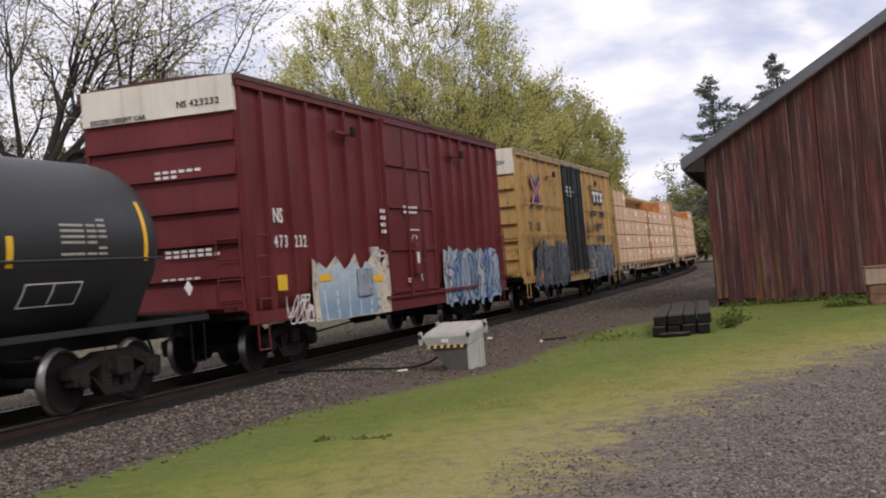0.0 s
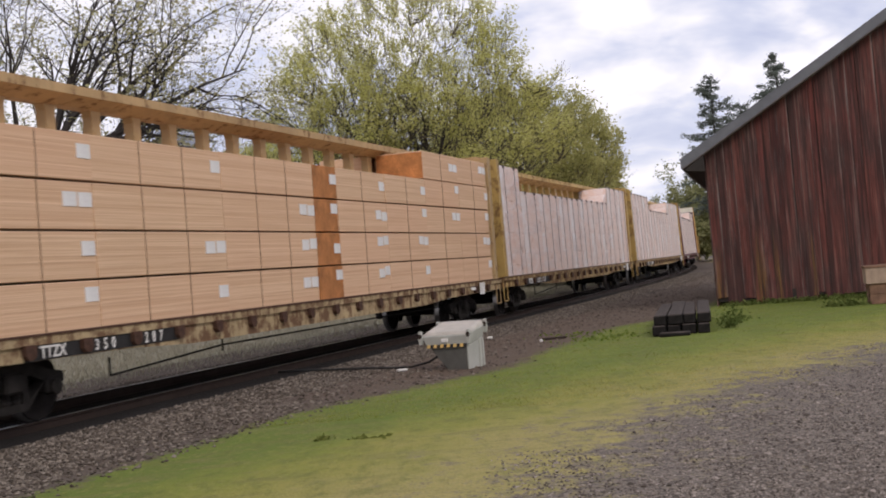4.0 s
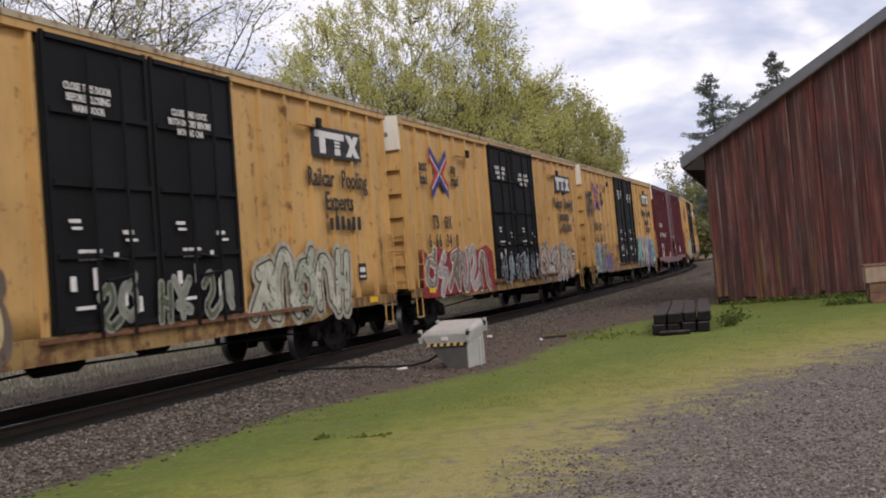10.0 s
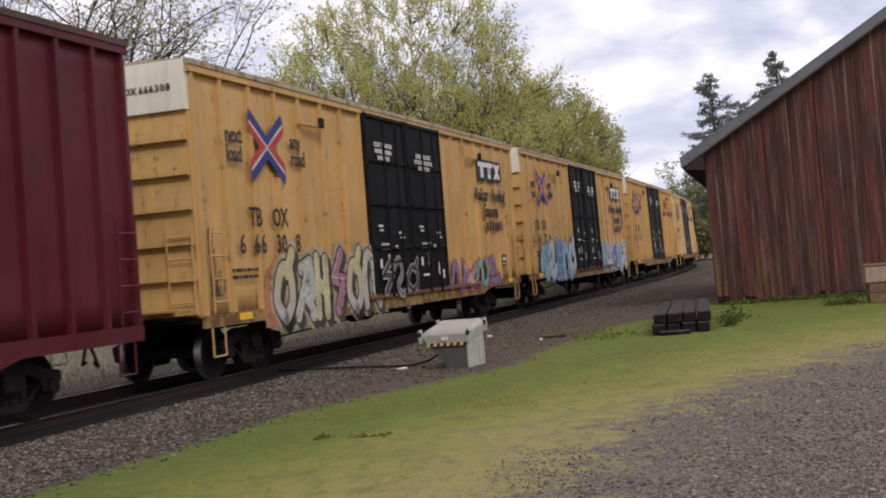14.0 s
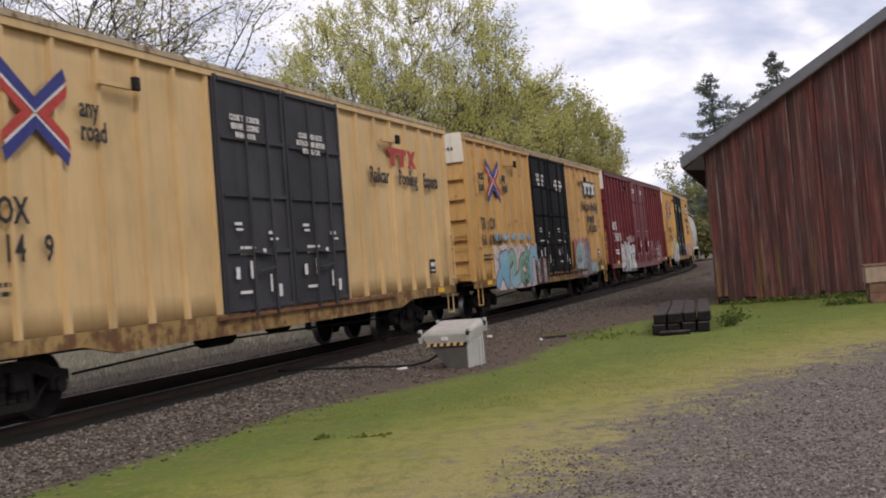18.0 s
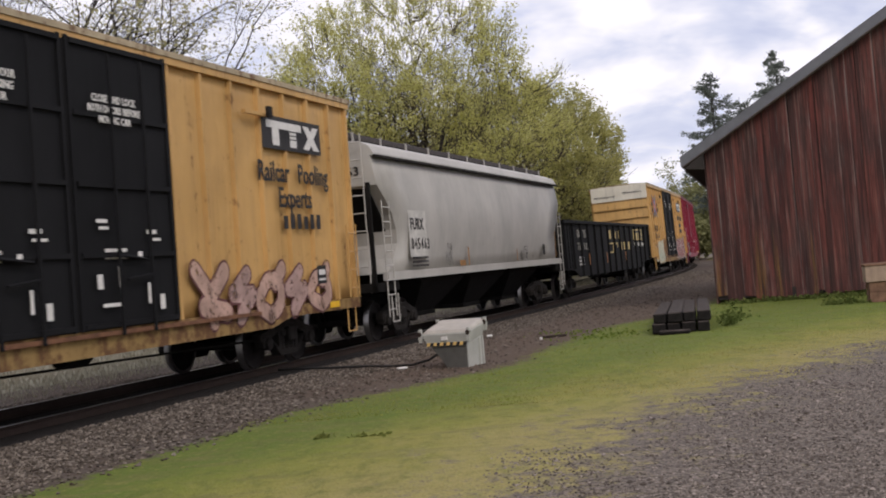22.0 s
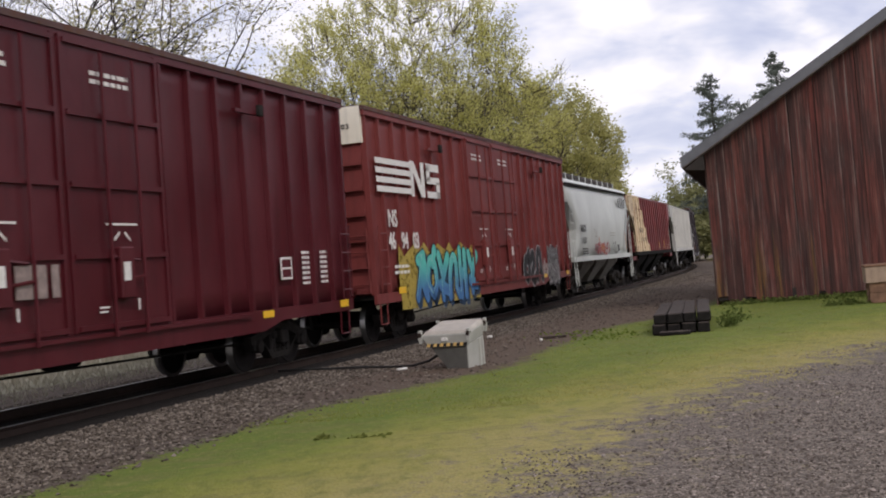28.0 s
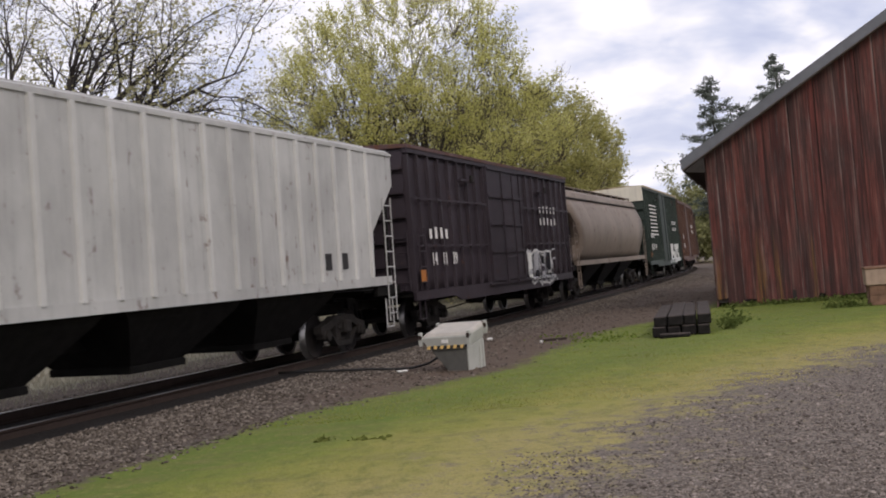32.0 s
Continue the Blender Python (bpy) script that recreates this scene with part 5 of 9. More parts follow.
emblem(c, 1.7, 3.0, 3.2, 4.4)
wordpart(c, "TB", 1.0, 2.46, 0.3, black_letter, wide=0.82)
wordpart(c, "OX", 2.0, 2.46, 0.3, black_letter, wide=0.82)
number(c, "505201", (0.9, 1.3, 1.75, 2.1, 2.6, 2.95), 1.95, 0.3, black_letter)
sign_panel(c, 11.65, 14.05, 3.66, 4.22, black_letter, white_letter)
wordpart(c, "Railcar", 11.25, 3.14, 0.33, black_letter, wide=0.85)
wordpart(c, "Pooling", 12.85, 3.14, 0.33, black_letter, wide=0.85)
wordpart(c, "Experts", 12.15, 2.62, 0.33, black_letter, wide=0.85)
letter_bars(c, 12.2, 2.08, 6, 0.28, black_letter, step=0.28)
scrawl(c, 10.4, 11.2, 2.35, 2.85, 6, spray(0.16, 0.05, 0.03), 71, wide=0.025)
scrawl(c, 11.3, 12.4, 2.35, 2.8, 6, spray(0.16, 0.05, 0.03), 72, wide=0.025)
notice(c, ("CLOSE AND LOCK", "BOTH DOORS BEFORE", "MOVING CAR"), 7.2, 4.05)
for z in (3.35, 2.35):
    bars(c, [(0.2, 6.3, z, z + 0.05), (9.7, 15.7, z, z + 0.05)], m, -1.615, "side_rib")
field(c, ragged(9.9, 15.2, 0.62, 1.98, 9, 73, 0.10), spray(0.022, 0.026, 0.055), -1.590)
field(c, [(14.7, 0.9), (15.65, 0.9), (15.65, 1.45), (15.0, 1.5), (14.9, 1.8), (14.6, 1.8)], spray(0.025, 0.035, 0.085), -1.591)
mural(c, 9.95, 14.9, 0.62, 1.95, 8, [spray(0.035, 0.036, 0.04), spray(0.10, 0.12, 0.15), spray(0.05, 0.06, 0.11)], spray(0.48, 0.50, 0.51), None, 25, 0.15, -1.622, gleam=spray(0.42, 0.44, 0.46))
bars(c, [(10.6, 10.72, 1.05, 1.35)], yellow_tape, -1.64, "reflector")
mural(c, 1.6, 6.3, 0.6, 2.15, 9, [spray(0.055, 0.060, 0.078), spray(0.030, 0.031, 0.038), spray(0.10, 0.105, 0.125), spray(0.09, 0.14, 0.18)], spray(0.16, 0.17, 0.20), None, 26, 0.22, -1.622, shade=spray(0.04, 0.042, 0.055), gleam=spray(0.30, 0.31, 0.33))
mural(c, 1.2, 2.2, 0.62, 1.2, 2, [spray(0.12, 0.15, 0.19), spray(0.48, 0.22, 0.10)], spray(0.20, 0.23, 0.26), None, 57, 0.16, -1.622)
endtext(c, "505201")
CARS.append(c)

# plum red fifty-foot boxcar
m = paint("plum_paint", (0.088, 0.008, 0.0145), 0.03, 0.2, 0.44, 0.2)
c = boxcar("glossy plum-red fifty-foot boxcar with white lettering", -99.5, 15.8, m, door=(6.1, 9.3), leaves=1, roof=dark_roof, pitch=0.85, bulge=0.026)
wordpart(c, "TO", 1.4, 2.7, 0.28, white_letter, wide=0.82)
wordpart(c, "FX", 2.35, 2.7, 0.28, white_letter, wide=0.82)
number(c, "887188", (1.4, 1.62, 2.35, 2.52, 3.1, 3.32), 2.15, 0.26, white_letter)
bars(c, [(4.0, 4.3, 2.15, 2.4)], white_letter, -1.592, "data_plate")
bars(c, [(4.04, 4.26, 2.19, 2.36)], m, -1.598, "data_plate_face")
for x in (1.5, 2.3):
    small_print(c, x, 1.75, 0.35, 6, white_letter, 0.06, seed=int(x * 9))
bars(c, [(1.5, 2.0, 0.98, 1.15)], yellow_tape, -1.605, "reflector")
bars(c, [(1.5, 2.0, 0.68, 0.86)], orange_tape, -1.605, "reflector")
bars(c, [(5.3, 5.75, 0.95, 1.25)], paper_card, -1.605, "routing_card")
small_print(c, 7.0, 2.2, 1.6, 1, white_letter, 0.07, -1.668, 8)
door_marks(c, 7.8, m, 2.0)
small_print(c, 11.8, 1.55, 0.8, 3, white_letter, 0.07, seed=9)
endtext(c, "887188", mark="")
CARS.append(c)

# maroon sixty-foot boxcars
worn_letter = plain("worn_white_stencil", (0.34, 0.15, 0.16), 0.6, 0, 14, 0.3, 0)
for tag, lead, length, num, col, patches, xs, lab in (
        ("c", 20.3, 19.0, "354811", (0.140, 0.020, 0.024), [], (0.93, 1.3, 1.72, 2.1, 2.6, 2.8), "maroon sixty-foot boxcar with white outlined graffiti"),
        ("d", 121.7, 19.4, "472210", (0.215, 0.013, 0.033), [(1.5, 4.9, 0.7, 1.8, [PK, (0.03, 0.06, 0.055), (0.06, 0.07, 0.07), PK], (0.34, 0.36, 0.33), (0.20, 0.22, 0.20))], (0.9, 1.1, 1.6, 1.8, 2.3, 2.5), "raspberry-red boxcar with dark graffiti"),
        ("e", 142.2, 18.8, "472629", (0.076, 0.0060, 0.0105), [], (1.0, 1.25, 2.0, 2.25, 3.0, 3.25), "dark maroon boxcar with buckled sides, free of graffiti"),
        ("f", 162.3, 18.85, "469403", (0.172, 0.035, 0.032), [], (0.95, 1.15, 1.75, 1.95, 2.5, 2.7), "maroon boxcar with a white striped sign and turquoise graffiti")):
    m = paint("maroon_paint_" + tag, col, 0.10, 0.3, 0.42 if tag == "e" else 0.5, 0.22 if tag == "e" else 0.14, patches=patches)
    c = boxcar(lab, lead, length, m, door=(7.05, 11.9), leaves=2, roof=dark_roof, pitch=0.88, bulge=0.03 if tag == "e" else 0.016)
    ink = worn_letter if tag == "d" else white_letter
    number(c, num, xs, 1.97, 0.38, ink)
    for word, x in {"c": (("AO", 0.93), ("K", 1.75)), "d": (), "e": (("NS", 1.0),), "f": (("NS", 1.0),)}[tag]:
        wordpart(c, word, x, 2.48, 0.38, ink, wide=0.85)
    if tag == "d":
        letter_bars(c, 0.95, 2.48, 3, 0.36, ink, step=0.42)
    for x in (7.6, 10.2):
        small_print(c, x, 4.55, 0.9, 2, white_letter, 0.06, -1.606, int(x))
        door_marks(c, x + 0.45, m)
    bars(c, [(1.3, 1.75, 0.95, 1.1)], yellow_tape, -1.605, "reflector")
    bars(c, [(14.8, 15.2, 0.86, 0.98), (18.1, 18.5, 0.86, 1.0)], yellow_tape, -1.605, "reflector")
    small_print(c, 1.2, 1.6, 0.9, 2, white_letter, 0.07, seed=5)
    if tag == "c":
        white_fill = spray(0.62, 0.62, 0.60)
        mural(c, 2.7, 6.6, 0.66, 1.85, 5, [white_fill], spray(0.016, 0.015, 0.016), white_fill, 27, 0.27, -1.594, text="BINDZ", shade=spray(0.02, 0.018, 0.018))
        field(c, [(2.8, 0.58), (2.8, 0.74), (6.9, 0.74), (6.9, 0.58)], white_fill, -1.592)
        mural(c, 4.6, 6.8, 1.95, 2.2, 8, [spray(0.46, 0.34, 0.33)], spray(0.46, 0.34, 0.33), None, 58, 0.018)
        mural(c, 12.4, 13.5, 0.75, 1.9, 1, [spray(0.14, 0.02, 0.024)], spray(0.55, 0.48, 0.47), None, 28, 0.16, text="1")
        scrawl(c, 14.2, 16.6, 0.7, 2.0, 12, spray(0.45, 0.40, 0.40), 29, wide=0.026)
    if tag == "f":
        mural(c, 12.3, 14.6, 0.62, 1.95, 3, [spray(0.020, 0.018, 0.020)], spray(0.45, 0.44, 0.44), None, 33, 0.34, -1.594, text="421")
        mural(c, 14.7, 15.4, 0.95, 1.45, 3, [spray(0.52, 0.42, 0.38)], spray(0.5, 0.42, 0.4), None, 59, 0.03)
        field(c, ragged(15.5, 17.0, 0.58, 1.95, 4, 72, 0.2), spray(0.03, 0.028, 0.03), -1.590)
        mural(c, 15.5, 17.0, 0.60, 1.3, 5, [spray(0.03, 0.028, 0.03)], spray(0.50, 0.49, 0.49), None, 60, 0.05, -1.594)
        mural(c, 15.5, 17.0, 1.2, 1.95, 4, [spray(0.03, 0.028, 0.03)], spray(0.50, 0.49, 0.49), None, 73, 0.07, -1.594)
        gold = spray(0.40, 0.30, 0.06)
        field(c, ragged(1.5, 7.5, 0.56, 2.12, 13, 71, 0.34), gold, -1.590)
        sea = fade_spray((0.10, 0.52, 0.42), (0.06, 0.17, 0.36), 0.95, 1.65)
        mural(c, 2.4, 7.3, 0.56, 2.02, 6, [sea], spray(0.02, 0.03, 0.05), None, 30, 0.30, -1.594, text="645175", gleam=spray(0.30, 0.58, 0.58), shade=spray(0.02, 0.05, 0.10))
        for z in (3.25, 3.46, 3.67, 3.88):
            bars(c, [(0.45, 2.7, z, z + 0.13)], white_letter, -1.605, "sign_stripe")
        bars(c, [(2.62, 2.82, 3.2, 4.05), (3.36, 3.58, 3.2, 4.05), (3.75, 4.7, 3.86, 4.05), (3.75, 4.0, 3.6, 4.0), (3.75, 4.7, 3.55, 3.72), (4.45, 4.7, 3.2, 3.6), (3.75, 4.7, 3.2, 3.36)], white_letter, -1.605, "sign_mark")
        part("sign_mark", prismed([(2.62, 4.05), (2.90, 4.05), (3.58, 3.2), (3.30, 3.2)], "y", -1.609, -1.604), white_letter, c)
    if tag == "e":
        bars(c, [(15.6, 16.05, 1.5, 1.9)], white_letter, -1.592, "data_plate")
        bars(c, [(15.65, 16.0, 1.72, 1.86), (15.65, 16.0, 1.54, 1.68)], m, -1.598, "data_plate_face")
        for x in (16.5, 17.3):
            small_print(c, x, 2.0, 0.3, 7, white_letter, 0.05, seed=int(x * 7))
        bars(c, [(8.35, 8.95, 1.5, 1.92), (9.05, 9.2, 1.5, 1.92)], plain("dirty_card", (0.27, 0.21, 0.19), 0.9, 0, 9, 0.3, 0), -1.668, "routing_card")
    endtext(c, num, mark="NS" if tag in "ef" else "")
    CARS.append(c)

# black and green fifty-foot boxcars at the end
for tag, lead, length, num, col, patches, lab, band, zt in (
        ("g", 232.5, 16.7, "141139", (0.030, 0.021, 0.026), [(10.4, 14.2, 0.7, 1.9, [PK, (0.05, 0.04, 0.05)], (0.35, 0.35, 0.36))], "blackened boxcar with white lettering", False, 4.5),
        ("h", 269.05, 16.6, "602114", (0.024, 0.036, 0.028), [(9.8, 15.5, 0.7, 1.9, [PK, PW, (0.2, 0.22, 0.22)], PW)], "dark green boxcar with a pale roof end", True, 5.05),
        ("i", 287.2, 16.4, "308826", (0.085, 0.04, 0.026), [], "brown weathered boxcar with faded lettering", False, 4.9),
        ("j", 305.0, 16.4, "308833", (0.06, 0.035, 0.026), [], "dark brown weathered boxcar", False, 4.9)):
    m = paint("dark_paint_" + tag, col, 0.22, 0.35, 0.6, patches=patches)
    c = boxcar(lab, lead, length, m, door=(6.3, 10.0), leaves=1, roof=dark_roof if tag != "h" else galv, pitch=0.82, zt=zt, band=band)
    number(c, num, (1.3, 1.52, 2.1, 2.3, 2.9, 3.1), 1.6, 0.3, white_letter)
    letter_bars(c, 1.25, 2.25, 4, 0.28, white_letter, step=0.4)
    letter_bars(c, 12.4, 3.1, 5, 0.24, white_letter, step=0.5)
    letter_bars(c, 12.4, 2.7, 5, 0.24, white_letter, step=0.5)
    bars(c, [(0.35, 0.8, 1.2, 1.5)], orange_tape, -1.61, "reflector")
    if tag == "g":
        for z in (3.2, 2.05):
            bars(c, [(0.2, 6.2, z, z + 0.05), (10.1, length - 0.2, z, z + 0.05)], m, -1.62, "side_rib")
    if tag == "h":
        for i in range(9):
            bars(c, [(1.6, 4.6, 2.4 + i * 0.2, 2.46 + i * 0.2)], white_letter, -1.604, "white_stripe")
    CARS.append(c)


# ---- centrebeam flatcars with lumber ----
flat_yellow = paint("flatcar_yellow", (0.46, 0.30, 0.095), 0.46, 0.3)
flat_tan = paint("faded_tan_flatcar", (0.40, 0.27, 0.13), 0.40, 0.3)
sill_tan = paint("rusty_tan_sill", (0.40, 0.30, 0.165), 0.62, 0.3, 0.7)
flat_maroon = paint("flatcar_maroon", (0.10, 0.020, 0.022), 0.2, 0.3)
winch_brown = plain("rusty_winch", (0.085, 0.040, 0.024), 0.85, 0.1, 9, 0.4, 0.3)
sill_yellow = paint("rusty_flatcar_sill", (0.38, 0.27, 0.115), 0.66, 0.3, 0.7)
pale_strap = plain("thin_brown_strap", (0.24, 0.15, 0.09), 0.6, 0, 5, 0.2, 0)
strap = plain("dark_strap", (0.075, 0.058, 0.050), 0.5, 0, 5, 0.2, 0)
tape = plain("white_wrap_tape", (0.72, 0.70, 0.68), 0.35, 0, 6, 0.15, 0.1)


def lumber_material(wrapped):
    m, nt, b = shader("plastic_wrapped_lumber" if wrapped else "sawn_lumber", 0.32 if wrapped else 0.8, 0, 0.5)
    here = coords(nt)
    info = nt.nodes.new("ShaderNodeObjectInfo")
    shift = nt.nodes.new("ShaderNodeVectorMath")
    shift.operation = "MULTIPLY_ADD"
    nt.links.new(info.outputs["Random"], shift.inputs[0])
    shift.inputs[1].default_value = (37.0, 0.0, 23.0)
    nt.links.new(here, shift.inputs[2])
    o = shift.outputs[0]
    boards = noisy(nt, mapped(nt, o, (0.15, 1, 26)), 1.0, 2)
    grain = noisy(nt, mapped(nt, o, (0.8, 9, 70)), 1.0, 4)
    c = mixed(nt, ranged(nt, boards, 0.35, 0.65), (0.58, 0.37, 0.225), (0.70, 0.48, 0.31))
    c = mixed(nt, ranged(nt, grain, 0.4, 0.7, 0, 0.45), c, (0.45, 0.27, 0.15))
    c = mixed(nt, calc(nt, "MULTIPLY", info.outputs["Random"], 0.35), c, (0.66, 0.38, 0.24))
    if wrapped:
        film = noisy(nt, mapped(nt, o, (1.1, 1.6, 1.9)), 1.4, 5, 0.62, twist=1.6)
        sep = nt.nodes.new("ShaderNodeSeparateXYZ")
        nt.links.new(here, sep.inputs[0])
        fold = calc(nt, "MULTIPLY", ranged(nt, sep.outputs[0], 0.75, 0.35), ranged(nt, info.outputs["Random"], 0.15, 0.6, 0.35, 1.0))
        c = mixed(nt, 0.55, c, (0.68, 0.48, 0.43))
        c = mixed(nt, ranged(nt, film, 0.42, 0.66, 0, 0.7), c, (0.72, 0.66, 0.65))
        dull = noisy(nt, mapped(nt, o, (0.5, 1, 1.3), (5, 0, 2)), 1.0, 4, 0.6, twist=0.8)
        c = mixed(nt, ranged(nt, dull, 0.5, 0.7, 0, 0.5), c, (0.46, 0.36, 0.33))
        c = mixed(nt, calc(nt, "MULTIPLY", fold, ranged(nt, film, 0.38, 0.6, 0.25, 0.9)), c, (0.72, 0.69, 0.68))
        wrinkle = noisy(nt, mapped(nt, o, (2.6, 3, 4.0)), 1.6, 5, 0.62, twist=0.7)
        # Glints of the film are painted into the colour along its wrinkles.
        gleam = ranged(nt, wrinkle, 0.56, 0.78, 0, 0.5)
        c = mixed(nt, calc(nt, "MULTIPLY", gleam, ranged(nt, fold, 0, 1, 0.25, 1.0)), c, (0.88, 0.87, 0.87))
        crease = noisy(nt, mapped(nt, o, (0.9, 3, 1.3), (1, 1, 1)), 0.9, 3, 0.5, twist=1.8)
        ridge = calc(nt, "POWER", calc(nt, "SUBTRACT", 1.0, calc(nt, "ABSOLUTE", calc(nt, "MULTIPLY_ADD", crease, 9.0, -4.5))), 3.0)
        bumped(nt, b, calc(nt, "ADD", calc(nt, "ADD", calc(nt, "MULTIPLY", film, 2.0), wrinkle), calc(nt, "MULTIPLY", calc(nt, "MAXIMUM", ridge, 0.0), 0.22)), 0.45, 0.04)
        nt.links.new(ranged(nt, film, 0.3, 0.7, 0.25, 0.5), b.inputs["Roughness"])
    else:
        bumped(nt, b, boards, 0.5, 0.02)
    nt.links.new(c, b.inputs["Base Color"])
    return m


wrapped, sawn = lumber_material(True), lumber_material(False)
grain_end = plain("orange_board_ends", (0.44, 0.175, 0.055), 0.8, 0, 3, 0.45)


def bundle_mesh(w, h, slack=0.0, seed=0):
    """A pack of lumber; under slack film its outer face is uneven."""
    if not slack:
        return boxed(0.001, w - 0.001, -1.40, -0.14, 0.002, h - 0.002, bevel=0.008)
    bm = bmesh.new()
    nx, nz = max(6, int(w / 0.16)), 6
    grid = []
    for j in range(nz + 1):
        line = []
        for i in range(nx + 1):
            u, v = i / nx, j / nz
            x, z = 0.001 + (w - 0.002) * u, 0.001 + (h - 0.002) * v
            rim = min(1.0, 4 * v + 0.2, 4 * (1 - v) + 0.2, 5 * u + 0.2, 5 * (1 - u) + 0.2)
            push = slack * (noise.noise(Vector((x * 1.4 + seed * 7.3, z * 2.0, seed))) + 0.7 * noise.noise(Vector((x * 3.1, z * 4.7, seed + 4.0)))) * rim
            line.append(bm.verts.new((x, -1.395 - push, z)))
        grid.append(line)
    for p, q in zip(grid, grid[1:]):
        for i in range(nx):
            f = bm.faces.new((p[i], p[i + 1], q[i + 1], q[i]))
            f.smooth = True
    back = [bm.verts.new((x, -0.14, z)) for x, z in ((0.001, 0.001), (w - 0.001, 0.001), (w - 0.001, h - 0.001), (0.001, h - 0.001))]
    front = [bm.verts.new((x, -1.390, z)) for x, z in ((0.001, 0.001), (w - 0.001, 0.001), (w - 0.001, h - 0.001), (0.001, h - 0.001))]
    bm.faces.new(back[::-1])
    for i in range(4):
        bm.faces.new((front[i], back[i], back[(i + 1) % 4], front[(i + 1) % 4]))
    return bm


def centrebeam(label, lead, length, mat, is_wrapped, load_label, head, tail, num, tiers=4, seed=1, packs=(), along=0.0):
    car = thing("centrebeam_flatcar", label, "flatcar", "flatcars of the train")
    f, b = -0.62, length + 0.62
    k = round(length, 2)
    for side in (-1, 1):
        def sill():
            bm = bmesh.new()
            box(bm, f, b, -1.46, -1.34, 0.92, 1.04)
            prism(bm, [(f, 0.92), (f, 0.74), (4.2, 0.70), (6.0, 0.62), (b - 6.0 + f, 0.62), (b - 4.2 + f, 0.70), (b, 0.74), (b, 0.92)], "y", -1.42, -1.37)
            return bm
        s = cpart("side_sill", ("cb_sill", k), sill, sill_yellow if mat is flat_yellow else sill_tan if mat is flat_tan else mat, car)
        cpart("deck_edge", ("cb_edge", k, side), lambda: boxed(f, b, min(side * 1.36, side * 1.475), max(side * 1.36, side * 1.475), 1.03, 1.055), winch_brown, car, "rusty deck edge")
        if side > 0:
            s.matrix_local = Matrix.Translation((length, 0, 0)) @ Matrix.Rotation(math.pi, 4, "Z")
        n = 19
        for i in range(n):
            w = cpart("load_winch", "winch", lambda: prismed([(-0.10, 0.80), (-0.10, 0.93), (0.10, 0.93), (0.10, 0.80), (0.05, 0.74), (-0.05, 0.74)], "y", -1.50, -1.41), winch_brown, car)
            w.location = (0.8 + (length - 1.6) * i / (n - 1), 0, 0)
            if side > 0:
                w.matrix_local = Matrix.Translation((length, 0, 0)) @ Matrix.Rotation(math.pi, 4, "Z") @ Matrix.Translation((0.8 + (length - 1.6) * i / (n - 1), 0, 0))
    cpart("deck", ("cb_deck", k), lambda: boxed(f, b, -1.34, 1.34, 0.94, 1.03), under_black, car)

    for rear in (False, True):
        bh = cpart("end_bulkhead", "bh_sheet", lambda: boxed(-0.12, -0.03, -1.18, 1.18, 1.03, 4.4), mat, car, "ribbed steel end bulkhead")
        for y in (-1.46, 1.18):
            cpart("bulkhead_post", ("bh_post", y), lambda: boxed(-0.32, -0.02, y, y + 0.28, 1.03, 4.62, bevel=0.015), mat, bh)
        for z in (1.5, 2.1, 2.7, 3.3, 3.9):
            cpart("bulkhead_rib", ("bh_rib", z), lambda: prismed([(-0.121, z), (-0.29, z), (-0.29, z + 0.06), (-0.121, z + 0.16)], "y", -1.18, 1.18), mat, bh)
        cpart("bulkhead_header", "bh_head", lambda: prismed([(-0.31, 4.30), (-0.31, 4.66), (-0.03, 4.66), (-0.03, 4.30)], "y", -1.18, 1.18), mat, bh)
        if rear:
            bh.matrix_local = flip(length)
    cpart("top_chord", ("cb_top", k), lambda: prismed([(-0.42, 4.52), (-0.42, 4.66), (0.42, 4.66), (0.42, 4.52), (0.12, 4.40), (-0.12, 4.40)], "x", -0.3, length + 0.3), mat, car, "wide top beam")
    n = 20
    for i in range(1, n):
        p = cpart("beam_post", "beam_post", lambda: prismed([(-0.11, 1.03), (-0.11, 4.3), (-0.16, 4.42), (0.16, 4.42), (0.11, 4.3), (0.11, 1.03)], "y", -0.09, 0.09), mat, car)
        p.location = (length * i / n, 0, 0)
    for z in (2.2, 3.3):
        cpart("beam_girt", ("girt", k, z), lambda: boxed(0, length, -0.07, 0.07, z, z + 0.12), mat, car)
    inset = 2.0
    cpart("centre_sill", ("cb_csill", k), lambda: boxed(f - 0.1, b + 0.1, -0.3, 0.3, 0.62, 0.94), under_black, car)
    cpart("brake_rigging", ("cb_rig", k), lambda: rods([((4.0, -1.2, 0.60), (4.0, -1.2, 0.34)), ((4.0, -1.2, 0.34), (7.2, -1.2, 0.5)), ((7.2, -1.2, 0.5), (length - 4, -1.2, 0.5)), ((7.2, -1.2, 0.62), (7.2, -1.2, 0.4)), ((length - 4, -1.2, 0.62), (length - 4, -1.2, 0.4))], 0.018, 5), under_black, car)
    bogie(car, inset)
    bogie(car, length - inset)
    for x in (f, ):
        c = cpart("coupler", ("coupler", 0.0), coupler_mesh, under_black, car)
        c.location = (f + 0.35, 0, 0)
        c = cpart("coupler", ("coupler", 0.0), coupler_mesh, under_black, car)
        c.matrix_local = Matrix.Translation((b - 0.35, 0, 0)) @ Matrix.Rotation(math.pi, 4, "Z")
    for x in (f + 0.25, b - 0.25):
        for y in (-1.42, 1.42):
            stirrup(car, x, y, mat)
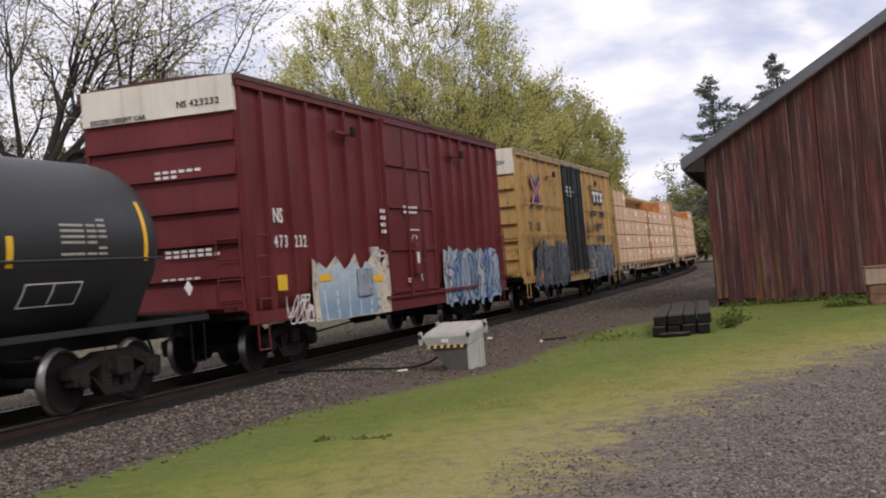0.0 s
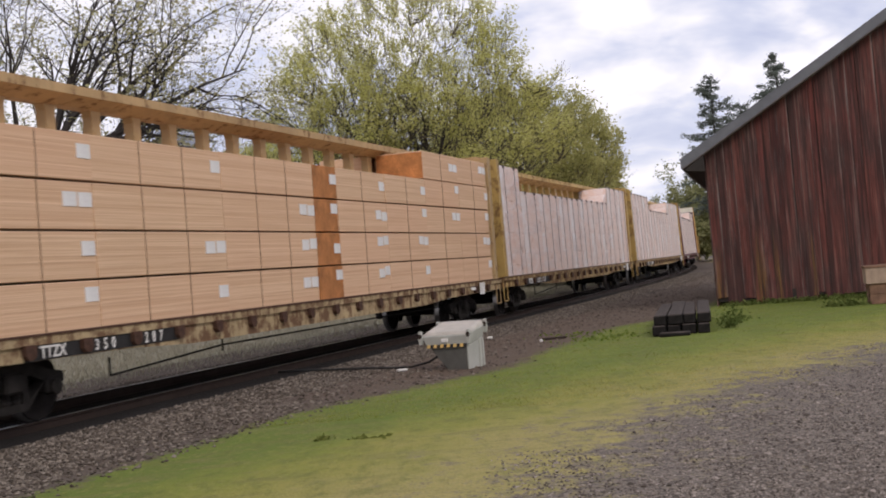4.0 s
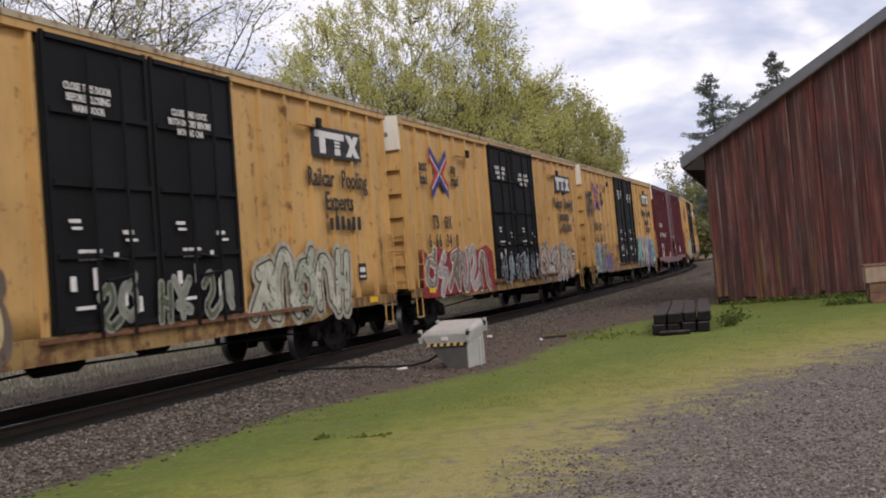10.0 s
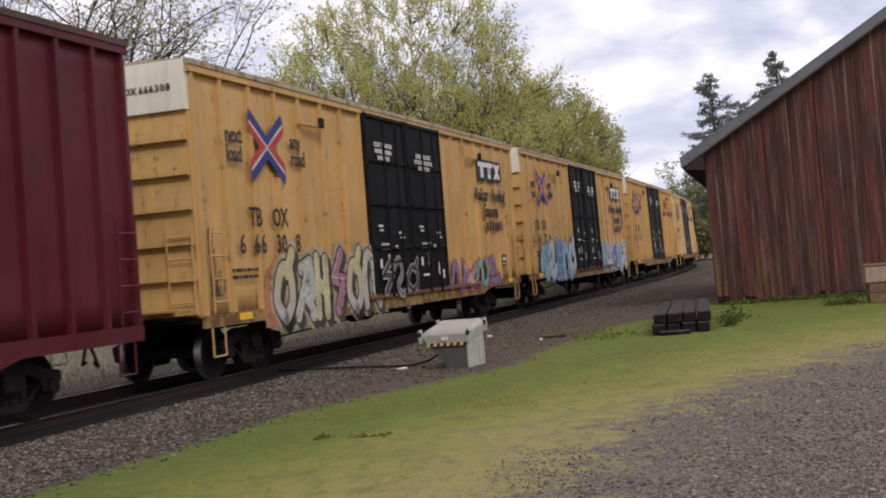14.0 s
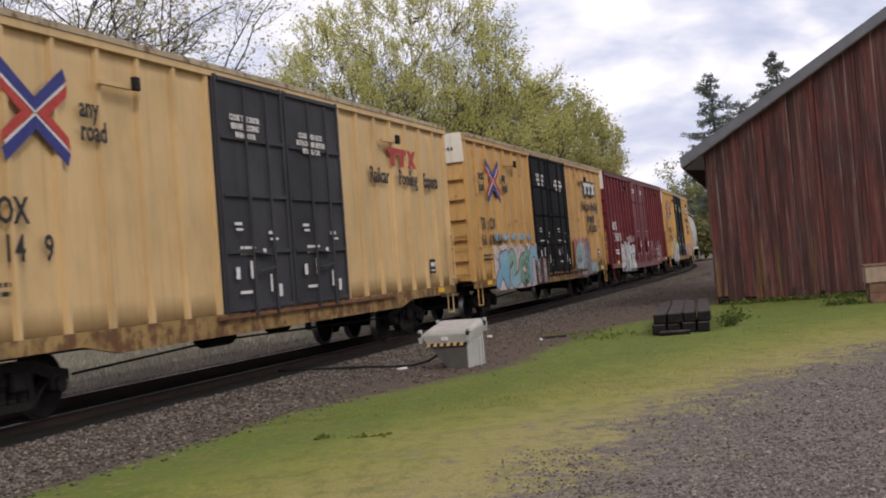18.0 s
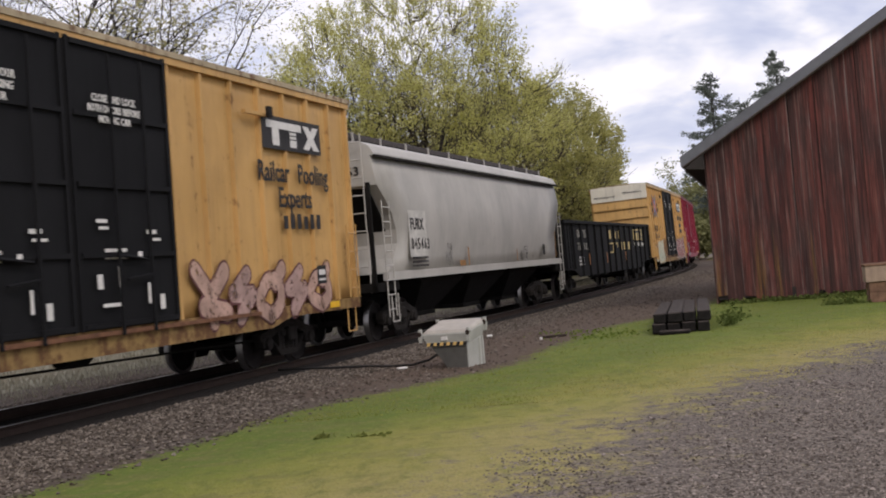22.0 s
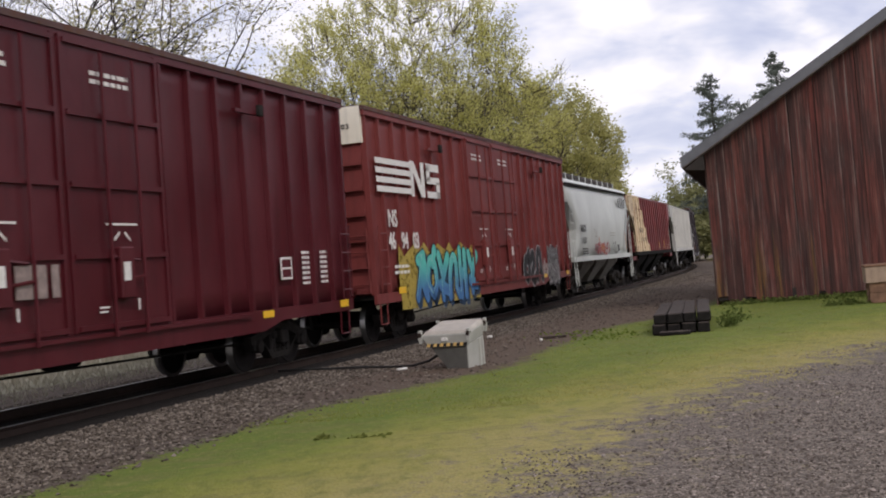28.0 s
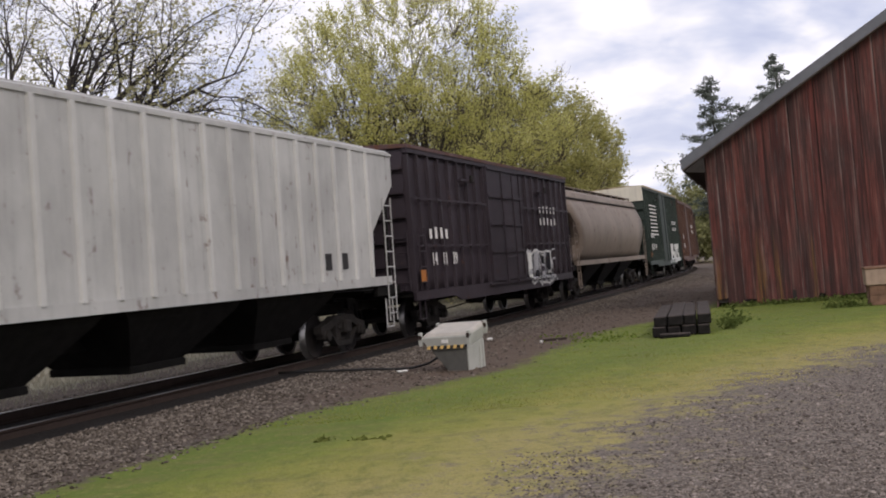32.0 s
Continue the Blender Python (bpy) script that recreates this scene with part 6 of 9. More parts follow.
    ladder(car, f - 0.02, 1.2, 0.4, 1.0, 4.5, 9, mat, -math.pi / 2, "end_ladder")
    bars(car, [(along + 1.9, along + 5.5, 0.72, 0.945)], flat_maroon if mat is flat_maroon else black_letter, -1.43, "number_panel")
    wordpart(car, "TTZX", along + 2.1, 0.755, 0.15, white_letter, -1.526, 0.95)
    number(car, num, [along + 3.25 + 0.19 * i + (0.62 if i > 2 and not is_wrapped else 0.05 * (i > 2)) for i in range(len(num))], 0.755, 0.15, white_letter, -1.526)
    bars(car, [(length - 1.8, length - 1.35, 0.68, 1.0)], white_letter, -1.53, "data_plate")
    bars(car, [(length - 2.6, length - 2.2, 0.82, 0.9)], white_letter, -1.53, "small_print")
    bars_end(car, [(0.9 - i * 0.16, 0.8 - i * 0.16, 3.35, 3.5) for i in range(9)][:6], white_letter if mat is flat_maroon else black_letter, -0.64 + 0.51)
    car["lead"], car["length"], car["inset"] = lead, length, inset
    CARS.append(car)

    load = thing("lumber_load", load_label, "lumber", "lumber loads")
    r = random.Random(seed)
    lm = wrapped if is_wrapped else sawn
    base, h = 1.05, 0.675
    widths = []
    stained = -1.0
    if is_wrapped:
        x = 0.02
        while x < length - 0.6:
            w = min(packs[len(widths)] if len(widths) < len(packs) else r.choice((1.83, 2.44, 2.44, 3.05)), length - 0.02 - x)
            if length - 0.02 - x - w < 0.9:
                w = length - 0.02 - x
            widths.append((x, w))
            x += w
    else:
        stained = 10.78
        widths = [(0.02, 3.58), (3.6, 3.58), (7.18, 3.58), (stained, 1.12)]
        w = (length - 0.04 - 11.92) / 4
        widths += [(11.92 + w * i, w) for i in range(4)]
    peak = min(x for x, w in widths if x >= tail - 0.8)
    for side in (-1, 1):
        for x, w in widths:
            n = tiers + (1 if x + w <= head + 0.8 or x >= tail - 0.8 else 0)
            for i in range(n):
                hh = h if i < tiers else 0.72
                variant = r.randrange(4) if is_wrapped and side < 0 else 0
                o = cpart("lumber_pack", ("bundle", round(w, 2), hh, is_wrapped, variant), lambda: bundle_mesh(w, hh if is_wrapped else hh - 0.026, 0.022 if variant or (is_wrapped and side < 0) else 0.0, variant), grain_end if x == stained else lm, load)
                jig = r.uniform(-0.012, 0.012)
                o.location = (x, jig, base + i * h)
                if side > 0:
                    o.matrix_local = Matrix.Translation((x + w, 0, base + i * h)) @ Matrix.Rotation(math.pi, 4, "Z")
                if not is_wrapped and side < 0:
                    for j in range(1, int(w / 1.1)):
                        t = cpart("bundle_strap", ("bstrap", hh), lambda: boxed(-0.005, 0.005, -1.406, -0.5, 0.0, hh - 0.03), pale_strap, load)
                        t.location = (x + w * j / int(w / 1.1), jig - 0.004, base + i * h)
                    if x == peak and i == tiers:
                        e = cpart("painted_end", ("bends", hh), lambda: boxed(-0.012, -0.001, -1.385, -0.16, 0.02, hh - 0.05), grain_end, load, "orange-painted board ends")
                        e.location = (x, jig, base + i * h)
                    if r.random() < 0.92:
                        high_up = base + i * h + h * r.uniform(0.52, 0.7)
                        for near in ((0.18,), (0.18, 0.52))[r.random() < 0.6 and w > 2.0]:
                            t = cpart("bundle_tag", "btag", lambda: boxed(-0.15, 0.15, -1.412, -1.402, -0.10, 0.10), tape, load)
                            t.location = (x + w - near, jig, high_up + r.uniform(-0.03, 0.03))
            zt = base + tiers * h + (0.72 if n > tiers else 0)
            if side < 0:
                step = 1.2
                for j in range(max(1, round(w / step)) if is_wrapped else 0):
                    xx = x + w * (j + 0.5) / max(1, round(w / step))
                    t = cpart("load_strap", ("lstrap", round(zt, 2)), lambda: boxed(-0.009, 0.009, -1.424, -1.416, 1.0, zt), strap, load)
                    t.location = (xx, 0, 0)
                    cp = cpart("corner_guard", "cguard", lambda: boxed(-0.04, 0.04, -1.44, -1.28, -0.075, 0.025, bevel=0.012), strap, load)
                    cp.location = (xx, 0, zt)
    if is_wrapped:
        low, high = base + tiers * h, base + tiers * h + 0.70
        starts = [x for x, w in widths if x >= tail - 0.8]
        for side in (-1, 1):
            y0, y1 = sorted((side * 0.3, side * 1.37))
            if starts:
                cpart("draped_film", ("film", side, min(starts), 1), lambda: prismed([(min(starts) - 0.95, low), (min(starts) - 0.95, low + 0.015), (min(starts) - 0.25, low + 0.40), (min(starts) - 0.01, high), (min(starts) - 0.01, low)], "y", y0, y1), lm, load, "sheet of clear film draped over the step")
    load["lead"], load["length"], load["inset"] = lead, length, inset
    CARS.append(load)
    return car


centrebeam("faded tan centrebeam flatcar, rusty along its deck", -281.7, 22.4, flat_tan, False, "bare sawn lumber in strapped bundles", 2.9, 17.4, "361358", seed=3)
centrebeam("faded tan centrebeam flatcar with an ochre top beam", -257.4, 22.7, flat_tan, False, "bare sawn lumber bundles with white tags", 2.6, 17.4, "350287", seed=5)
centrebeam("yellow centrebeam flatcar with winches along the sill", -233.2, 22.2, flat_yellow, True, "lumber wrapped in clear plastic with dark straps", 3.2, 17.2, "362355", seed=7)
centrebeam("yellow centrebeam flatcar carrying wrapped lumber", -208.9, 22.5, flat_yellow, True, "lumber wrapped in wrinkled clear plastic", 6.6, 17.2, "365469", seed=8, along=1.2, packs=(2.38, 2.38, 2.36, 2.44, 2.44, 2.0, 2.49, 2.44, 2.44))
centrebeam("maroon centrebeam flatcar carrying wrapped lumber", -184.6, 22.4, flat_maroon, True, "plastic-wrapped pinkish lumber with white tape", 2.4, 17.2, "734322", seed=9)


# ---- covered hoppers ----
grating = plain("weathered_grating", (0.065, 0.056, 0.052), 0.85, 0, 12, 0.35, 0.3)


def bay_mesh(x0, w, zs):
    """A discharge bay of four sloping sheets that close towards the outlet."""
    bm = bmesh.new()
    levels = ((zs - 0.02, 0.02, 1.40), (1.10, 0.10, 1.30), (0.38, 0.31, 0.72))
    rings = [[bm.verts.new(p) for p in ((x0 + w * f, -y, z), (x0 + w * (1 - f), -y, z), (x0 + w * (1 - f), y, z), (x0 + w * f, y, z))] for z, f, y in levels]
    bm.faces.new(rings[0])
    bm.faces.new(rings[-1][::-1])
    for p, q in zip(rings, rings[1:]):
        for i in range(4):
            bm.faces.new((p[i], p[(i + 1) % 4], q[(i + 1) % 4], q[i]))
    bmesh.ops.recalc_face_normals(bm, faces=bm.faces)
    return bm


def hopper(label, lead, length, mat, zt=4.05, zs=1.42, sill=None, curved=True, ribs=0, num="", boards="light", name_y=(1.6, 2.4), word_mat=None, end_mat=None, under=None, rise=0.3, tank_like=False, post_mat=None):
    car = thing("covered_hopper", label, "hopper car", "hopper cars of the train")
    # Default black ends and slope sheets: shade under the slopes put into colour.
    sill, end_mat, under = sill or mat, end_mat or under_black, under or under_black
    word_mat = word_mat or black_letter
    walk_z = 0.40 if boards == "dark" else rise + 0.03
    post_z = 0.58 if boards == "dark" else rise + 0.06
    if curved:
        nose = [(-0.1, zt), (-0.1, zt - 0.68), (0.38, zt - 1.08), (0.72, zt - 1.45), (0.9, zt - 1.85), (0.85, zt - 2.15), (0.45, zs)]
    else:
        nose = [(-0.28, zt), (-0.28, zt - 0.70), (1.02, zt - 1.75), (1.08, zs)]
    out = nose + [(length - x, z) for x, z in nose[::-1]]

    def shell():
        bm = bmesh.new()
        if not curved and not tank_like:
            prism(bm, out, "y", -1.53, 1.53)
            return bm
        # side bulges outwards in a flat curve
        rows = 9
        ys = [-1.42 - 0.16 * math.sin(math.pi * i / (rows - 1)) for i in range(rows)]
        if tank_like:
            ys = [-1.05 - 0.55 * math.sin(math.pi * (0.12 + 0.80 * i / (rows - 1))) for i in range(rows)]
        left = lambda z: np.interp(z, [p[1] for p in nose[::-1]], [p[0] for p in nose[::-1]])
        grid = []
        for s in (-1, 1):
            g = []
            for i in range(rows):
                z = zs + (zt - zs) * i / (rows - 1)
                a = float(left(z))
                g.append([bm.verts.new((a + (length - 2 * a) * j / 12, ys[i] * -s, z)) for j in range(13)])
            grid.append(g)
            for p, q in zip(g, g[1:]):
                for j in range(12):
                    bm.faces.new((p[j], p[j + 1], q[j + 1], q[j]))
        a, b = grid
        for i in range(rows - 1):
            bm.faces.new((a[i][0], a[i + 1][0], b[i + 1][0], b[i][0]))
            bm.faces.new((a[i][12], b[i][12], b[i + 1][12], a[i + 1][12]))
        for j in range(12):
            bm.faces.new((a[0][j], b[0][j], b[0][j + 1], a[0][j + 1]))
            bm.faces.new((a[-1][j], a[-1][j + 1], b[-1][j + 1], b[-1][j]))
        bmesh.ops.recalc_face_normals(bm, faces=bm.faces)
        for f in bm.faces:
            f.smooth = len(f.verts) == 4 and abs(f.normal.y) > 0.7
        return bm
    k = (label,)
    cpart("hopper_body", ("hop", k), shell, mat, car)
    y = 1.5 if not tank_like else 1.2
    cpart("roof", ("hroof", k), lambda: prismed([(-y, zt), (-y, zt + 0.06), (-y * 0.94, zt + rise * 0.55), (-y * 0.78, zt + rise * 0.85), (-y * 0.35, zt + rise), (y * 0.35, zt + rise), (y * 0.78, zt + rise * 0.85), (y * 0.94, zt + rise * 0.55), (y, zt + 0.06), (y, zt)], "x", nose[0][0], length - nose[0][0]), mat, car)
    for s in (-1, 1):
        # On curved bodies this dark strip stands for the eave's shadow line.
        cpart("eave_rail", ("heave", k, s), lambda: boxed(nose[0][0], length - nose[0][0], min(s * (y + 0.06), s * (y - 0.02)), max(s * (y + 0.06), s * (y - 0.02)), zt - 0.04, zt + 0.012), bogie_brown if curved else mat, car)
        cpart("side_sill", ("hsill", k, s), lambda: boxed(0.15, length - 0.15, min(s * 1.42, s * 1.56), max(s * 1.42, s * 1.56), zs - 0.17, zs + 0.02), sill, car)
        cpart("running_board", ("hboard", k, s), lambda: boxed(-0.15, length + 0.15, min(s * 0.55, s * 0.95), max(s * 0.55, s * 0.95), zt + walk_z, zt + walk_z + 0.04), sill if boards == "light" else bogie_brown, car)
        n = 10
        for i in range(n + 1):
            p = cpart("board_stanchion", ("hst", zt, rise, boards, s), lambda: boxed(-0.03, 0.03, min(s * 0.92, s * 0.98), max(s * 0.92, s * 0.98), zt + rise * 0.5, zt + post_z), sill if boards == "light" else mat, car)
            p.location = (0.1 + (length - 0.2) * i / n, 0, 0)
        if boards == "dark":
            cpart("board_guard", ("hguard", k, s), lambda: boxed(-0.15, length + 0.15, min(s * 0.93, s * 0.95), max(s * 0.93, s * 0.95), zt + 0.36, zt + 0.56), grating, car)
        for i in range(ribs):
            x = 1.25 + (length - 2.5) * i / (ribs - 1) if ribs > 1 else 0
            x = min(max(x, 0.9), length - 0.9)
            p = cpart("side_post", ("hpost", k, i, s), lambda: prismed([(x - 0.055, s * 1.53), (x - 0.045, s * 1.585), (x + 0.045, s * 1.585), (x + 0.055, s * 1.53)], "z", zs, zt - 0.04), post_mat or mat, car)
    for i in range(3):
        w = (length - 5.0) / 3
        x0 = 2.5 + i * w
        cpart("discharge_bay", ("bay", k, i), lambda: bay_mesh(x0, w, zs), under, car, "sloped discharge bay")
        cpart("outlet_gate", ("gate", k, i), lambda: boxed(x0 + w * 0.30, x0 + w * 0.70, -0.75, 0.75, 0.26, 0.38, bevel=0.015), under_black, car)

    def ending():
        bm = bmesh.new()
        for yy in (-1.35, -0.65, 0.65, 1.35):
            box(bm, -0.22, -0.14, yy - 0.045, yy + 0.045, 1.0, zt - 0.6)
        box(bm, -0.45, 0.9, -1.5, -1.4, 1.02, 1.22)
        box(bm, -0.45, 0.9, 1.4, 1.5, 1.02, 1.22)
        box(bm, -0.45, -0.3, -1.5, 1.5, 1.02, 1.22)
        return bm
    both_ends(lambda: cpart("end_frame", ("hend", zt), ending, end_mat, car), length)
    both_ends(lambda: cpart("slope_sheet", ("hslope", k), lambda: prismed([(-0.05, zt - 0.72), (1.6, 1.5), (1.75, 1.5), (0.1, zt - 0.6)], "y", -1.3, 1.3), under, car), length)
    both_ends(lambda: cpart("end_platform", "hplat", lambda: boxed(-0.4, 1.3, -1.35, 1.35, 1.1, 1.16), under_black, car), length)
    for x, turn in ((-0.02, 0), (length - 0.46, 0)):
        ladder(car, x, -1.58, 0.44, 0.45, zt - 1.0, 8, sill)
        ladder(car, x, 1.58, 0.44, 0.45, zt - 1.0, 8, sill)
    ladder(car, -0.3, -0.9, 0.4, 1.0, zt + rise + 0.1, 9, sill, -math.pi / 2, "end_ladder")
    ladder(car, length + 0.3, 0.9, 0.4, 1.0, zt + rise + 0.1, 9, sill, math.pi / 2, "end_ladder")
    running_gear(car, length, 1.9, sill, 1.0, gear=False)
    if num and ribs:
        bay = (length - 2.5) / (ribs - 1)
        first = 1.25 + bay * round((name_y[0] - 1.45) / bay) + 0.27
        for i, pair in enumerate(("FU", "RX") if num == "823517" else ()):
            wordpart(car, pair, first + bay * i, name_y[1] + 0.05, 0.27, word_mat, -1.538, 0.9)
        if num != "823517":
            for i in range(2):
                letter_bars(car, first + bay * i, name_y[1] + 0.05, 2, 0.27, word_mat, -1.538, 0.30)
        number(car, num, [first + bay * (i // 2) + 0.27 * (i % 2) for i in range(len(num))], name_y[1] - 0.42, 0.26, word_mat, -1.538)
    elif num:
        if num == "11561":
            wordpart(car, "GACX", name_y[0], name_y[1] + 0.05, 0.27, word_mat, -1.60, 0.95)
        else:
            wordpart(car, "FURX", name_y[0], name_y[1] + 0.05, 0.27, word_mat, -1.60, 0.95)
        number(car, num, [name_y[0] + 0.22 * i + (0.0 if i < 2 or not ribs else 0.08) for i in range(len(num))], name_y[1] - 0.42, 0.26, word_mat, -1.60)
        small_print(car, name_y[0], name_y[1] - 0.6, 1.1, 3, word_mat, 0.05, -1.60, 6)
    if num:
        for i, d in enumerate(num):
            endword(car, d, -0.2 - i * 0.16, zt - 0.42, 0.2, word_mat, nose[0][0] - 0.008)
    car["lead"], car["length"], car["inset"] = lead, length, 1.9
    CARS.append(car)
    return car


grey_hop = paint("grey_hopper_paint", (0.44, 0.42, 0.38), 0.12, 0.22, 0.5, streaks=0.25)
white_hop = paint("white_hopper_paint", (0.545, 0.57, 0.54), 0.06, 0.12, 0.45, streaks=0.25)
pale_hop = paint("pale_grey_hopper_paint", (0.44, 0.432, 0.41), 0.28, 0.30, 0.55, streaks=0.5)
# Ribs take a lighter copy of the panel paint: light they catch, as colour.
lit_post = paint("chalky_post_paint", (0.53, 0.52, 0.49), 0.2, 0.25, 0.55)
tan_hop = paint("tan_hopper_paint", (0.21, 0.165, 0.13), 0.3, 0.25, 0.6)


def cream_wedge(nt, sep, c):
    """A cream field with a slanting rear edge on maroon."""
    edge = calc(nt, "MULTIPLY_ADD", sep.outputs[2], -0.95, 7.1)
    wedge = calc(nt, "MULTIPLY", calc(nt, "LESS_THAN", sep.outputs[0], edge), calc(nt, "LESS_THAN", sep.outputs[1], -1.4))
    return mixed(nt, wedge, c, (0.68, 0.55, 0.36))


red_hop = paint("maroon_hopper_paint", (0.150, 0.020, 0.022), 0.34, 0.7, 0.55, swoosh=cream_wedge)
red_end = paint("maroon_hopper_end", (0.13, 0.015, 0.018), 0.2, 0.25, 0.55)
c = hopper("light grey smooth-sided covered hopper with dark running boards", 61.4, 17.1, grey_hop, num="845463", boards="dark", name_y=(1.65, 2.35), under=under_black, rise=0.40)
bars(c, [(1.55, 2.75, 1.75, 2.85)], plain("repainted_patch", (0.55, 0.53, 0.48), 0.6), -1.592, "repainted_patch")
for x, w, z0, z1 in ((5.95, 0.10, 1.46, 1.95), (10.9, 0.06, 1.46, 1.85), (16.0, 0.07, 1.5, 2.4), (5.2, 0.5, 1.45, 1.6)):
    bars(c, [(x, x + w, z0, z1)], rust_run, -1.594, "rust_run")
scrawl(c, 4.1, 4.6, 1.5, 2.05, 5, black_letter, 31, -1.594, 0.016)
scrawl(c, 11.3, 12.2, 1.5, 1.9, 6, black_letter, 32, -1.594, 0.018)
bars(c, [(14.2, 14.5, 1.6, 1.95)], bogie_brown, -1.594, "data_plate")
c = hopper("white smooth-sided covered hopper", 182.0, 13.2, white_hop, num="11561", zt=4.25, boards="dark", name_y=(1.6, 2.35), rise=0.3, under=plain("grey_discharge_bay", (0.19, 0.175, 0.15), 0.8, 0, 3, 0.35))
letter_bars(c, 10.4, 3.55, 4, 0.45, black_letter, -1.60, 0.5)
mural(c, 4.2, 7.3, 1.48, 2.05, 7, [spray(0.36, 0.05, 0.06)], spray(0.36, 0.05, 0.06), None, 81, 0.016, -1.604)
mural(c, 5.4, 6.2, 1.5, 1.95, 2, [spray(0.52, 0.22, 0.08)], spray(0.36, 0.05, 0.06), None, 82, 0.10, -1.603)
mural(c, 8.2, 9.2, 1.5, 1.95, 2, [spray(0.30, 0.30, 0.28)], spray(0.30, 0.30, 0.28), None, 83, 0.016, -1.604)
bars(c, [(4.3, 4.75, 2.2, 2.24), (4.3, 4.34, 2.3, 2.55), (4.7, 4.75, 2.3, 2.55), (7.9, 9.0, 2.35, 2.38), (7.7, 9.0, 2.25, 2.27)], dull_letter, -1.603, "small_print")
bars(c, [(9.4, 9.8, 1.55, 1.85)], black_letter, -1.60, "data_plate")
bars(c, [(11.6, 11.7, 1.6, 2.4), (5.2, 5.28, 1.6, 2.2)], orange_tape, -1.60, "reflector")
c = hopper("maroon ribbed covered hopper with a cream wedge", 196.4, 15.9, red_hop, curved=False, ribs=17, zt=4.22, num="838039", name_y=(2.35, 2.35), sill=under_black, boards="light", rise=0.18, end_mat=red_end)
bars(c, [(14.1, 14.4, 1.7, 2.35)], white_letter, -1.538, "data_plate")
bars(c, [(14.14, 14.36, 1.75, 2.0), (14.14, 14.36, 2.06, 2.30)], red_end, -1.546, "data_print")
for x in (8.9, 11.2):
    bars(c, [(x, x + 0.07, 1.5, 1.95)], yellow_tape, -1.665, "reflector")
small_print(c, 9.7, 1.75, 0.5, 4, white_letter, 0.06, -1.54, 3)
small_print(c, 13.3, 1.75, 0.4, 3, paper_card, 0.06, -1.54, 4)
c = hopper("pale grey ribbed covered hopper", 214.3, 16.9, pale_hop, curved=False, ribs=18, zt=4.18, post_mat=lit_post, num="823517", name_y=(1.35, 2.62), boards="light", rise=0.18)
bars(c, [(13.3, 13.6, 1.65, 1.98), (14.1, 14.4, 1.65, 1.98), (1.4, 1.75, 1.48, 1.68)], black_letter, -1.54, "data_plate")
c = hopper("tan cylindrical covered hopper with a dark roof", 250.2, 17.4, tan_hop, zt=3.85, zs=1.35, num="", boards="light", tank_like=True, rise=0.45, end_mat=under_black)

# ---- black gondola ----
gon_black = paint("gondola_black", (0.0085, 0.0082, 0.0085), 0.12, 0.35, 0.75, 0.1)
g = thing("gondola_car", "black steel gondola with ochre lettering", "gondola", "gondola of the train")
GL = 20.8
for s in (-1, 1):
    cpart("side_wall", ("gside", s), lambda: prismed([(0, 2.72), (0, 0.95), (1.6, 0.9), (2.6, 0.62), (GL - 2.6, 0.62), (GL - 1.6, 0.9), (GL, 0.95), (GL, 2.72)], "y", min(s * 1.46, s * 1.50), max(s * 1.46, s * 1.50)), gon_black, g)
    cpart("top_rail", ("gtop", s), lambda: boxed(-0.03, GL + 0.03, min(s * 1.42, s * 1.60), max(s * 1.42, s * 1.60), 2.66, 2.80, bevel=0.02), gon_black, g)
    for i in range(15):
        x = 0.12 + (GL - 0.24) * i / 14
        lo = 0.95 if i in (0, 1, 13, 14) else 0.62
        cpart("side_post", ("gpost", i, s), lambda: prismed([(x - 0.09, s * 1.50), (x - 0.05, s * 1.58), (x + 0.05, s * 1.58), (x + 0.09, s * 1.50)], "z", lo, 2.66), gon_black, g)
cpart("floor", "gfloor", lambda: boxed(0, GL, -1.46, 1.46, 0.95, 1.03), under_black, g)
for x in (0.0, GL - 0.05):
    cpart("end_wall", ("gend", x), lambda: boxed(x, x + 0.05, -1.46, 1.46, 0.95, 2.70), gon_black, g)
    for z in (1.3, 1.7, 2.1, 2.5):
        cpart("end_rib", ("gerib", x, z), lambda: boxed(x - 0.06, x + 0.11, -1.4, 1.4, z, z + 0.09), gon_black, g)
running_gear(g, GL, 2.2, gon_black, 1.0)
ladder(g, 0.25, -1.63, 0.44, 1.0, 2.6, 4, gon_black)
ladder(g, GL - 0.7, -1.63, 0.44, 1.0, 2.6, 4, gon_black)
wordpart(g, "GN", 2.5, 2.15, 0.3, dull_letter, -1.508, 0.85)
wordpart(g, "TX", 3.7, 2.15, 0.3, dull_letter, -1.508, 0.85)
number(g, "310083", (2.5, 2.85, 3.2, 3.7, 4.05, 4.4), 1.66, 0.28, dull_letter, -1.508)
for x0, x1 in ((9.2, 9.8), (10.4, 11.05), (11.7, 11.9), (12.05, 12.25)):
    bars(g, [(x0, x1, 2.08, 2.45)], ochre_letter, -1.505, "sign_mark")
for x0, x1 in ((12.0, 12.5), (13.0, 13.5), (14.2, 14.6)):
    bars(g, [(x0, x1, 1.56, 1.92)], ochre_letter, -1.505, "sign_mark")
bars(g, [(9.3, 11.4, 1.84, 1.9), (10.1, 10.2, 1.5, 1.86), (9.4, 10.15, 1.45, 1.51), (11.3, 11.4, 1.66, 1.9)], ochre_letter, -1.505, "sign_line")
sign_panel(g, 16.0, 18.7, 2.0, 2.54, ochre_letter, black_letter, -1.506)
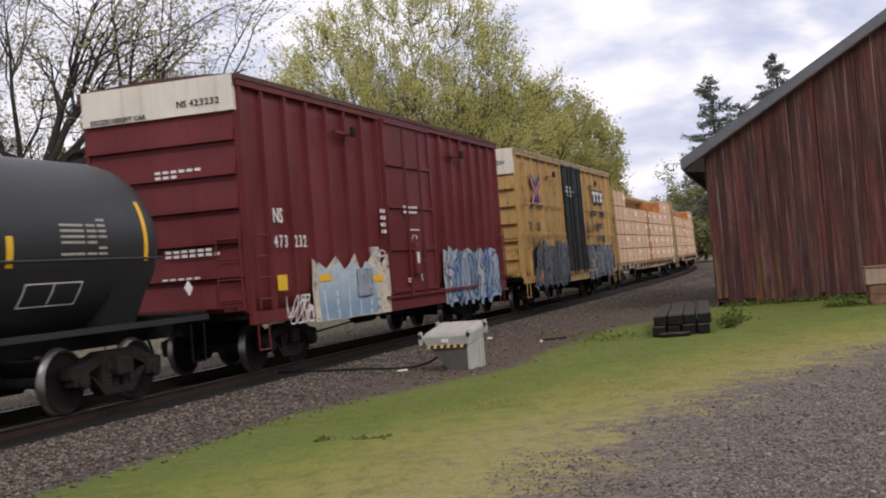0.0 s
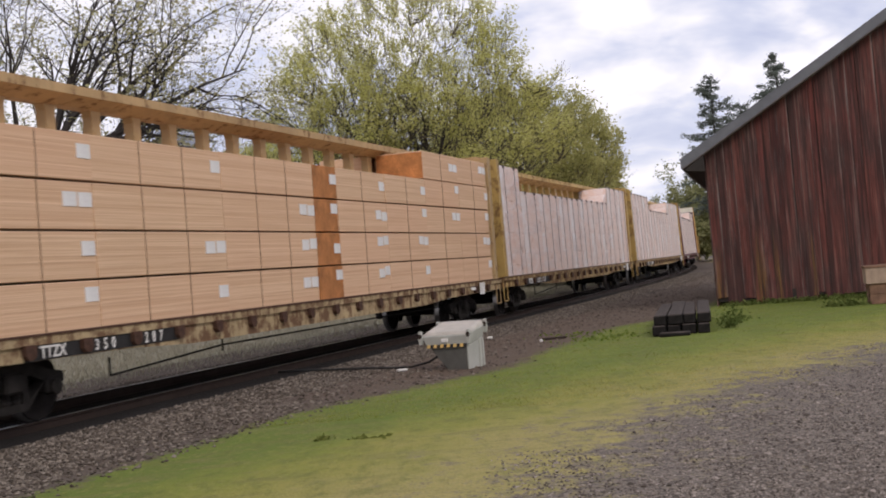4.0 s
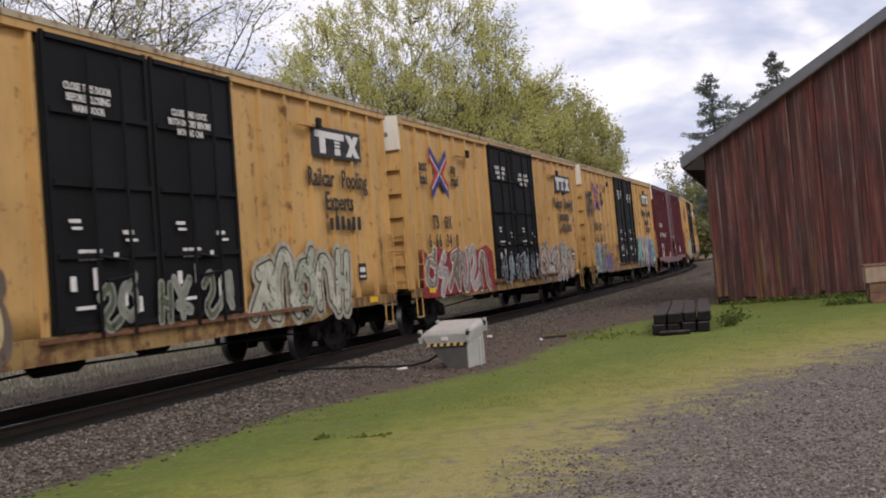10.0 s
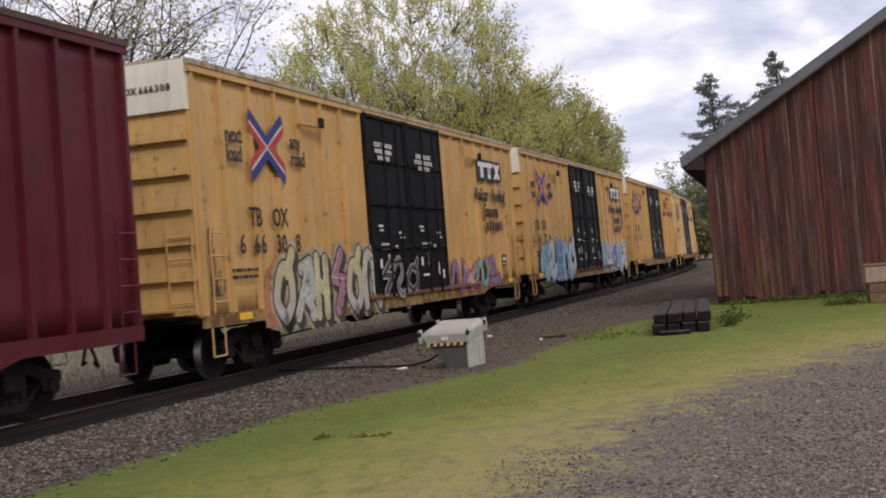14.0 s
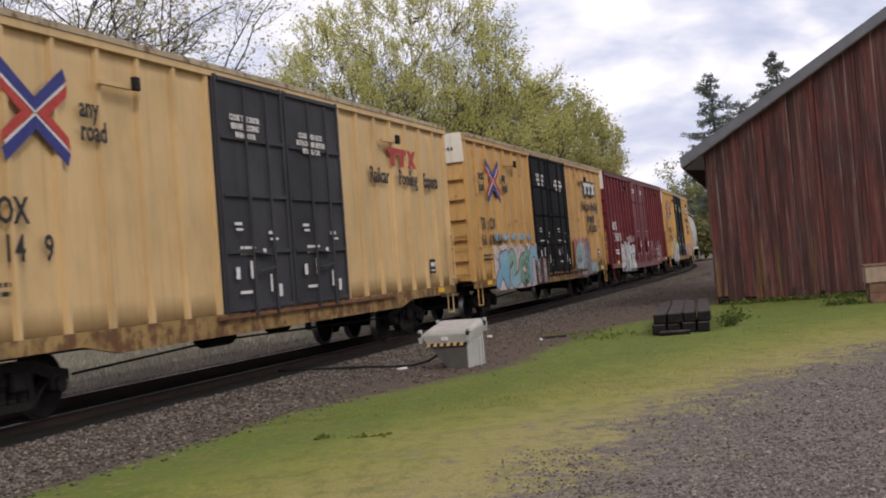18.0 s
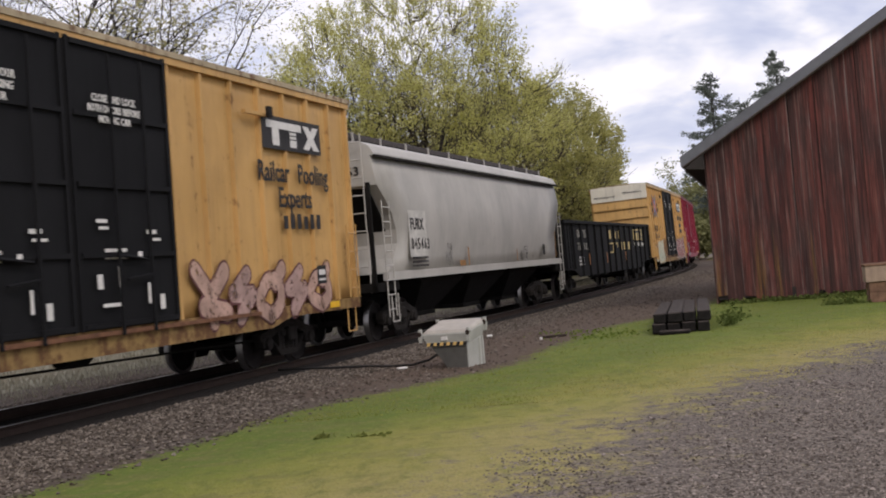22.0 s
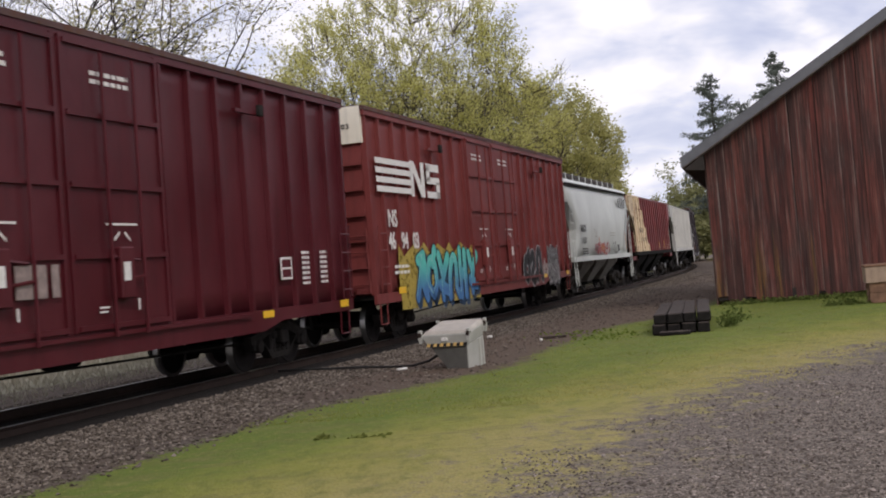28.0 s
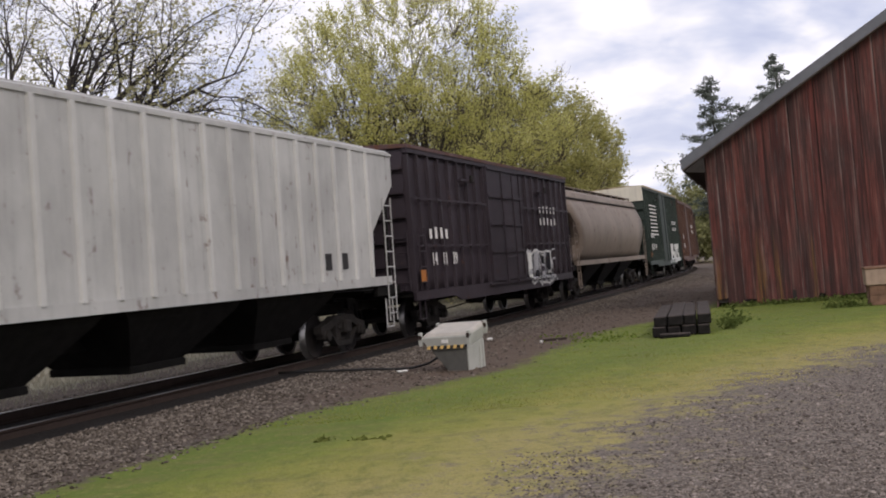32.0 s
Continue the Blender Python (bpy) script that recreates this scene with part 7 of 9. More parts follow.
wordpart(g, "Railcar", 16.1, 1.72, 0.18, white_letter, -1.505, 0.8)
wordpart(g, "Pooling", 17.2, 1.72, 0.18, white_letter, -1.505, 0.8)
wordpart(g, "Experts", 18.4, 1.72, 0.18, white_letter, -1.505, 0.8)
bars(g, [(19.3, 19.7, 1.4, 1.75)], white_letter, -1.505, "data_plate")
bars(g, [(19.34, 19.66, 1.44, 1.71)], gon_black, -1.511, "data_plate_face")
for x in (4.2, 8.0, 12.75):
    bars(g, [(x, x + 0.09, 1.05, 1.5)], orange_tape, -1.585, "reflector")
small_print(g, 2.6, 1.4, 0.9, 3, white_letter, 0.07, -1.505, 2)
g["lead"], g["length"], g["inset"] = 79.15, GL, 2.2
CARS.append(g)

# ---- black tank car at the head of the view ----
tank_black = paint("tank_black", (0.020, 0.021, 0.022), 0.03, 0.25, 0.45, 0.4)
k = thing("tank_car", "black tank car with yellow reflectors and a white data panel", "tank car", "tank car of the train")
TL, TR, TZ = 15.6, 1.30, 2.24
bm = bmesh.new()
lathe(bm, [(0.0, 0.04)] + [(u, TR * f) for u, f in ((0.03, 0.34), (0.14, 0.65), (0.36, 0.877), (0.62, 0.973), (0.9, 1.0))] + [(TL - u, TR * f) for u, f in ((0.9, 1.0), (0.62, 0.973), (0.36, 0.877), (0.14, 0.65), (0.03, 0.34), (0.0, 0.04))], "x", 48, (0, 0, TZ))
smooth(part("tank", bm, tank_black, k))
for x in (1.15, TL - 1.15):
    part("saddle", prismed([(-1.15, 1.62), (-0.85, 0.98), (0.85, 0.98), (1.15, 1.62), (0.85, 1.26), (0, 1.02), (-0.85, 1.26)], "x", x - 0.45, x + 0.45), tank_black, k)
part("draft_sill", boxed(-0.75, TL + 0.75, -0.35, 0.35, 0.70, 0.96), under_black, k)
for s in (-1, 1):
    part("side_sill", boxed(-0.7, TL + 0.7, min(s * 1.15, s * 1.35), max(s * 1.15, s * 1.35), 0.98, 1.06), tank_black, k)
    part("hand_rail", rods([((0.6, s * 1.36, 2.0), (TL - 0.6, s * 1.36, 2.0))], 0.02), tank_black, k)
    for x in (0.8, 4, 7.8, 11.6, TL - 0.8):
        part("rail_bracket", rods([((x, s * 1.36, 2.0), (x, s * 1.24, 2.0))], 0.018), tank_black, k)
part("end_platform", boxed(TL - 0.2, TL + 0.72, -1.3, 1.3, 1.06, 1.12), under_black, k)
part("end_platform", boxed(-0.72, 0.2, -1.3, 1.3, 1.06, 1.12), under_black, k)
bm = bmesh.new()
lathe(bm, [(TZ + TR - 0.06, 0.42), (TZ + TR + 0.27, 0.42), (TZ + TR + 0.32, 0.3), (TZ + TR + 0.34, 0.05)], "z", 20, (TL / 2, 0, 0))
part("manway", bm, tank_black, k)
part("top_platform", boxed(TL / 2 - 1.2, TL / 2 + 1.2, -0.9, 0.9, TZ + TR, TZ + TR + 0.05), under_black, k)


def on_tank(name, x0, x1, a0, a1, mat, out=0.006):
    """A painted patch that follows the shell; angles from the near horizontal upwards."""
    bm = bmesh.new()
    n = 8
    rows = [[bm.verts.new((x, -math.cos(radians(a)) * (TR + out), TZ + math.sin(radians(a)) * (TR + out))) for x in (x0, x1)] for a in np.linspace(a0, a1, n)]
    for p, q in zip(rows, rows[1:]):
        bm.faces.new((p[0], p[1], q[1], q[0]))
    bmesh.ops.recalc_face_normals(bm, faces=bm.faces)
    return part(name, bm, mat, k)


for i in range(8):
    for u, w in ((0.0, 0.52), (0.58, 0.22), (0.84, 0.20)):
        if (i * 3 + int(u * 10)) % 5:
            on_tank("data_print", TL - 2.95 + u, TL - 2.95 + u + w, 15 - i * 3.5, 13.4 - i * 3.5, dull_letter)
on_tank("reflector", TL - 0.98, TL - 0.88, -12, 28, yellow_tape)
on_tank("reflector", TL - 4.05, TL - 3.92, -14, 4, yellow_tape)
for x in (TL - 3.6, TL - 3.0, TL - 2.4):
    on_tank("placard_frame", x, x + 0.03, -40, -24, white_letter)
on_tank("placard_frame", TL - 3.6, TL - 2.37, -24.6, -23.6, white_letter)
on_tank("placard_frame", TL - 3.6, TL - 2.37, -40, -39, white_letter)
pl = part("placard", boxed(-0.085, 0.085, -0.01, 0.01, -0.085, 0.085), white_letter, k, "small diamond placard")
pl.matrix_local = Matrix.Translation((TL + 0.1, -1.36, 1.5)) @ Matrix.Rotation(math.pi / 4, 4, "Y")
bogie(k, 1.75)
bogie(k, TL - 1.5)
couplers(k, TL, 0.6)
for x in (-0.4, TL + 0.4):
    stirrup(k, x, -1.3, under_black)
    stirrup(k, x, 1.3, under_black)
k["lead"], k["length"], k["inset"] = -334.85, TL, 1.75
CARS.append(k)


# ---- the barn ----
def board_material():
    """Old barn boards: red paint worn to brown and grey in long runs, pale waney edges, ochre bare wood low down."""
    m, nt, b = shader("weathered_barn_boards", 0.9, 0, 0.15)
    o = coords(nt)
    across = nt.nodes.new("ShaderNodeSeparateXYZ")
    nt.links.new(coords(nt, "Generated"), across.inputs[0])
    info = nt.nodes.new("ShaderNodeObjectInfo")
    rnd = info.outputs["Random"]
    loc = nt.nodes.new("ShaderNodeVectorMath")
    loc.operation = "ADD"
    nt.links.new(o, loc.inputs[0])
    comb = nt.nodes.new("ShaderNodeCombineXYZ")
    nt.links.new(calc(nt, "MULTIPLY", rnd, 40.0), comb.inputs[0])
    nt.links.new(calc(nt, "MULTIPLY", rnd, 17.0), comb.inputs[2])
    nt.links.new(comb.outputs[0], loc.inputs[1])
    v = loc.outputs[0]
    grain = noisy(nt, mapped(nt, v, (26, 26, 0.8)), 1.0, 5, 0.65)
    wear = noisy(nt, mapped(nt, v, (3.5, 3.5, 0.42)), 1.0, 5, 0.62)
    runs = noisy(nt, mapped(nt, o, (4.2, 4.2, 0.22), (3, 3, 3)), 1.0, 6, 0.7, twist=0.3)
    soot = noisy(nt, mapped(nt, o, (0.75, 0.75, 0.32), (3, 1, 5)), 1.0, 5, 0.65)
    patch = noisy(nt, mapped(nt, o, (1.5, 1.5, 0.45), (9, 2, 1)), 1.0, 5, 0.65)
    tone = ramp(nt, rnd, [(0.0, (0.095, 0.028, 0.024)), (0.25, (0.165, 0.038, 0.030)), (0.5, (0.120, 0.042, 0.035)), (0.75, (0.190, 0.052, 0.038)), (1.0, (0.105, 0.042, 0.036))])
    c = mixed(nt, ranged(nt, wear, 0.36, 0.62), mixed(nt, 0.5, tone, (0.080, 0.026, 0.023)), mixed(nt, 0.4, tone, (0.235, 0.100, 0.080)))
    c = mixed(nt, ranged(nt, patch, 0.52, 0.68, 0, 0.5), c, (0.112, 0.082, 0.072))
    c = mixed(nt, ranged(nt, runs, 0.47, 0.60, 0, 0.65), c, (0.042, 0.029, 0.027))
    c = mixed(nt, ranged(nt, soot, 0.47, 0.62, 0, 0.6), c, (0.040, 0.031, 0.029))
    c = mixed(nt, ranged(nt, noisy(nt, mapped(nt, v, (7, 7, 0.5), (5, 5, 5)), 1.0, 5, 0.7), 0.56, 0.70, 0, 0.6), c, (0.185, 0.140, 0.124))
    wane = calc(nt, "MULTIPLY", ranged(nt, calc(nt, "ADD", across.outputs[0], calc(nt, "MULTIPLY_ADD", wear, 0.5, -0.25)), 0.84, 0.93), ranged(nt, runs, 0.40, 0.56, 0.9, 0.1))
    c = mixed(nt, calc(nt, "MULTIPLY", wane, calc(nt, "GREATER_THAN", rnd, 0.4)), c, (0.255, 0.200, 0.178))
    bare = calc(nt, "GREATER_THAN", rnd, 0.70)
    sep = nt.nodes.new("ShaderNodeSeparateXYZ")
    nt.links.new(o, sep.inputs[0])
    low = ranged(nt, calc(nt, "ADD", sep.outputs[2], calc(nt, "MULTIPLY", runs, -4.2)), -0.3, -1.4)
    c = mixed(nt, calc(nt, "MULTIPLY", calc(nt, "MULTIPLY", low, bare), ranged(nt, noisy(nt, mapped(nt, v, (14, 14, 0.5), (1, 2, 3)), 1.0, 4, 0.65), 0.42, 0.58, 0.0, 0.75)), c, (0.24, 0.13, 0.040))
    streaks = noisy(nt, mapped(nt, v, (11, 11, 0.25), (8, 8, 8)), 1.0, 6, 0.75)
    c = mixed(nt, ranged(nt, streaks, 0.47, 0.60, 0, 0.75), c, (0.030, 0.020, 0.019))
    c = mixed(nt, ranged(nt, streaks, 0.42, 0.32, 0, 0.5), c, (0.225, 0.140, 0.118))
    c = mixed(nt, ranged(nt, grain, 0.45, 0.72, 0, 0.6), c, (0.030, 0.019, 0.018))
    nt.links.new(c, b.inputs["Base Color"])
    bumped(nt, b, grain, 0.6, 0.012)
    return m


barn_board = board_material()
roof_tin = plain("grey_roof_metal", (0.135, 0.138, 0.148), 0.6, 0.1, 3, 0.15)
barn_dark = plain("barn_shade_colour", (0.030, 0.024, 0.020), 0.9)
old_wood = plain("greyed_rafter_wood", (0.14, 0.115, 0.10), 0.9, 0, 6, 0.3, 0.4)
BARN = Matrix.Translation((7.62, 33.3, LAWN_Z)) @ Matrix.Rotation(radians(-15.5), 4, "Z")
barn = thing("barn", "old barn of weathered dark red boards with a grey metal roof", "barn", m=BARN)
BW, BD, EAVE, SLOPE = 14.4, 16.0, 4.30, 0.60
rng = random.Random(11)


def gable_top(x):
    return EAVE + SLOPE * min(x, BW - x)


def board(x0, x1, front, depth_wall=False):
    t0, t1 = (gable_top(x0), gable_top(x1)) if not depth_wall else (EAVE, EAVE)
    zb = rng.uniform(-0.02, 0.10) if rng.random() < 0.75 else rng.uniform(0.1, 0.24)
    out = rng.uniform(0.0, 0.022)
    warp = rng.uniform(-0.012, 0.012)
    bm = bmesh.new()
    ps = [(x0, zb), (x1, zb + rng.uniform(-0.03, 0.03)), (x1 + warp, t1), (x0 + warp, t0)]
    lo = [bm.verts.new((a, -0.022 - out, b)) for a, b in ps]
    hi = [bm.verts.new((a, 0.0, b)) for a, b in ps]
    bm.faces.new(lo)
    bm.faces.new(hi[::-1])
    for i in range(4):
        bm.faces.new((lo[(i + 1) % 4], lo[i], hi[i], hi[(i + 1) % 4]))
    bmesh.ops.recalc_face_normals(bm, faces=bm.faces)
    return bm


x = 0.0
while x < BW - 0.05:
    w = min(rng.choice((0.17, 0.22, 0.25, 0.29, 0.33)), BW - x)
    part("board", board(x + 0.003, x + w - 0.003, True), barn_board, barn)
    x += w
for sx, turn in ((0.0, -90), (BW, 90)):
    x = 0.0
    while x < BD - 0.05:
        w = min(rng.uniform(0.24, 0.32), BD - x)
        ob = part("board", board(x + 0.006, x + w - 0.006, False, True), barn_board, barn)
        ob.matrix_local = (Matrix.Translation((0, BD, 0)) @ Matrix.Rotation(radians(-90), 4, "Z")) if turn < 0 else (Matrix.Translation((BW, 0, 0)) @ Matrix.Rotation(radians(90), 4, "Z"))
        x += w
part("back_wall", prismed([(0, 0), (BW, 0), (BW, EAVE), (BW / 2, gable_top(BW / 2)), (0, EAVE)], "y", BD - 0.05, BD), barn_board, barn)
# A dark sheet behind the boards puts the barn's inner shade into their gaps.
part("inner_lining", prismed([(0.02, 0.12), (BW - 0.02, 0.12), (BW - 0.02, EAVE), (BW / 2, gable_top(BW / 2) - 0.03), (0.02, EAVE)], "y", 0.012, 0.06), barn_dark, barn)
OV, FR = 0.64, 0.42
for s in (0, 1):
    e0, e1 = (-OV, EAVE - OV * SLOPE), (BW / 2 + 0.02, gable_top(BW / 2) + 0.01)
    pts = [e0, e1, (e1[0], e1[1] + 0.29), (e0[0], e0[1] + 0.26)]
    if s:
        pts = [(BW - a, b) for a, b in pts][::-1]
    part("roof_deck", prismed(pts, "y", -FR, BD + FR), old_wood, barn)
    tin = [(e0[0] - 0.05, e0[1] + 0.27), (e1[0], e1[1] + 0.30), (e1[0], e1[1] + 0.33), (e0[0] - 0.05, e0[1] + 0.30)]
    if s:
        tin = [(BW - a, b) for a, b in tin][::-1]
    part("roof_sheet", prismed(tin, "y", -FR - 0.03, BD + FR + 0.03), roof_tin, barn, "grey corrugated metal roof sheet")
    barge = [(e0[0] - 0.03, e0[1] - 0.03), (e1[0], e1[1] - 0.02), (e1[0], e1[1] + 0.31), (e0[0] - 0.03, e0[1] + 0.28)]
    barge[0], barge[1] = (barge[0][0], barge[0][1] + 0.05), (barge[1][0], barge[1][1] + 0.05)
    soffit = [(-OV + 0.03, e0[1] - 0.03), (-0.03, 3.82), (-0.03, EAVE - 0.03)]
    # The soffit wedge is coloured dark as the shade beneath the eave.
    part("soffit", prismed(soffit if not s else [(BW - a, b) for a, b in soffit][::-1], "y", -FR + 0.03, BD + FR - 0.03), barn_dark, barn, "boarded soffit under the eave, its shade put into the dark colour")
    if s:
        barge = [(BW - a, b) for a, b in barge][::-1]
    part("barge_board", prismed(barge, "y", -FR - 0.02, -FR + 0.02), roof_tin, barn, "grey metal edge along the gable")
for i in range(20):
    y = 0.2 + i * 0.8
    p = part("rafter_tail", prismed([(-OV + 0.03, EAVE - OV * SLOPE - 0.10), (0.1, EAVE - 0.04), (0.1, EAVE + 0.06), (-OV + 0.03, EAVE - OV * SLOPE + 0.0)], "y", y, y + 0.05), old_wood, barn)
# A plate on the board's face, coloured as the shade inside a gap.
part("hole_shade_plate", boxed(2.03, 2.13, -0.052, -0.046, 0.0, 0.34), barn_dark, barn, "dark plate for the shade in a gap rotted at a board's foot")

# wooden planter box by the barn wall
crate_wood = plain("brown_crate_wood", (0.19, 0.105, 0.065), 0.85, 0, 6, 0.35, 0.3)
pale_wood = plain("pale_crate_rim", (0.36, 0.26, 0.19), 0.85, 0, 6, 0.25, 0.3)
cr = thing("wooden_crate", "brown wooden crate with a broad paler upper board", "crate", m=Matrix.Translation((9.93, 27.9, LAWN_Z)) @ Matrix.Rotation(radians(-15.5), 4, "Z"))
for i in range(2):
    part("side_plank", boxed(0.05, 1.75, 0.03, 0.07, 0.0 + i * 0.24, 0.235 + i * 0.24, bevel=0.006), crate_wood, cr)
    part("side_plank", boxed(0.05, 1.75, 0.83, 0.87, 0.0 + i * 0.24, 0.235 + i * 0.24, bevel=0.006), crate_wood, cr)
    part("end_plank", boxed(0.03, 0.07, 0.07, 0.83, 0.0 + i * 0.24, 0.235 + i * 0.24, bevel=0.006), crate_wood, cr)
    part("end_plank", boxed(1.73, 1.77, 0.07, 0.83, 0.0 + i * 0.24, 0.235 + i * 0.24, bevel=0.006), crate_wood, cr)
part("upper_board", boxed(-0.02, 1.82, -0.02, 0.92, 0.48, 0.86, bevel=0.012), pale_wood, cr, "paler weathered upper board")
part("lid", boxed(-0.04, 1.84, -0.04, 0.94, 0.86, 0.91, bevel=0.01), crate_wood, cr)

# ---- equipment box beside the track ----
box_grey = plain("pale_grey_enamel", (0.40, 0.40, 0.36), 0.6, 0, 3, 0.12, 0.05)
box_lid = plain("weathered_lid_paint", (0.42, 0.385, 0.335), 0.6, 0, 4, 0.15, 0.08)
box_base = plain("shaded_pedestal_grey", (0.115, 0.112, 0.10), 0.8, 0, 5, 0.2, 0.2)
hazard_black = plain("hazard_black", (0.03, 0.03, 0.03), 0.6, 0, 8, 0.2, 0)
hazard_yellow = plain("hazard_yellow", (0.72, 0.48, 0.16), 0.6, 0, 8, 0.2, 0)
EB = Matrix.Translation((0.06, 20.1, LAWN_Z)) @ Matrix.Rotation(radians(-26), 4, "Z") @ Matrix.Diagonal((0.74, 0.76, 0.96, 1))
eb = thing("equipment_box", "pale grey trackside equipment box with a hazard-striped rim", "utility box", m=EB)


def leant(bm):
    """The case stands tilted like a desk: its rear rim is higher than its front rim."""
    for v in bm.verts:
        if v.co.z > 0.2:
            v.co.z += 0.13 * (v.co.y + 0.46)
    return bm


def frustum(lo, hi, bevel, segments=1):
    bm = bmesh.new()
    lo, hi = [bm.verts.new(p) for p in lo], [bm.verts.new(p) for p in hi]
    bm.faces.new(lo[::-1])
    bm.faces.new(hi)
    for i in range(4):
        bm.faces.new((lo[i], lo[(i + 1) % 4], hi[(i + 1) % 4], hi[i]))
    bmesh.ops.recalc_face_normals(bm, faces=bm.faces)
    bmesh.ops.bevel(bm, geom=list(bm.edges), offset=bevel, segments=segments, affect="EDGES")
    return bm


# Pedestal grey holds its front's shade; the pale panel gives its lit side.
part("pedestal", leant(frustum(((-0.06, -0.30, -0.02), (0.44, -0.36, -0.02), (0.46, 0.42, -0.02), (-0.06, 0.42, -0.02)), ((-0.44, -0.40, 0.40), (0.50, -0.42, 0.40), (0.50, 0.43, 0.40), (-0.44, 0.43, 0.40)), 0.02, 2)), box_base, eb, "tapered pedestal, its front's shade put into the dark grey")
part("side_panel", leant(frustum(((0.45, -0.34, -0.01), (0.475, -0.34, -0.01), (0.495, 0.40, -0.01), (0.465, 0.40, -0.01)), ((0.48, -0.40, 0.40), (0.52, -0.40, 0.40), (0.52, 0.42, 0.40), (0.48, 0.42, 0.40)), 0.008)), box_grey, eb, "pale side panel")
for y in (0.22, 0.38):
    part("corner_post", leant(boxed(0.48, 0.545, y - 0.035, y + 0.035, -0.02, 0.40, bevel=0.012)), box_grey, eb, "pale upright corner post")
part("case", leant(frustum(((-0.47, -0.43, 0.40), (0.52, -0.43, 0.40), (0.52, 0.45, 0.40), (-0.47, 0.45, 0.40)), ((-0.62, -0.47, 0.615), (0.57, -0.47, 0.615), (0.57, 0.49, 0.615), (-0.62, 0.49, 0.615)), 0.015)), box_grey, eb)
part("lid", leant(frustum(((-0.60, -0.46, 0.615), (0.57, -0.46, 0.615), (0.57, 0.50, 0.615), (-0.60, 0.50, 0.615)), ((-0.52, -0.38, 0.665), (0.50, -0.38, 0.665), (0.50, 0.46, 0.70), (-0.52, 0.46, 0.70)), 0.012)), box_lid, eb, "shallow sloping lid")
for i in range(12):
    x0 = -0.49 + i * 0.083
    part("hazard_stripe", leant(prismed([(x0, 0.402), (x0 + 0.083, 0.402), (x0 + 0.103, 0.455), (x0 + 0.02, 0.455)], "y", -0.456, -0.436)), hazard_black if i % 2 else hazard_yellow, eb)
for x, y in ((-0.63, -0.45), (0.58, -0.45), (0.58, 0.47), (-0.63, 0.47)):
    part("lid_ear", leant(prismed([(x - 0.03, 0.47), (x + 0.03, 0.47), (x + 0.05, 0.56), (x + 0.035, 0.70), (x - 0.035, 0.70), (x - 0.05, 0.56)], "y", y - 0.035, y + 0.035)), box_grey, eb, "upright lifting ear")
    bm = bmesh.new()
    lathe(bm, [(-0.047, 0.045), (0.047, 0.045)], "y", 12, (x, y, 0.62))
    part("ear_bolt", leant(bm), steel_dark, eb)
part("label_plate", leant(boxed(-0.10, 0.06, -0.478, -0.455, 0.50, 0.56)), white_letter, eb)

# cable from the box to the rail
cable_black = plain("black_rubber_cable", (0.02, 0.02, 0.02), 0.6, 0, 8, 0.2, 0)
pts = [Vector((-0.22, 20.2, LAWN_Z + 0.24)), Vector((-0.4, 20.35, LAWN_Z + 0.13)), Vector((-0.7, 20.6, LAWN_Z + 0.05)), Vector((-1.0, 20.9, LAWN_Z + 0.03)), Vector((-1.5, 21.3, LAWN_Z + 0.04)), Vector((-2.1, 21.5, LAWN_Z + 0.05)), Vector((-2.7, 21.9, LAWN_Z + 0.05)), Vector((-3.3, 22.3, LAWN_Z + 0.04))]
bm = bmesh.new()
rings = []
for i, p in enumerate(pts):
    t = (pts[min(i + 1, len(pts) - 1)] - pts[max(i - 1, 0)]).normalized()
    u = t.cross(Vector((0, 0, 1))).normalized()
    w = u.cross(t)
    rings.append([bm.verts.new(p + (u * math.cos(j * math.pi / 4) + w * math.sin(j * math.pi / 4)) * 0.022) for j in range(8)])
for p, q in zip(rings, rings[1:]):
    for j in range(8):
        bm.faces.new((p[j], p[(j + 1) % 8], q[(j + 1) % 8], q[j]))
bm.faces.new(rings[0][::-1])
bm.faces.new(rings[-1])
bmesh.ops.recalc_face_normals(bm, faces=bm.faces)
cb = tagged(smooth(part("cable", bm, cable_black)), "black cable lying across the ballast", "cable")
wr = part("paper_scrap", boxed(-0.09, 0.09, -0.05, 0.05, 0.0, 0.035, bevel=0.012), white_letter)
wr.matrix_world = Matrix.Translation((-0.88, 20.25, LAWN_Z + 0.02)) @ Matrix.Rotation(0.5, 4, "Z")
tagged(wr, "crumpled white scrap lying on the ballast", "litter")

for x, y, l, w, mat, lab in ((0.9, 27.2, 0.12, 0.09, white_letter, "small white scrap lying on the brown dirt"), (1.9, 24.9, 0.07, 0.06, white_letter, "white pebble-sized scrap on the brown dirt")):
    wr = part("litter_scrap", boxed(-l / 2, l / 2, -w / 2, w / 2, 0.0, 0.06, bevel=0.02), mat)
    wr.matrix_world = Matrix.Translation((x, y, ground_z(x, y))) @ Matrix.Rotation(x * 3, 4, "Z")
    tagged(wr, lab, "litter")
stick = part("wood_offcut", boxed(-0.28, 0.28, -0.04, 0.04, 0.0, 0.05, bevel=0.012), steel_dark)
stick.matrix_world = Matrix.Translation((2.2, 25.3, ground_z(2.2, 25.3))) @ Matrix.Rotation(0.1, 4, "Z")
tagged(stick, "short dark wooden offcut lying on the dirt", "wood")

# ---- stack of old ties ----
stack_wood = plain("lit_weathered_tie_top", (0.062, 0.050, 0.044), 0.9, 0, 5, 0.45, 0.5, 0.2)
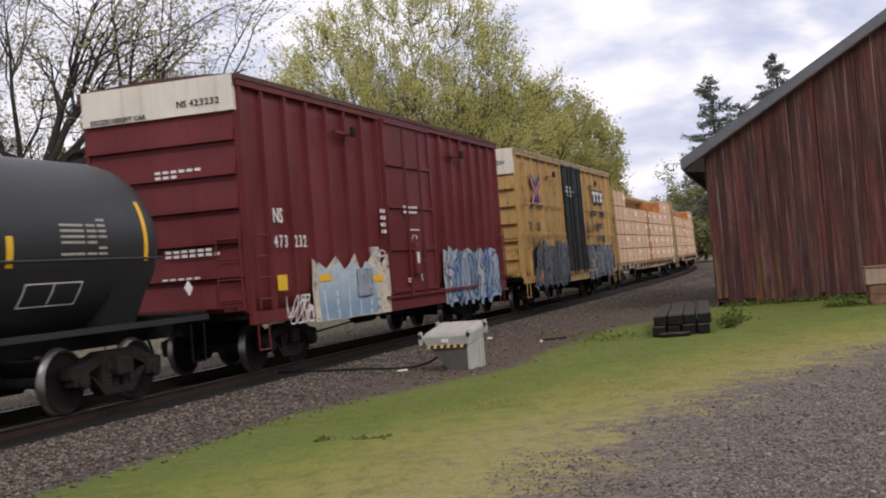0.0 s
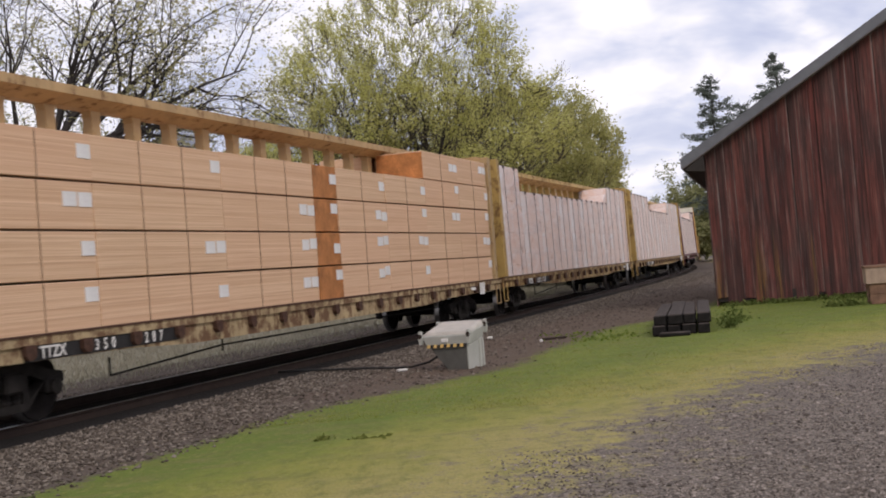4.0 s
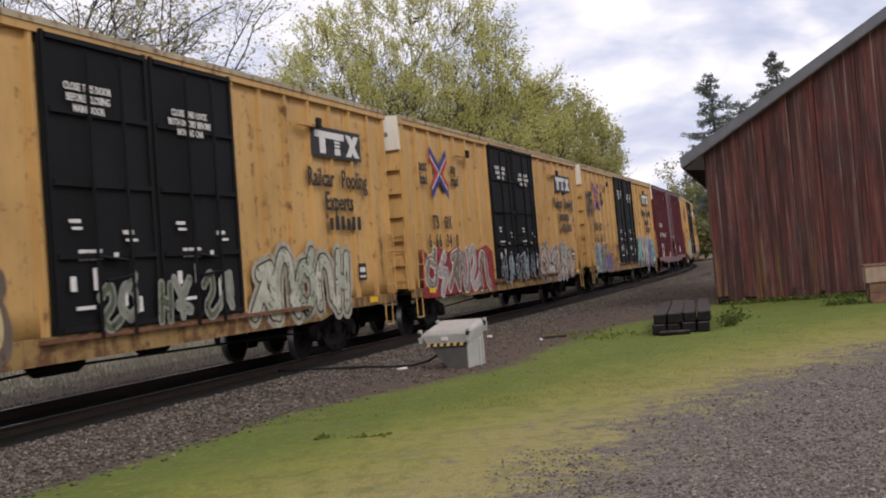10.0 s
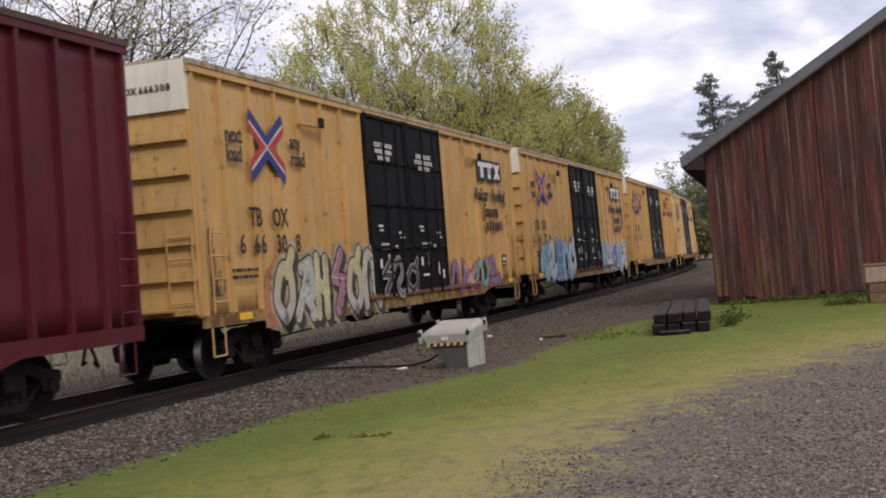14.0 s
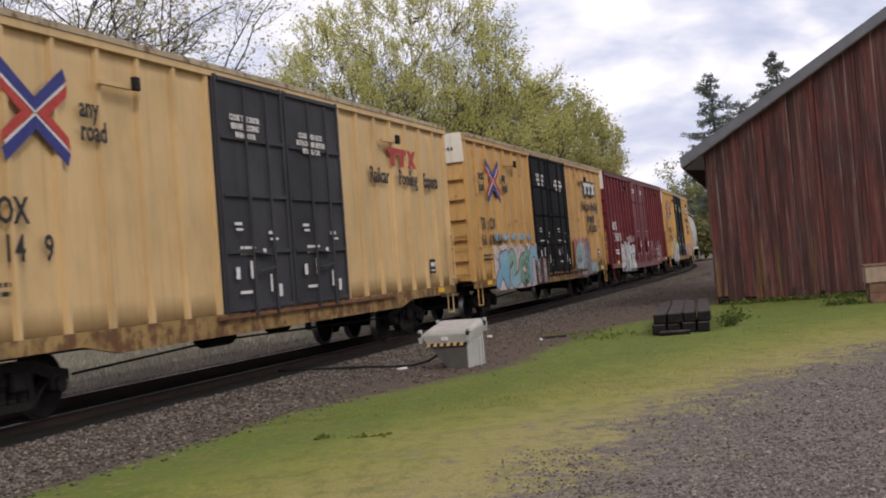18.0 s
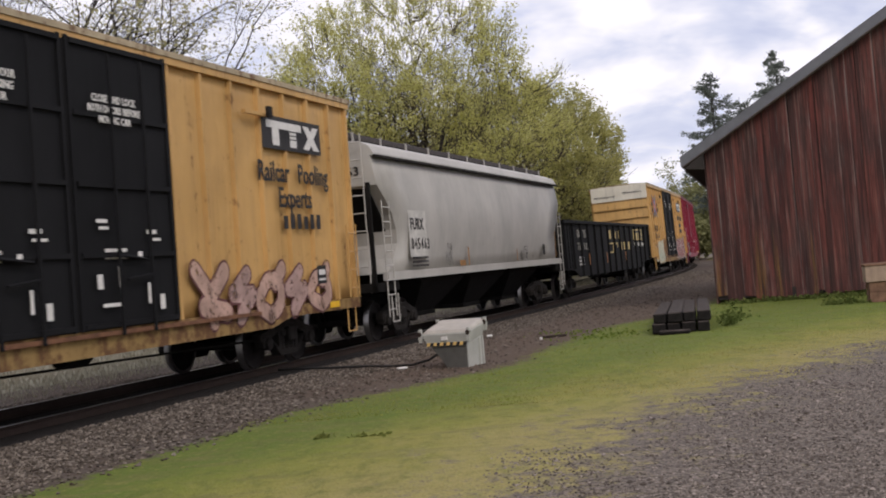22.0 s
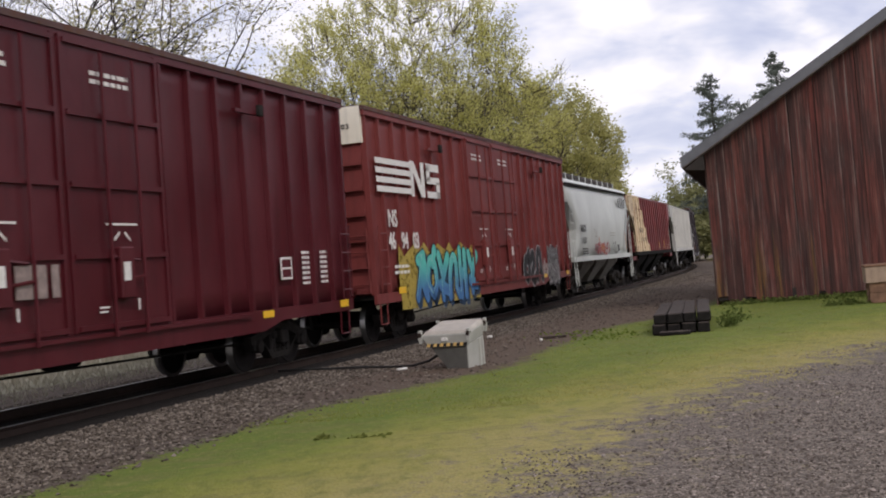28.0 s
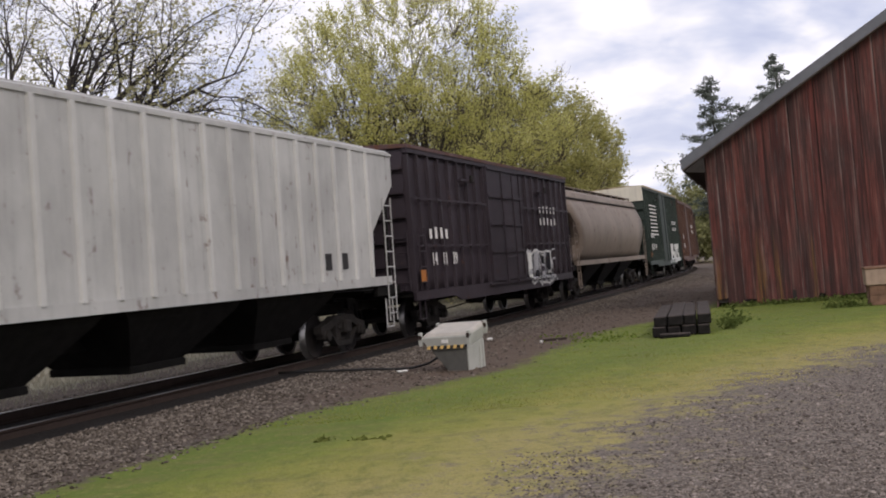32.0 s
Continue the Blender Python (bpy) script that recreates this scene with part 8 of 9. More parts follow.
stack_end = plain("shaded_tarred_tie_end", (0.016, 0.014, 0.013), 0.9, 0, 8, 0.5, 0.5, 0.15)
rng = random.Random(21)
st_m = Matrix.Translation((4.0, 23.4, LAWN_Z)) @ Matrix.Rotation(radians(-12), 4, "Z")
sizes = [(0.27, 5.6, 0.205), (0.25, 5.2, 0.20), (0.29, 5.9, 0.205), (0.24, 5.4, 0.20)]


def timber_mesh(w, l, h):
    """A squared timber with worn edges; its weathered upper face is coloured as lit, the tarred rest as shaded."""
    bm = boxed(0, w, 0, l, 0, h, bevel=0.022)
    for f in bm.faces:
        # Faces turned upward get the lit colour, the others the shaded one.
        f.material_index = 0 if f.normal.z > 0.6 else 1
    me = bpy.data.meshes.new("timber")
    bm.to_mesh(me)
    bm.free()
    me.materials.append(stack_wood)
    me.materials.append(stack_end)
    return me


for lay in range(2):
    at = 0.04 * lay
    for i in range(4):
        w, l, h = sizes[(i + lay) % 4]
        ob = part("timber", timber_mesh(w, l, h), None)
        ob.matrix_world = st_m @ Matrix.Translation((at, rng.uniform(-0.06, 0.06), 0.01 + lay * 0.207)) @ Matrix.Rotation(rng.uniform(-0.004, 0.004), 4, "Z")
        at += w + rng.uniform(0.012, 0.03)
        tagged(ob, "old black railway tie in a low stack on the grass", "timber", "stack of ties")
ob = part("timber", timber_mesh(0.16, 0.6, 0.09), None)
ob.matrix_world = st_m @ Matrix.Translation((0.72, -0.36, 0.0)) @ Matrix.Rotation(radians(80), 4, "Z")
tagged(ob, "short black timber lying on the grass before a stack of ties", "timber", "stack of ties")


# ---- trees ----
def bark(name, rgb):
    return plain(name, rgb, 0.9, 0, 5, 0.35, 0.5)


def leaf_material(name, a, b, glow=0.35):
    m = bpy.data.materials.new(name)
    m.use_nodes = True
    nt = m.node_tree
    nt.nodes.remove(nt.nodes["Principled BSDF"])
    geo = nt.nodes.new("ShaderNodeNewGeometry")
    c = mixed(nt, geo.outputs["Random Per Island"], a, b)
    c = mixed(nt, ranged(nt, noisy(nt, geo.outputs["Position"], 0.7, 3), 0.35, 0.65, 0, 0.55), c, [x * 0.75 for x in a])
    d, t, mx = nt.nodes.new("ShaderNodeBsdfDiffuse"), nt.nodes.new("ShaderNodeBsdfTranslucent"), nt.nodes.new("ShaderNodeMixShader")
    nt.links.new(c, d.inputs[0])
    nt.links.new(c, t.inputs[0])
    mx.inputs[0].default_value = glow
    nt.links.new(d.outputs[0], mx.inputs[1])
    nt.links.new(t.outputs[0], mx.inputs[2])
    nt.links.new(mx.outputs[0], nt.nodes["Material Output"].inputs[0])
    return m


dark_bark, grey_bark, olive_bark = bark("dark_bark", (0.050, 0.042, 0.038)), bark("grey_bark", (0.16, 0.145, 0.13)), bark("olive_bark", (0.115, 0.095, 0.066))
spring_leaf = leaf_material("spring_leaf", (0.52, 0.51, 0.15), (0.78, 0.74, 0.34), 0.62)
far_spring = leaf_material("dull_spring_leaf", (0.42, 0.41, 0.15), (0.62, 0.58, 0.27), 0.6)
pale_leaf = leaf_material("pale_bud_leaf", (0.36, 0.34, 0.20), (0.55, 0.52, 0.26), 0.5)
# Fir needles are greyed and lightened: distance haze put into their colour.
fir_leaf = leaf_material("hazy_fir_needle", (0.13, 0.15, 0.13), (0.21, 0.235, 0.20), 0.35)
pine_leaf = leaf_material("pine_needle", (0.17, 0.185, 0.085), (0.28, 0.29, 0.13), 0.4)
far_leaf = leaf_material("far_leaf", (0.23, 0.235, 0.10), (0.38, 0.37, 0.19), 0.4)


class Wood:
    def __init__(self):
        self.v, self.f = [], []

    def tube(self, pts, radii, sides):
        base = len(self.v)
        n = len(pts)
        for i, (p, r) in enumerate(zip(pts, radii)):
            t = (pts[min(i + 1, n - 1)] - pts[max(i - 1, 0)]).normalized()
            u = t.orthogonal().normalized()
            w = t.cross(u)
            for j in range(sides):
                a = 2 * math.pi * j / sides
                self.v.append(p + (u * math.cos(a) + w * math.sin(a)) * r)
        for i in range(n - 1):
            for j in range(sides):
                k = base + i * sides
                self.f.append((k + j, k + (j + 1) % sides, k + sides + (j + 1) % sides, k + sides + j))

    def mesh(self, name):
        me = bpy.data.meshes.new(name)
        me.from_pydata(self.v, [], self.f)
        return me


def scatter_leaves(name, spots, size, r, flat=0.6):
    """One small folded leaf of four corners at each spot."""
    n = len(spots)
    rs = np.random.RandomState(r)
    c = np.array(spots)
    d = rs.normal(size=(n, 3))
    d[:, 2] *= flat
    d /= np.linalg.norm(d, axis=1)[:, None] + 1e-9
    e = np.cross(d, rs.normal(size=(n, 3)))
    e /= np.linalg.norm(e, axis=1)[:, None] + 1e-9
    s = size * rs.uniform(0.55, 1.35, (n, 1))
    v = np.empty((n, 4, 3))
    v[:, 0], v[:, 1], v[:, 2], v[:, 3] = c - d * s, c + e * s * 0.62, c + d * s, c - e * s * 0.62
    me = bpy.data.meshes.new(name)
    me.from_pydata(v.reshape(-1, 3).tolist(), [], np.arange(n * 4).reshape(-1, 4).tolist())
    return me


def grow(rnd, base, stems, levels, kids, thin, radius, spreadness, lift, shrink=0.62, wander=0.22, sides=(7, 5, 4, 3, 3), within=None, steady=1.0):
    """Limbs, twigs and the places of the buds."""
    big, small, tips = Wood(), Wood(), []

    def limb(p, d, ln, ra, level):
        n = 5 if level < 2 else 4 if level < 3 else 3
        pts, q, dd = [p.copy()], p.copy(), d.copy()
        for i in range(n):
            sway = wander * (steady if level == 0 else 1.0)
            dd = (dd + Vector((rnd.gauss(0, sway), rnd.gauss(0, sway), rnd.gauss(0, sway) + (lift * 0.25 if level or steady == 1.0 else 0.0)))).normalized()
            q = q + dd * (ln / n)
            if within and i > 0 and not within(q):
                break
            pts.append(q.copy())
        n = len(pts) - 1
        radii = [ra * (1 - (0.75 if level or steady == 1.0 else 0.9) * i / n) for i in range(n + 1)]
        (big if level < 2 else small).tube(pts, radii, sides[min(level, len(sides) - 1)])
        if level >= levels - 2:
            tips.extend(pts[1:] if level == levels - 1 else pts[-2:])
        if level + 1 < levels:
            for i in range(kids[level]):
                t = rnd.uniform(0.25, 1.0)
                k = min(int(t * n), n - 1)
                at = pts[k].lerp(pts[k + 1], t * n - k)
                axis = (pts[k + 1] - pts[k]).normalized()
                side = Vector((rnd.gauss(0, 1), rnd.gauss(0, 1), rnd.gauss(0, 0.7)))
                side = (side - axis * side.dot(axis)).normalized()
                nd = (axis * (1 - spreadness) + side * spreadness + Vector((0, 0, lift * 0.4))).normalized()
                limb(at, nd, ln * shrink * rnd.uniform(0.7, 1.15), radii[k] * thin, level + 1)
    for d, ln, ra, at in stems:
        limb(Vector(base) + Vector(at), Vector(d).normalized(), ln, ra, 0)
    return big, small, tips


def in_dome(dome, q):
    c, r, power = dome[0], dome[1], dome[2]
    d = sum(abs((q[i] - c[i]) / r[i]) ** power for i in range(3))
    return d < 0.93 + 0.42 * noise.noise(Vector((q[0], q[1], q[2])) * 0.5)


def fill_dome(rnd, dome, wood, tips, clear):
    """Slender shoots from the nearest limbs out to the skin of the crown, each ending in a spray of twigs; returns the leafy places."""
    c, r, power, count = dome
    have = np.array([tuple(p) for p in tips])
    leafy = []
    made = 0
    while made < count:
        d = Vector((rnd.gauss(0, 1), rnd.gauss(0, 1), rnd.gauss(0, 1))).normalized()
        k = sum(abs(d[i] / r[i]) ** power for i in range(3)) ** (-1 / power)
        f = rnd.uniform(0.55, 1.02) if rnd.random() < 0.3 else rnd.uniform(0.80, 1.08)
        q = Vector(c) + d * k * f
        if q.z < 0.9 or not in_dome(dome, q) or not clear(q):
            continue
        made += 1
        near = have[int(np.argmin(((have - np.array(q)) ** 2).sum(1) + 5.0 * np.maximum(0.0, have[:, 2] - q.z + 0.6)))]
        p = Vector(near)
        mid = p.lerp(q, 0.5) + Vector((rnd.gauss(0, 0.12), rnd.gauss(0, 0.12), -0.18))
        wood.tube([p, mid, q], [0.030, 0.018, 0.009], 3)
        out = (q - Vector((c[0], c[1], c[2] * 0.35))).normalized()
        for i in range(rnd.randint(3, 5)):
            way_out = (out + Vector((rnd.gauss(0, 0.32), rnd.gauss(0, 0.32), rnd.gauss(0.22, 0.25)))).normalized()
            reach = rnd.uniform(0.35, 1.05)
            e = q + way_out * reach
            wood.tube([q, e], [0.008, 0.004], 3)
            leafy += [q.lerp(e, rnd.uniform(0.35, 0.75)), e, q.lerp(e, rnd.uniform(0.7, 1.0))]
    return leafy


def tree(label, base, stems, levels, kids, spreadness, lift, wood, leaf, per_tip, size, seed, drift=0.16, shrink=0.62, wander=0.22, keep=None, thin=0.62, dome=None, steady=1.0, group="trees beyond the track", stem=None):
    rnd = random.Random(seed)

    def clear(q):
        return lateral(base[0] + q[0], base[1] + q[1])[1] < (-3.0 if q[2] < 6.6 else -1.6)

    t = thing("tree", label, "tree", group)
    t.location = base
    big, small, tips = grow(rnd, (0, 0, 0), stems, levels, kids, thin, 1, spreadness, lift, shrink, wander, within=None if dome is None else lambda q: in_dome(dome, q) and clear(q), steady=steady)
    if dome:
        inner = [p for p in tips if rnd.random() < 0.22]
        tips = [p for p in fill_dome(rnd, dome, small, tips, clear) + inner if clear(p)]
    part("trunk", big.mesh("trunk"), stem or wood, t)
    part("twig_work", small.mesh("twig_work"), wood, t)
    spots = []
    for p in tips:
        for i in range(per_tip):
            q = (p.x + rnd.gauss(0, drift), p.y + rnd.gauss(0, drift), p.z + rnd.gauss(0, drift))
            if keep is None or keep(q):
                spots.append(q)
    part("crown", scatter_leaves("crown", spots, size, seed), leaf, t)
    return t


def fan(rnd, n, out, up, ln, ra, at=0.25, least=0.4):
    res = []
    for i in range(n):
        a = 2 * math.pi * (i + rnd.uniform(-0.3, 0.3)) / n
        o = out * rnd.uniform(least, 1.15)
        res.append(((math.cos(a) * o, math.sin(a) * o, up), ln * rnd.uniform(0.82, 1.1), ra * rnd.uniform(0.7, 1.1), (math.cos(a) * at, math.sin(a) * at, 0)))
    return res


def gz(x, y):
    return ground_z(x, y) - 0.05


rr = random.Random(2)
# the broad spring tree
tree("broad many-stemmed tree in pale yellow-green spring leaf", (-1.9, 62.0, gz(-1.9, 62)), fan(rr, 22, 0.95, 1.0, 9.6, 0.27, 0.7, 0.1), 5, (6, 5, 3, 2), 0.48, 0.26, olive_bark, spring_leaf, 4, 0.064, 5, 0.14, 0.56, 0.15,
     thin=0.60, dome=((0.6, 0, 7.3), (8.7, 6.5, 10.1), 1.85, 2700), stem=dark_bark)
tree("spring tree with a rounded yellow-green crown", (5.6, 80.0, gz(5.6, 80)), fan(rr, 13, 0.7, 1.0, 7.4, 0.22, 0.4), 5, (6, 5, 3, 2), 0.52, 0.24, olive_bark, far_spring, 5, 0.09, 6, 0.18, 0.55, 0.16,
     thin=0.62, dome=((0.5, 0, 6.3), (7.9, 6.0, 7.7), 1.8, 1800), stem=dark_bark)
tree("spring tree in thin yellow-green leaf", (11.6, 96.0, gz(11.6, 96)), fan(rr, 8, 0.6, 1.0, 5.4, 0.17, 0.4), 5, (6, 5, 4, 3), 0.55, 0.22, olive_bark, far_spring, 5, 0.12, 7, 0.18, 0.55, 0.18,
     thin=0.6, dome=((-0.5, 0, 4.6), (4.5, 4.6, 6.1), 1.8, 700))
tree("low spring tree in thin leaf", (14.2, 112.0, gz(14.2, 112)), fan(rr, 6, 0.6, 1.0, 4.7, 0.13, 0.4), 5, (5, 5, 4, 4), 0.62, 0.2, olive_bark, spring_leaf, 5, 0.14, 8, 0.3, 0.55)
# the nearly bare tree that leans over
lean_x, lean_z = -13.1, gz(-13.1, 34.5)


def off(x, z, y=0.0):
    return (x - lean_x, y, z - lean_z)


tree("old dark tree with spreading bare limbs and first small leaves", (lean_x, 34.5, lean_z),
     [((2.1, 0, 5.4), 6.0, 0.34, (0, 0, -0.1)), ((0.36, 0, 1.0), 6.4, 0.155, off(-11.75, 4.7)), ((0.95, 0.05, 1.05), 6.6, 0.16, off(-11.85, 4.5)), ((1.25, 0.1, 0.80), 6.6, 0.16, off(-11.3, 5.2)),
      ((1.0, -0.05, 0.22), 3.6, 0.085, off(-10.95, 5.37)), ((1.15, 0.05, 0.50), 5.4, 0.125, off(-11.1, 5.3)), ((1.0, 0.1, -0.12), 3.2, 0.085, off(-11.5, 5.0)), ((0.68, -0.25, 1.2), 6.4, 0.14, off(-11.85, 4.3)), ((-0.15, 0.15, 1.0), 6.2, 0.14, off(-12.1, 3.2)), ((0.10, -0.3, 1.0), 6.4, 0.12, off(-12.1, 3.8))],
     5, (9, 6, 5, 3), 0.50, 0.12, dark_bark, pale_leaf, 1, 0.06, 12, 0.08, 0.52, 0.20, thin=0.58, steady=0.35, keep=lambda q: rr.random() < 0.4)
tree("dark bare-limbed tree with a few pale leaves", (-16.6, 35.5, gz(-16.6, 35.5)), fan(rr, 3, 0.40, 1.0, 8.0, 0.22, 0.3), 5, (7, 6, 4, 3), 0.52, 0.2, dark_bark, pale_leaf, 1, 0.05, 13, 0.08, 0.52, 0.20, thin=0.54)
tree("slim grey bare tree", (-12.9, 60.0, gz(-12.9, 60)), fan(rr, 12, 0.30, 1.0, 8.8, 0.11, 0.3), 5, (9, 6, 5, 3), 0.5, 0.3, grey_bark, pale_leaf, 1, 0.045, 14, 0.08, 0.50, 0.14, thin=0.5, steady=0.5, keep=lambda q: rr.random() < 0.06)
tree("grey twiggy tree just budding", (36.5, 172.0, 1.0), fan(rr, 7, 0.5, 1.0, 7.0, 0.16, 0.3), 5, (6, 5, 4, 3), 0.55, 0.25, grey_bark, far_leaf, 2, 0.17, 15, 0.3, 0.55, 0.2)
for i, (x, y, h) in enumerate(((33.2, 150, 3.2), (36.6, 156, 3.8), (40.5, 158, 4.2), (30.5, 160, 3.0))):
    tree("low green shrub at the edge of the wood", (x, y, 0.9), fan(rr, 7, 0.8, 1.0, h, 0.07, 0.4), 4, (6, 6, 5), 0.65, 0.15, olive_bark, far_leaf, 4, 0.22, 30 + i, 0.3, 0.6)


def fir(label, base, high, wide, seed, ragged=0.25, needle=None, size=0.095):
    rnd = random.Random(seed)
    t = thing("fir_tree", label, "fir tree", "firs beyond the track")
    t.location = base
    w = Wood()
    w.tube([Vector((0, 0, 0)), Vector((0.1, 0, high * 0.5)), Vector((0, 0, high))], [high * 0.014, high * 0.009, 0.02], 6)
    spots = []
    z = high * 0.12
    limbs = Wood()
    while z < high * 0.985:
        f = 1 - z / high
        for i in range(rnd.randint(3, 5)):
            if rnd.random() < ragged * 0.6:
                continue
            a = rnd.uniform(0, 2 * math.pi)
            ln = wide * 1.15 * (f ** 0.62) * rnd.uniform(1 - ragged, 1.2) + 0.25
            tip = Vector((math.cos(a) * ln, math.sin(a) * ln, z + ln * rnd.uniform(-0.35, 0.40)))
            root = Vector((0, 0, z))
            limbs.tube([root, tip], [0.045, 0.012], 3)
            n = int(30 + ln * 52)
            for j in range(n):
                u = rnd.uniform(0.12, 1.0)
                p = root.lerp(tip, u)
                s = 0.28 * (1.15 - u) * ln * 0.5 + 0.12
                spots.append((p.x + rnd.gauss(0, s), p.y + rnd.gauss(0, s), p.z + rnd.gauss(-0.05, 0.16)))
        z += high * 0.027 * rnd.uniform(0.7, 1.4)
    part("trunk", w.mesh("trunk"), dark_bark, t)
    part("branchwork", limbs.mesh("branchwork"), dark_bark, t)
    part("crown", scatter_leaves("crown", spots, size, seed, 0.9), needle or fir_leaf, t)
    return t


tree("low spring tree beside the broad one", (-8.0, 54.0, gz(-8.0, 54)), fan(rr, 9, 0.55, 1.0, 5.0, 0.10, 0.4), 5, (6, 5, 4, 3), 0.58, 0.2, olive_bark, spring_leaf, 4, 0.062, 52, 0.11, 0.56,
     thin=0.6, dome=((0, 0, 4.0), (2.9, 2.6, 3.8), 2.0, 600))
fir("tall dark fir with ragged gaps", (35.8, 150, 0.8), 22.6, 6.4, 41, 0.5, None, 0.13)
fir("tall dark fir seen over the barn roof", (44.3, 150, 0.8), 24.8, 7.0, 42, 0.4, None, 0.13)
fir("dark fir behind the barn", (39.8, 152, 0.8), 19.4, 5.2, 43, 0.5, None, 0.13)
fir("dark green pine behind the bare tree", (-19.2, 70, 0.8), 9.9, 3.4, 44, 0.3, pine_leaf, 0.2)
fir("dark green pine behind the bare tree", (-23.0, 71, 0.8), 9.8, 3.2, 45, 0.3, pine_leaf, 0.2)
fir("low dark green pine beside the grey tree", (-17.6, 70.5, 0.8), 8.9, 3.0, 46, 0.3, pine_leaf, 0.2)
fir("low dark green pine between two others", (-21.2, 73, 0.8), 9.0, 3.0, 47, 0.3, pine_leaf, 0.2)

# far edge of the wood, all round the meadow beyond the track
rs = np.random.RandomState(8)
spots = []
for i in range(150):
    x = -150 + i * 1.25 + rs.uniform(-1, 1)
    y = 150 + rs.uniform(-8, 8) + max(0, x) * 0.25 - max(0.0, -x - 40) * 0.55
    h, w = rs.uniform(4.5, 9.0), rs.uniform(1.8, 3.2)
    for j in range(170):
        a, b, c = rs.normal(size=3)
        k = rs.uniform(0.6, 1.0) / math.sqrt(a * a + b * b + c * c)
        spots.append((x + a * k * w, y + b * k * w, 0.8 + h * 0.55 + c * k * h * 0.5))
tagged(part("far_woods", scatter_leaves("far_woods", spots, 0.55, 9), far_leaf), "distant wood edge in spring leaf", "woods", kind="stuff")

# ---- loose stones, grass, weeds ----
def stone_material(name, a, b, c2):
    m, nt, bs = shader(name, 0.9, 0, 0.25)
    geo = nt.nodes.new("ShaderNodeNewGeometry")
    c = ramp(nt, geo.outputs["Random Per Island"], [(0.0, a), (0.45, b), (0.8, c2), (1.0, [x * 1.3 for x in c2])])
    n = noisy(nt, geo.outputs["Position"], 60, 3)
    c = mixed(nt, ranged(nt, n, 0.4, 0.7, 0, 0.5), c, a)
    nt.links.new(c, bs.inputs["Base Color"])
    return m


def pebbles(name, places, material, label):
    """Rough six-cornered stones, (x, y, z, size) each."""
    n = len(places)
    rs = np.random.RandomState(n % 1000)
    p = np.array(places)
    octa = np.array([(1, 0, 0), (0, 1, 0), (-1, 0, 0), (0, -1, 0), (0, 0, 1), (0, 0, -1)], float)
    v = octa[None] * rs.uniform(0.55, 1.25, (n, 6, 1)) + rs.normal(0, 0.18, (n, 6, 3))
    a = rs.uniform(0, 6.28, n)
    ca, sa = np.cos(a)[:, None], np.sin(a)[:, None]
    x, y = v[:, :, 0] * ca - v[:, :, 1] * sa, v[:, :, 0] * sa + v[:, :, 1] * ca
    v[:, :, 0], v[:, :, 1], v[:, :, 2] = x, y, v[:, :, 2] * 0.62
    v = v * p[:, None, 3:4] + p[:, None, :3]
    tri = np.array([(0, 1, 4), (1, 2, 4), (2, 3, 4), (3, 0, 4), (1, 0, 5), (2, 1, 5), (3, 2, 5), (0, 3, 5)])
    f = (np.arange(n)[:, None, None] * 6 + tri[None]).reshape(-1, 3)
    me = bpy.data.meshes.new(name)
    me.from_pydata(v.reshape(-1, 3).tolist(), [], f.tolist())
    return tagged(part(name, me, material), label, "stones", kind="stuff")


ballast_stone = stone_material("ballast_stone", (0.046, 0.036, 0.028), (0.108, 0.087, 0.068), (0.200, 0.168, 0.138))
yard_stone = stone_material("yard_stone", (0.062, 0.050, 0.041), (0.158, 0.129, 0.108), (0.285, 0.242, 0.208))
rs = np.random.RandomState(31)
places = []
while len(places) < 64000:
    s = -9.0 + 80.0 * rs.uniform() ** 1.9
    d = rs.uniform(-2.6, stony_edge(s) + rs.normal(0, 0.35))
    if abs(d) < 1.55:
        continue
    e = stony_edge(s)
    if d > 3.0 and rs.uniform() < 0.75 * (d - 3.0) / max(0.5, e - 3.0) + (0.25 if s > 6 else 0.0):
        continue
    if s > 1.0 and d > 3.3 and rs.uniform() < 0.7:
        continue
    p = beside(s, d)
    z = ground_z(p.x, p.y)
    if z is None:
        continue
    size = rs.uniform(0.015, 0.036) * (1.2 if rs.uniform() < 0.1 else 1.0)
    places.append((p.x, p.y, z + size * 0.25, size))
pebbles("ballast_stones", places, ballast_stone, "crushed grey-brown track ballast")
places = []
while len(places) < 36000:
    y = 7.0 + 15.0 * rs.uniform() ** 1.8
    x = rs.uniform(-1.0, 0.42 * y + 2.0)
    k = yard_edge(x, y) * 0.42 + 0.15 + 0.7 * noise.noise(Vector((x * 0.8, y * 0.8, 3.0)))
    if rs.uniform() > k:
        continue
    size = rs.uniform(0.006, 0.017) * (1.8 if rs.uniform() < 0.05 else 1.0)
    places.append((x, y, ground_z(x, y) + size * 0.2, size))
pebbles("yard_gravel", places, yard_stone, "grey gravel of the yard")


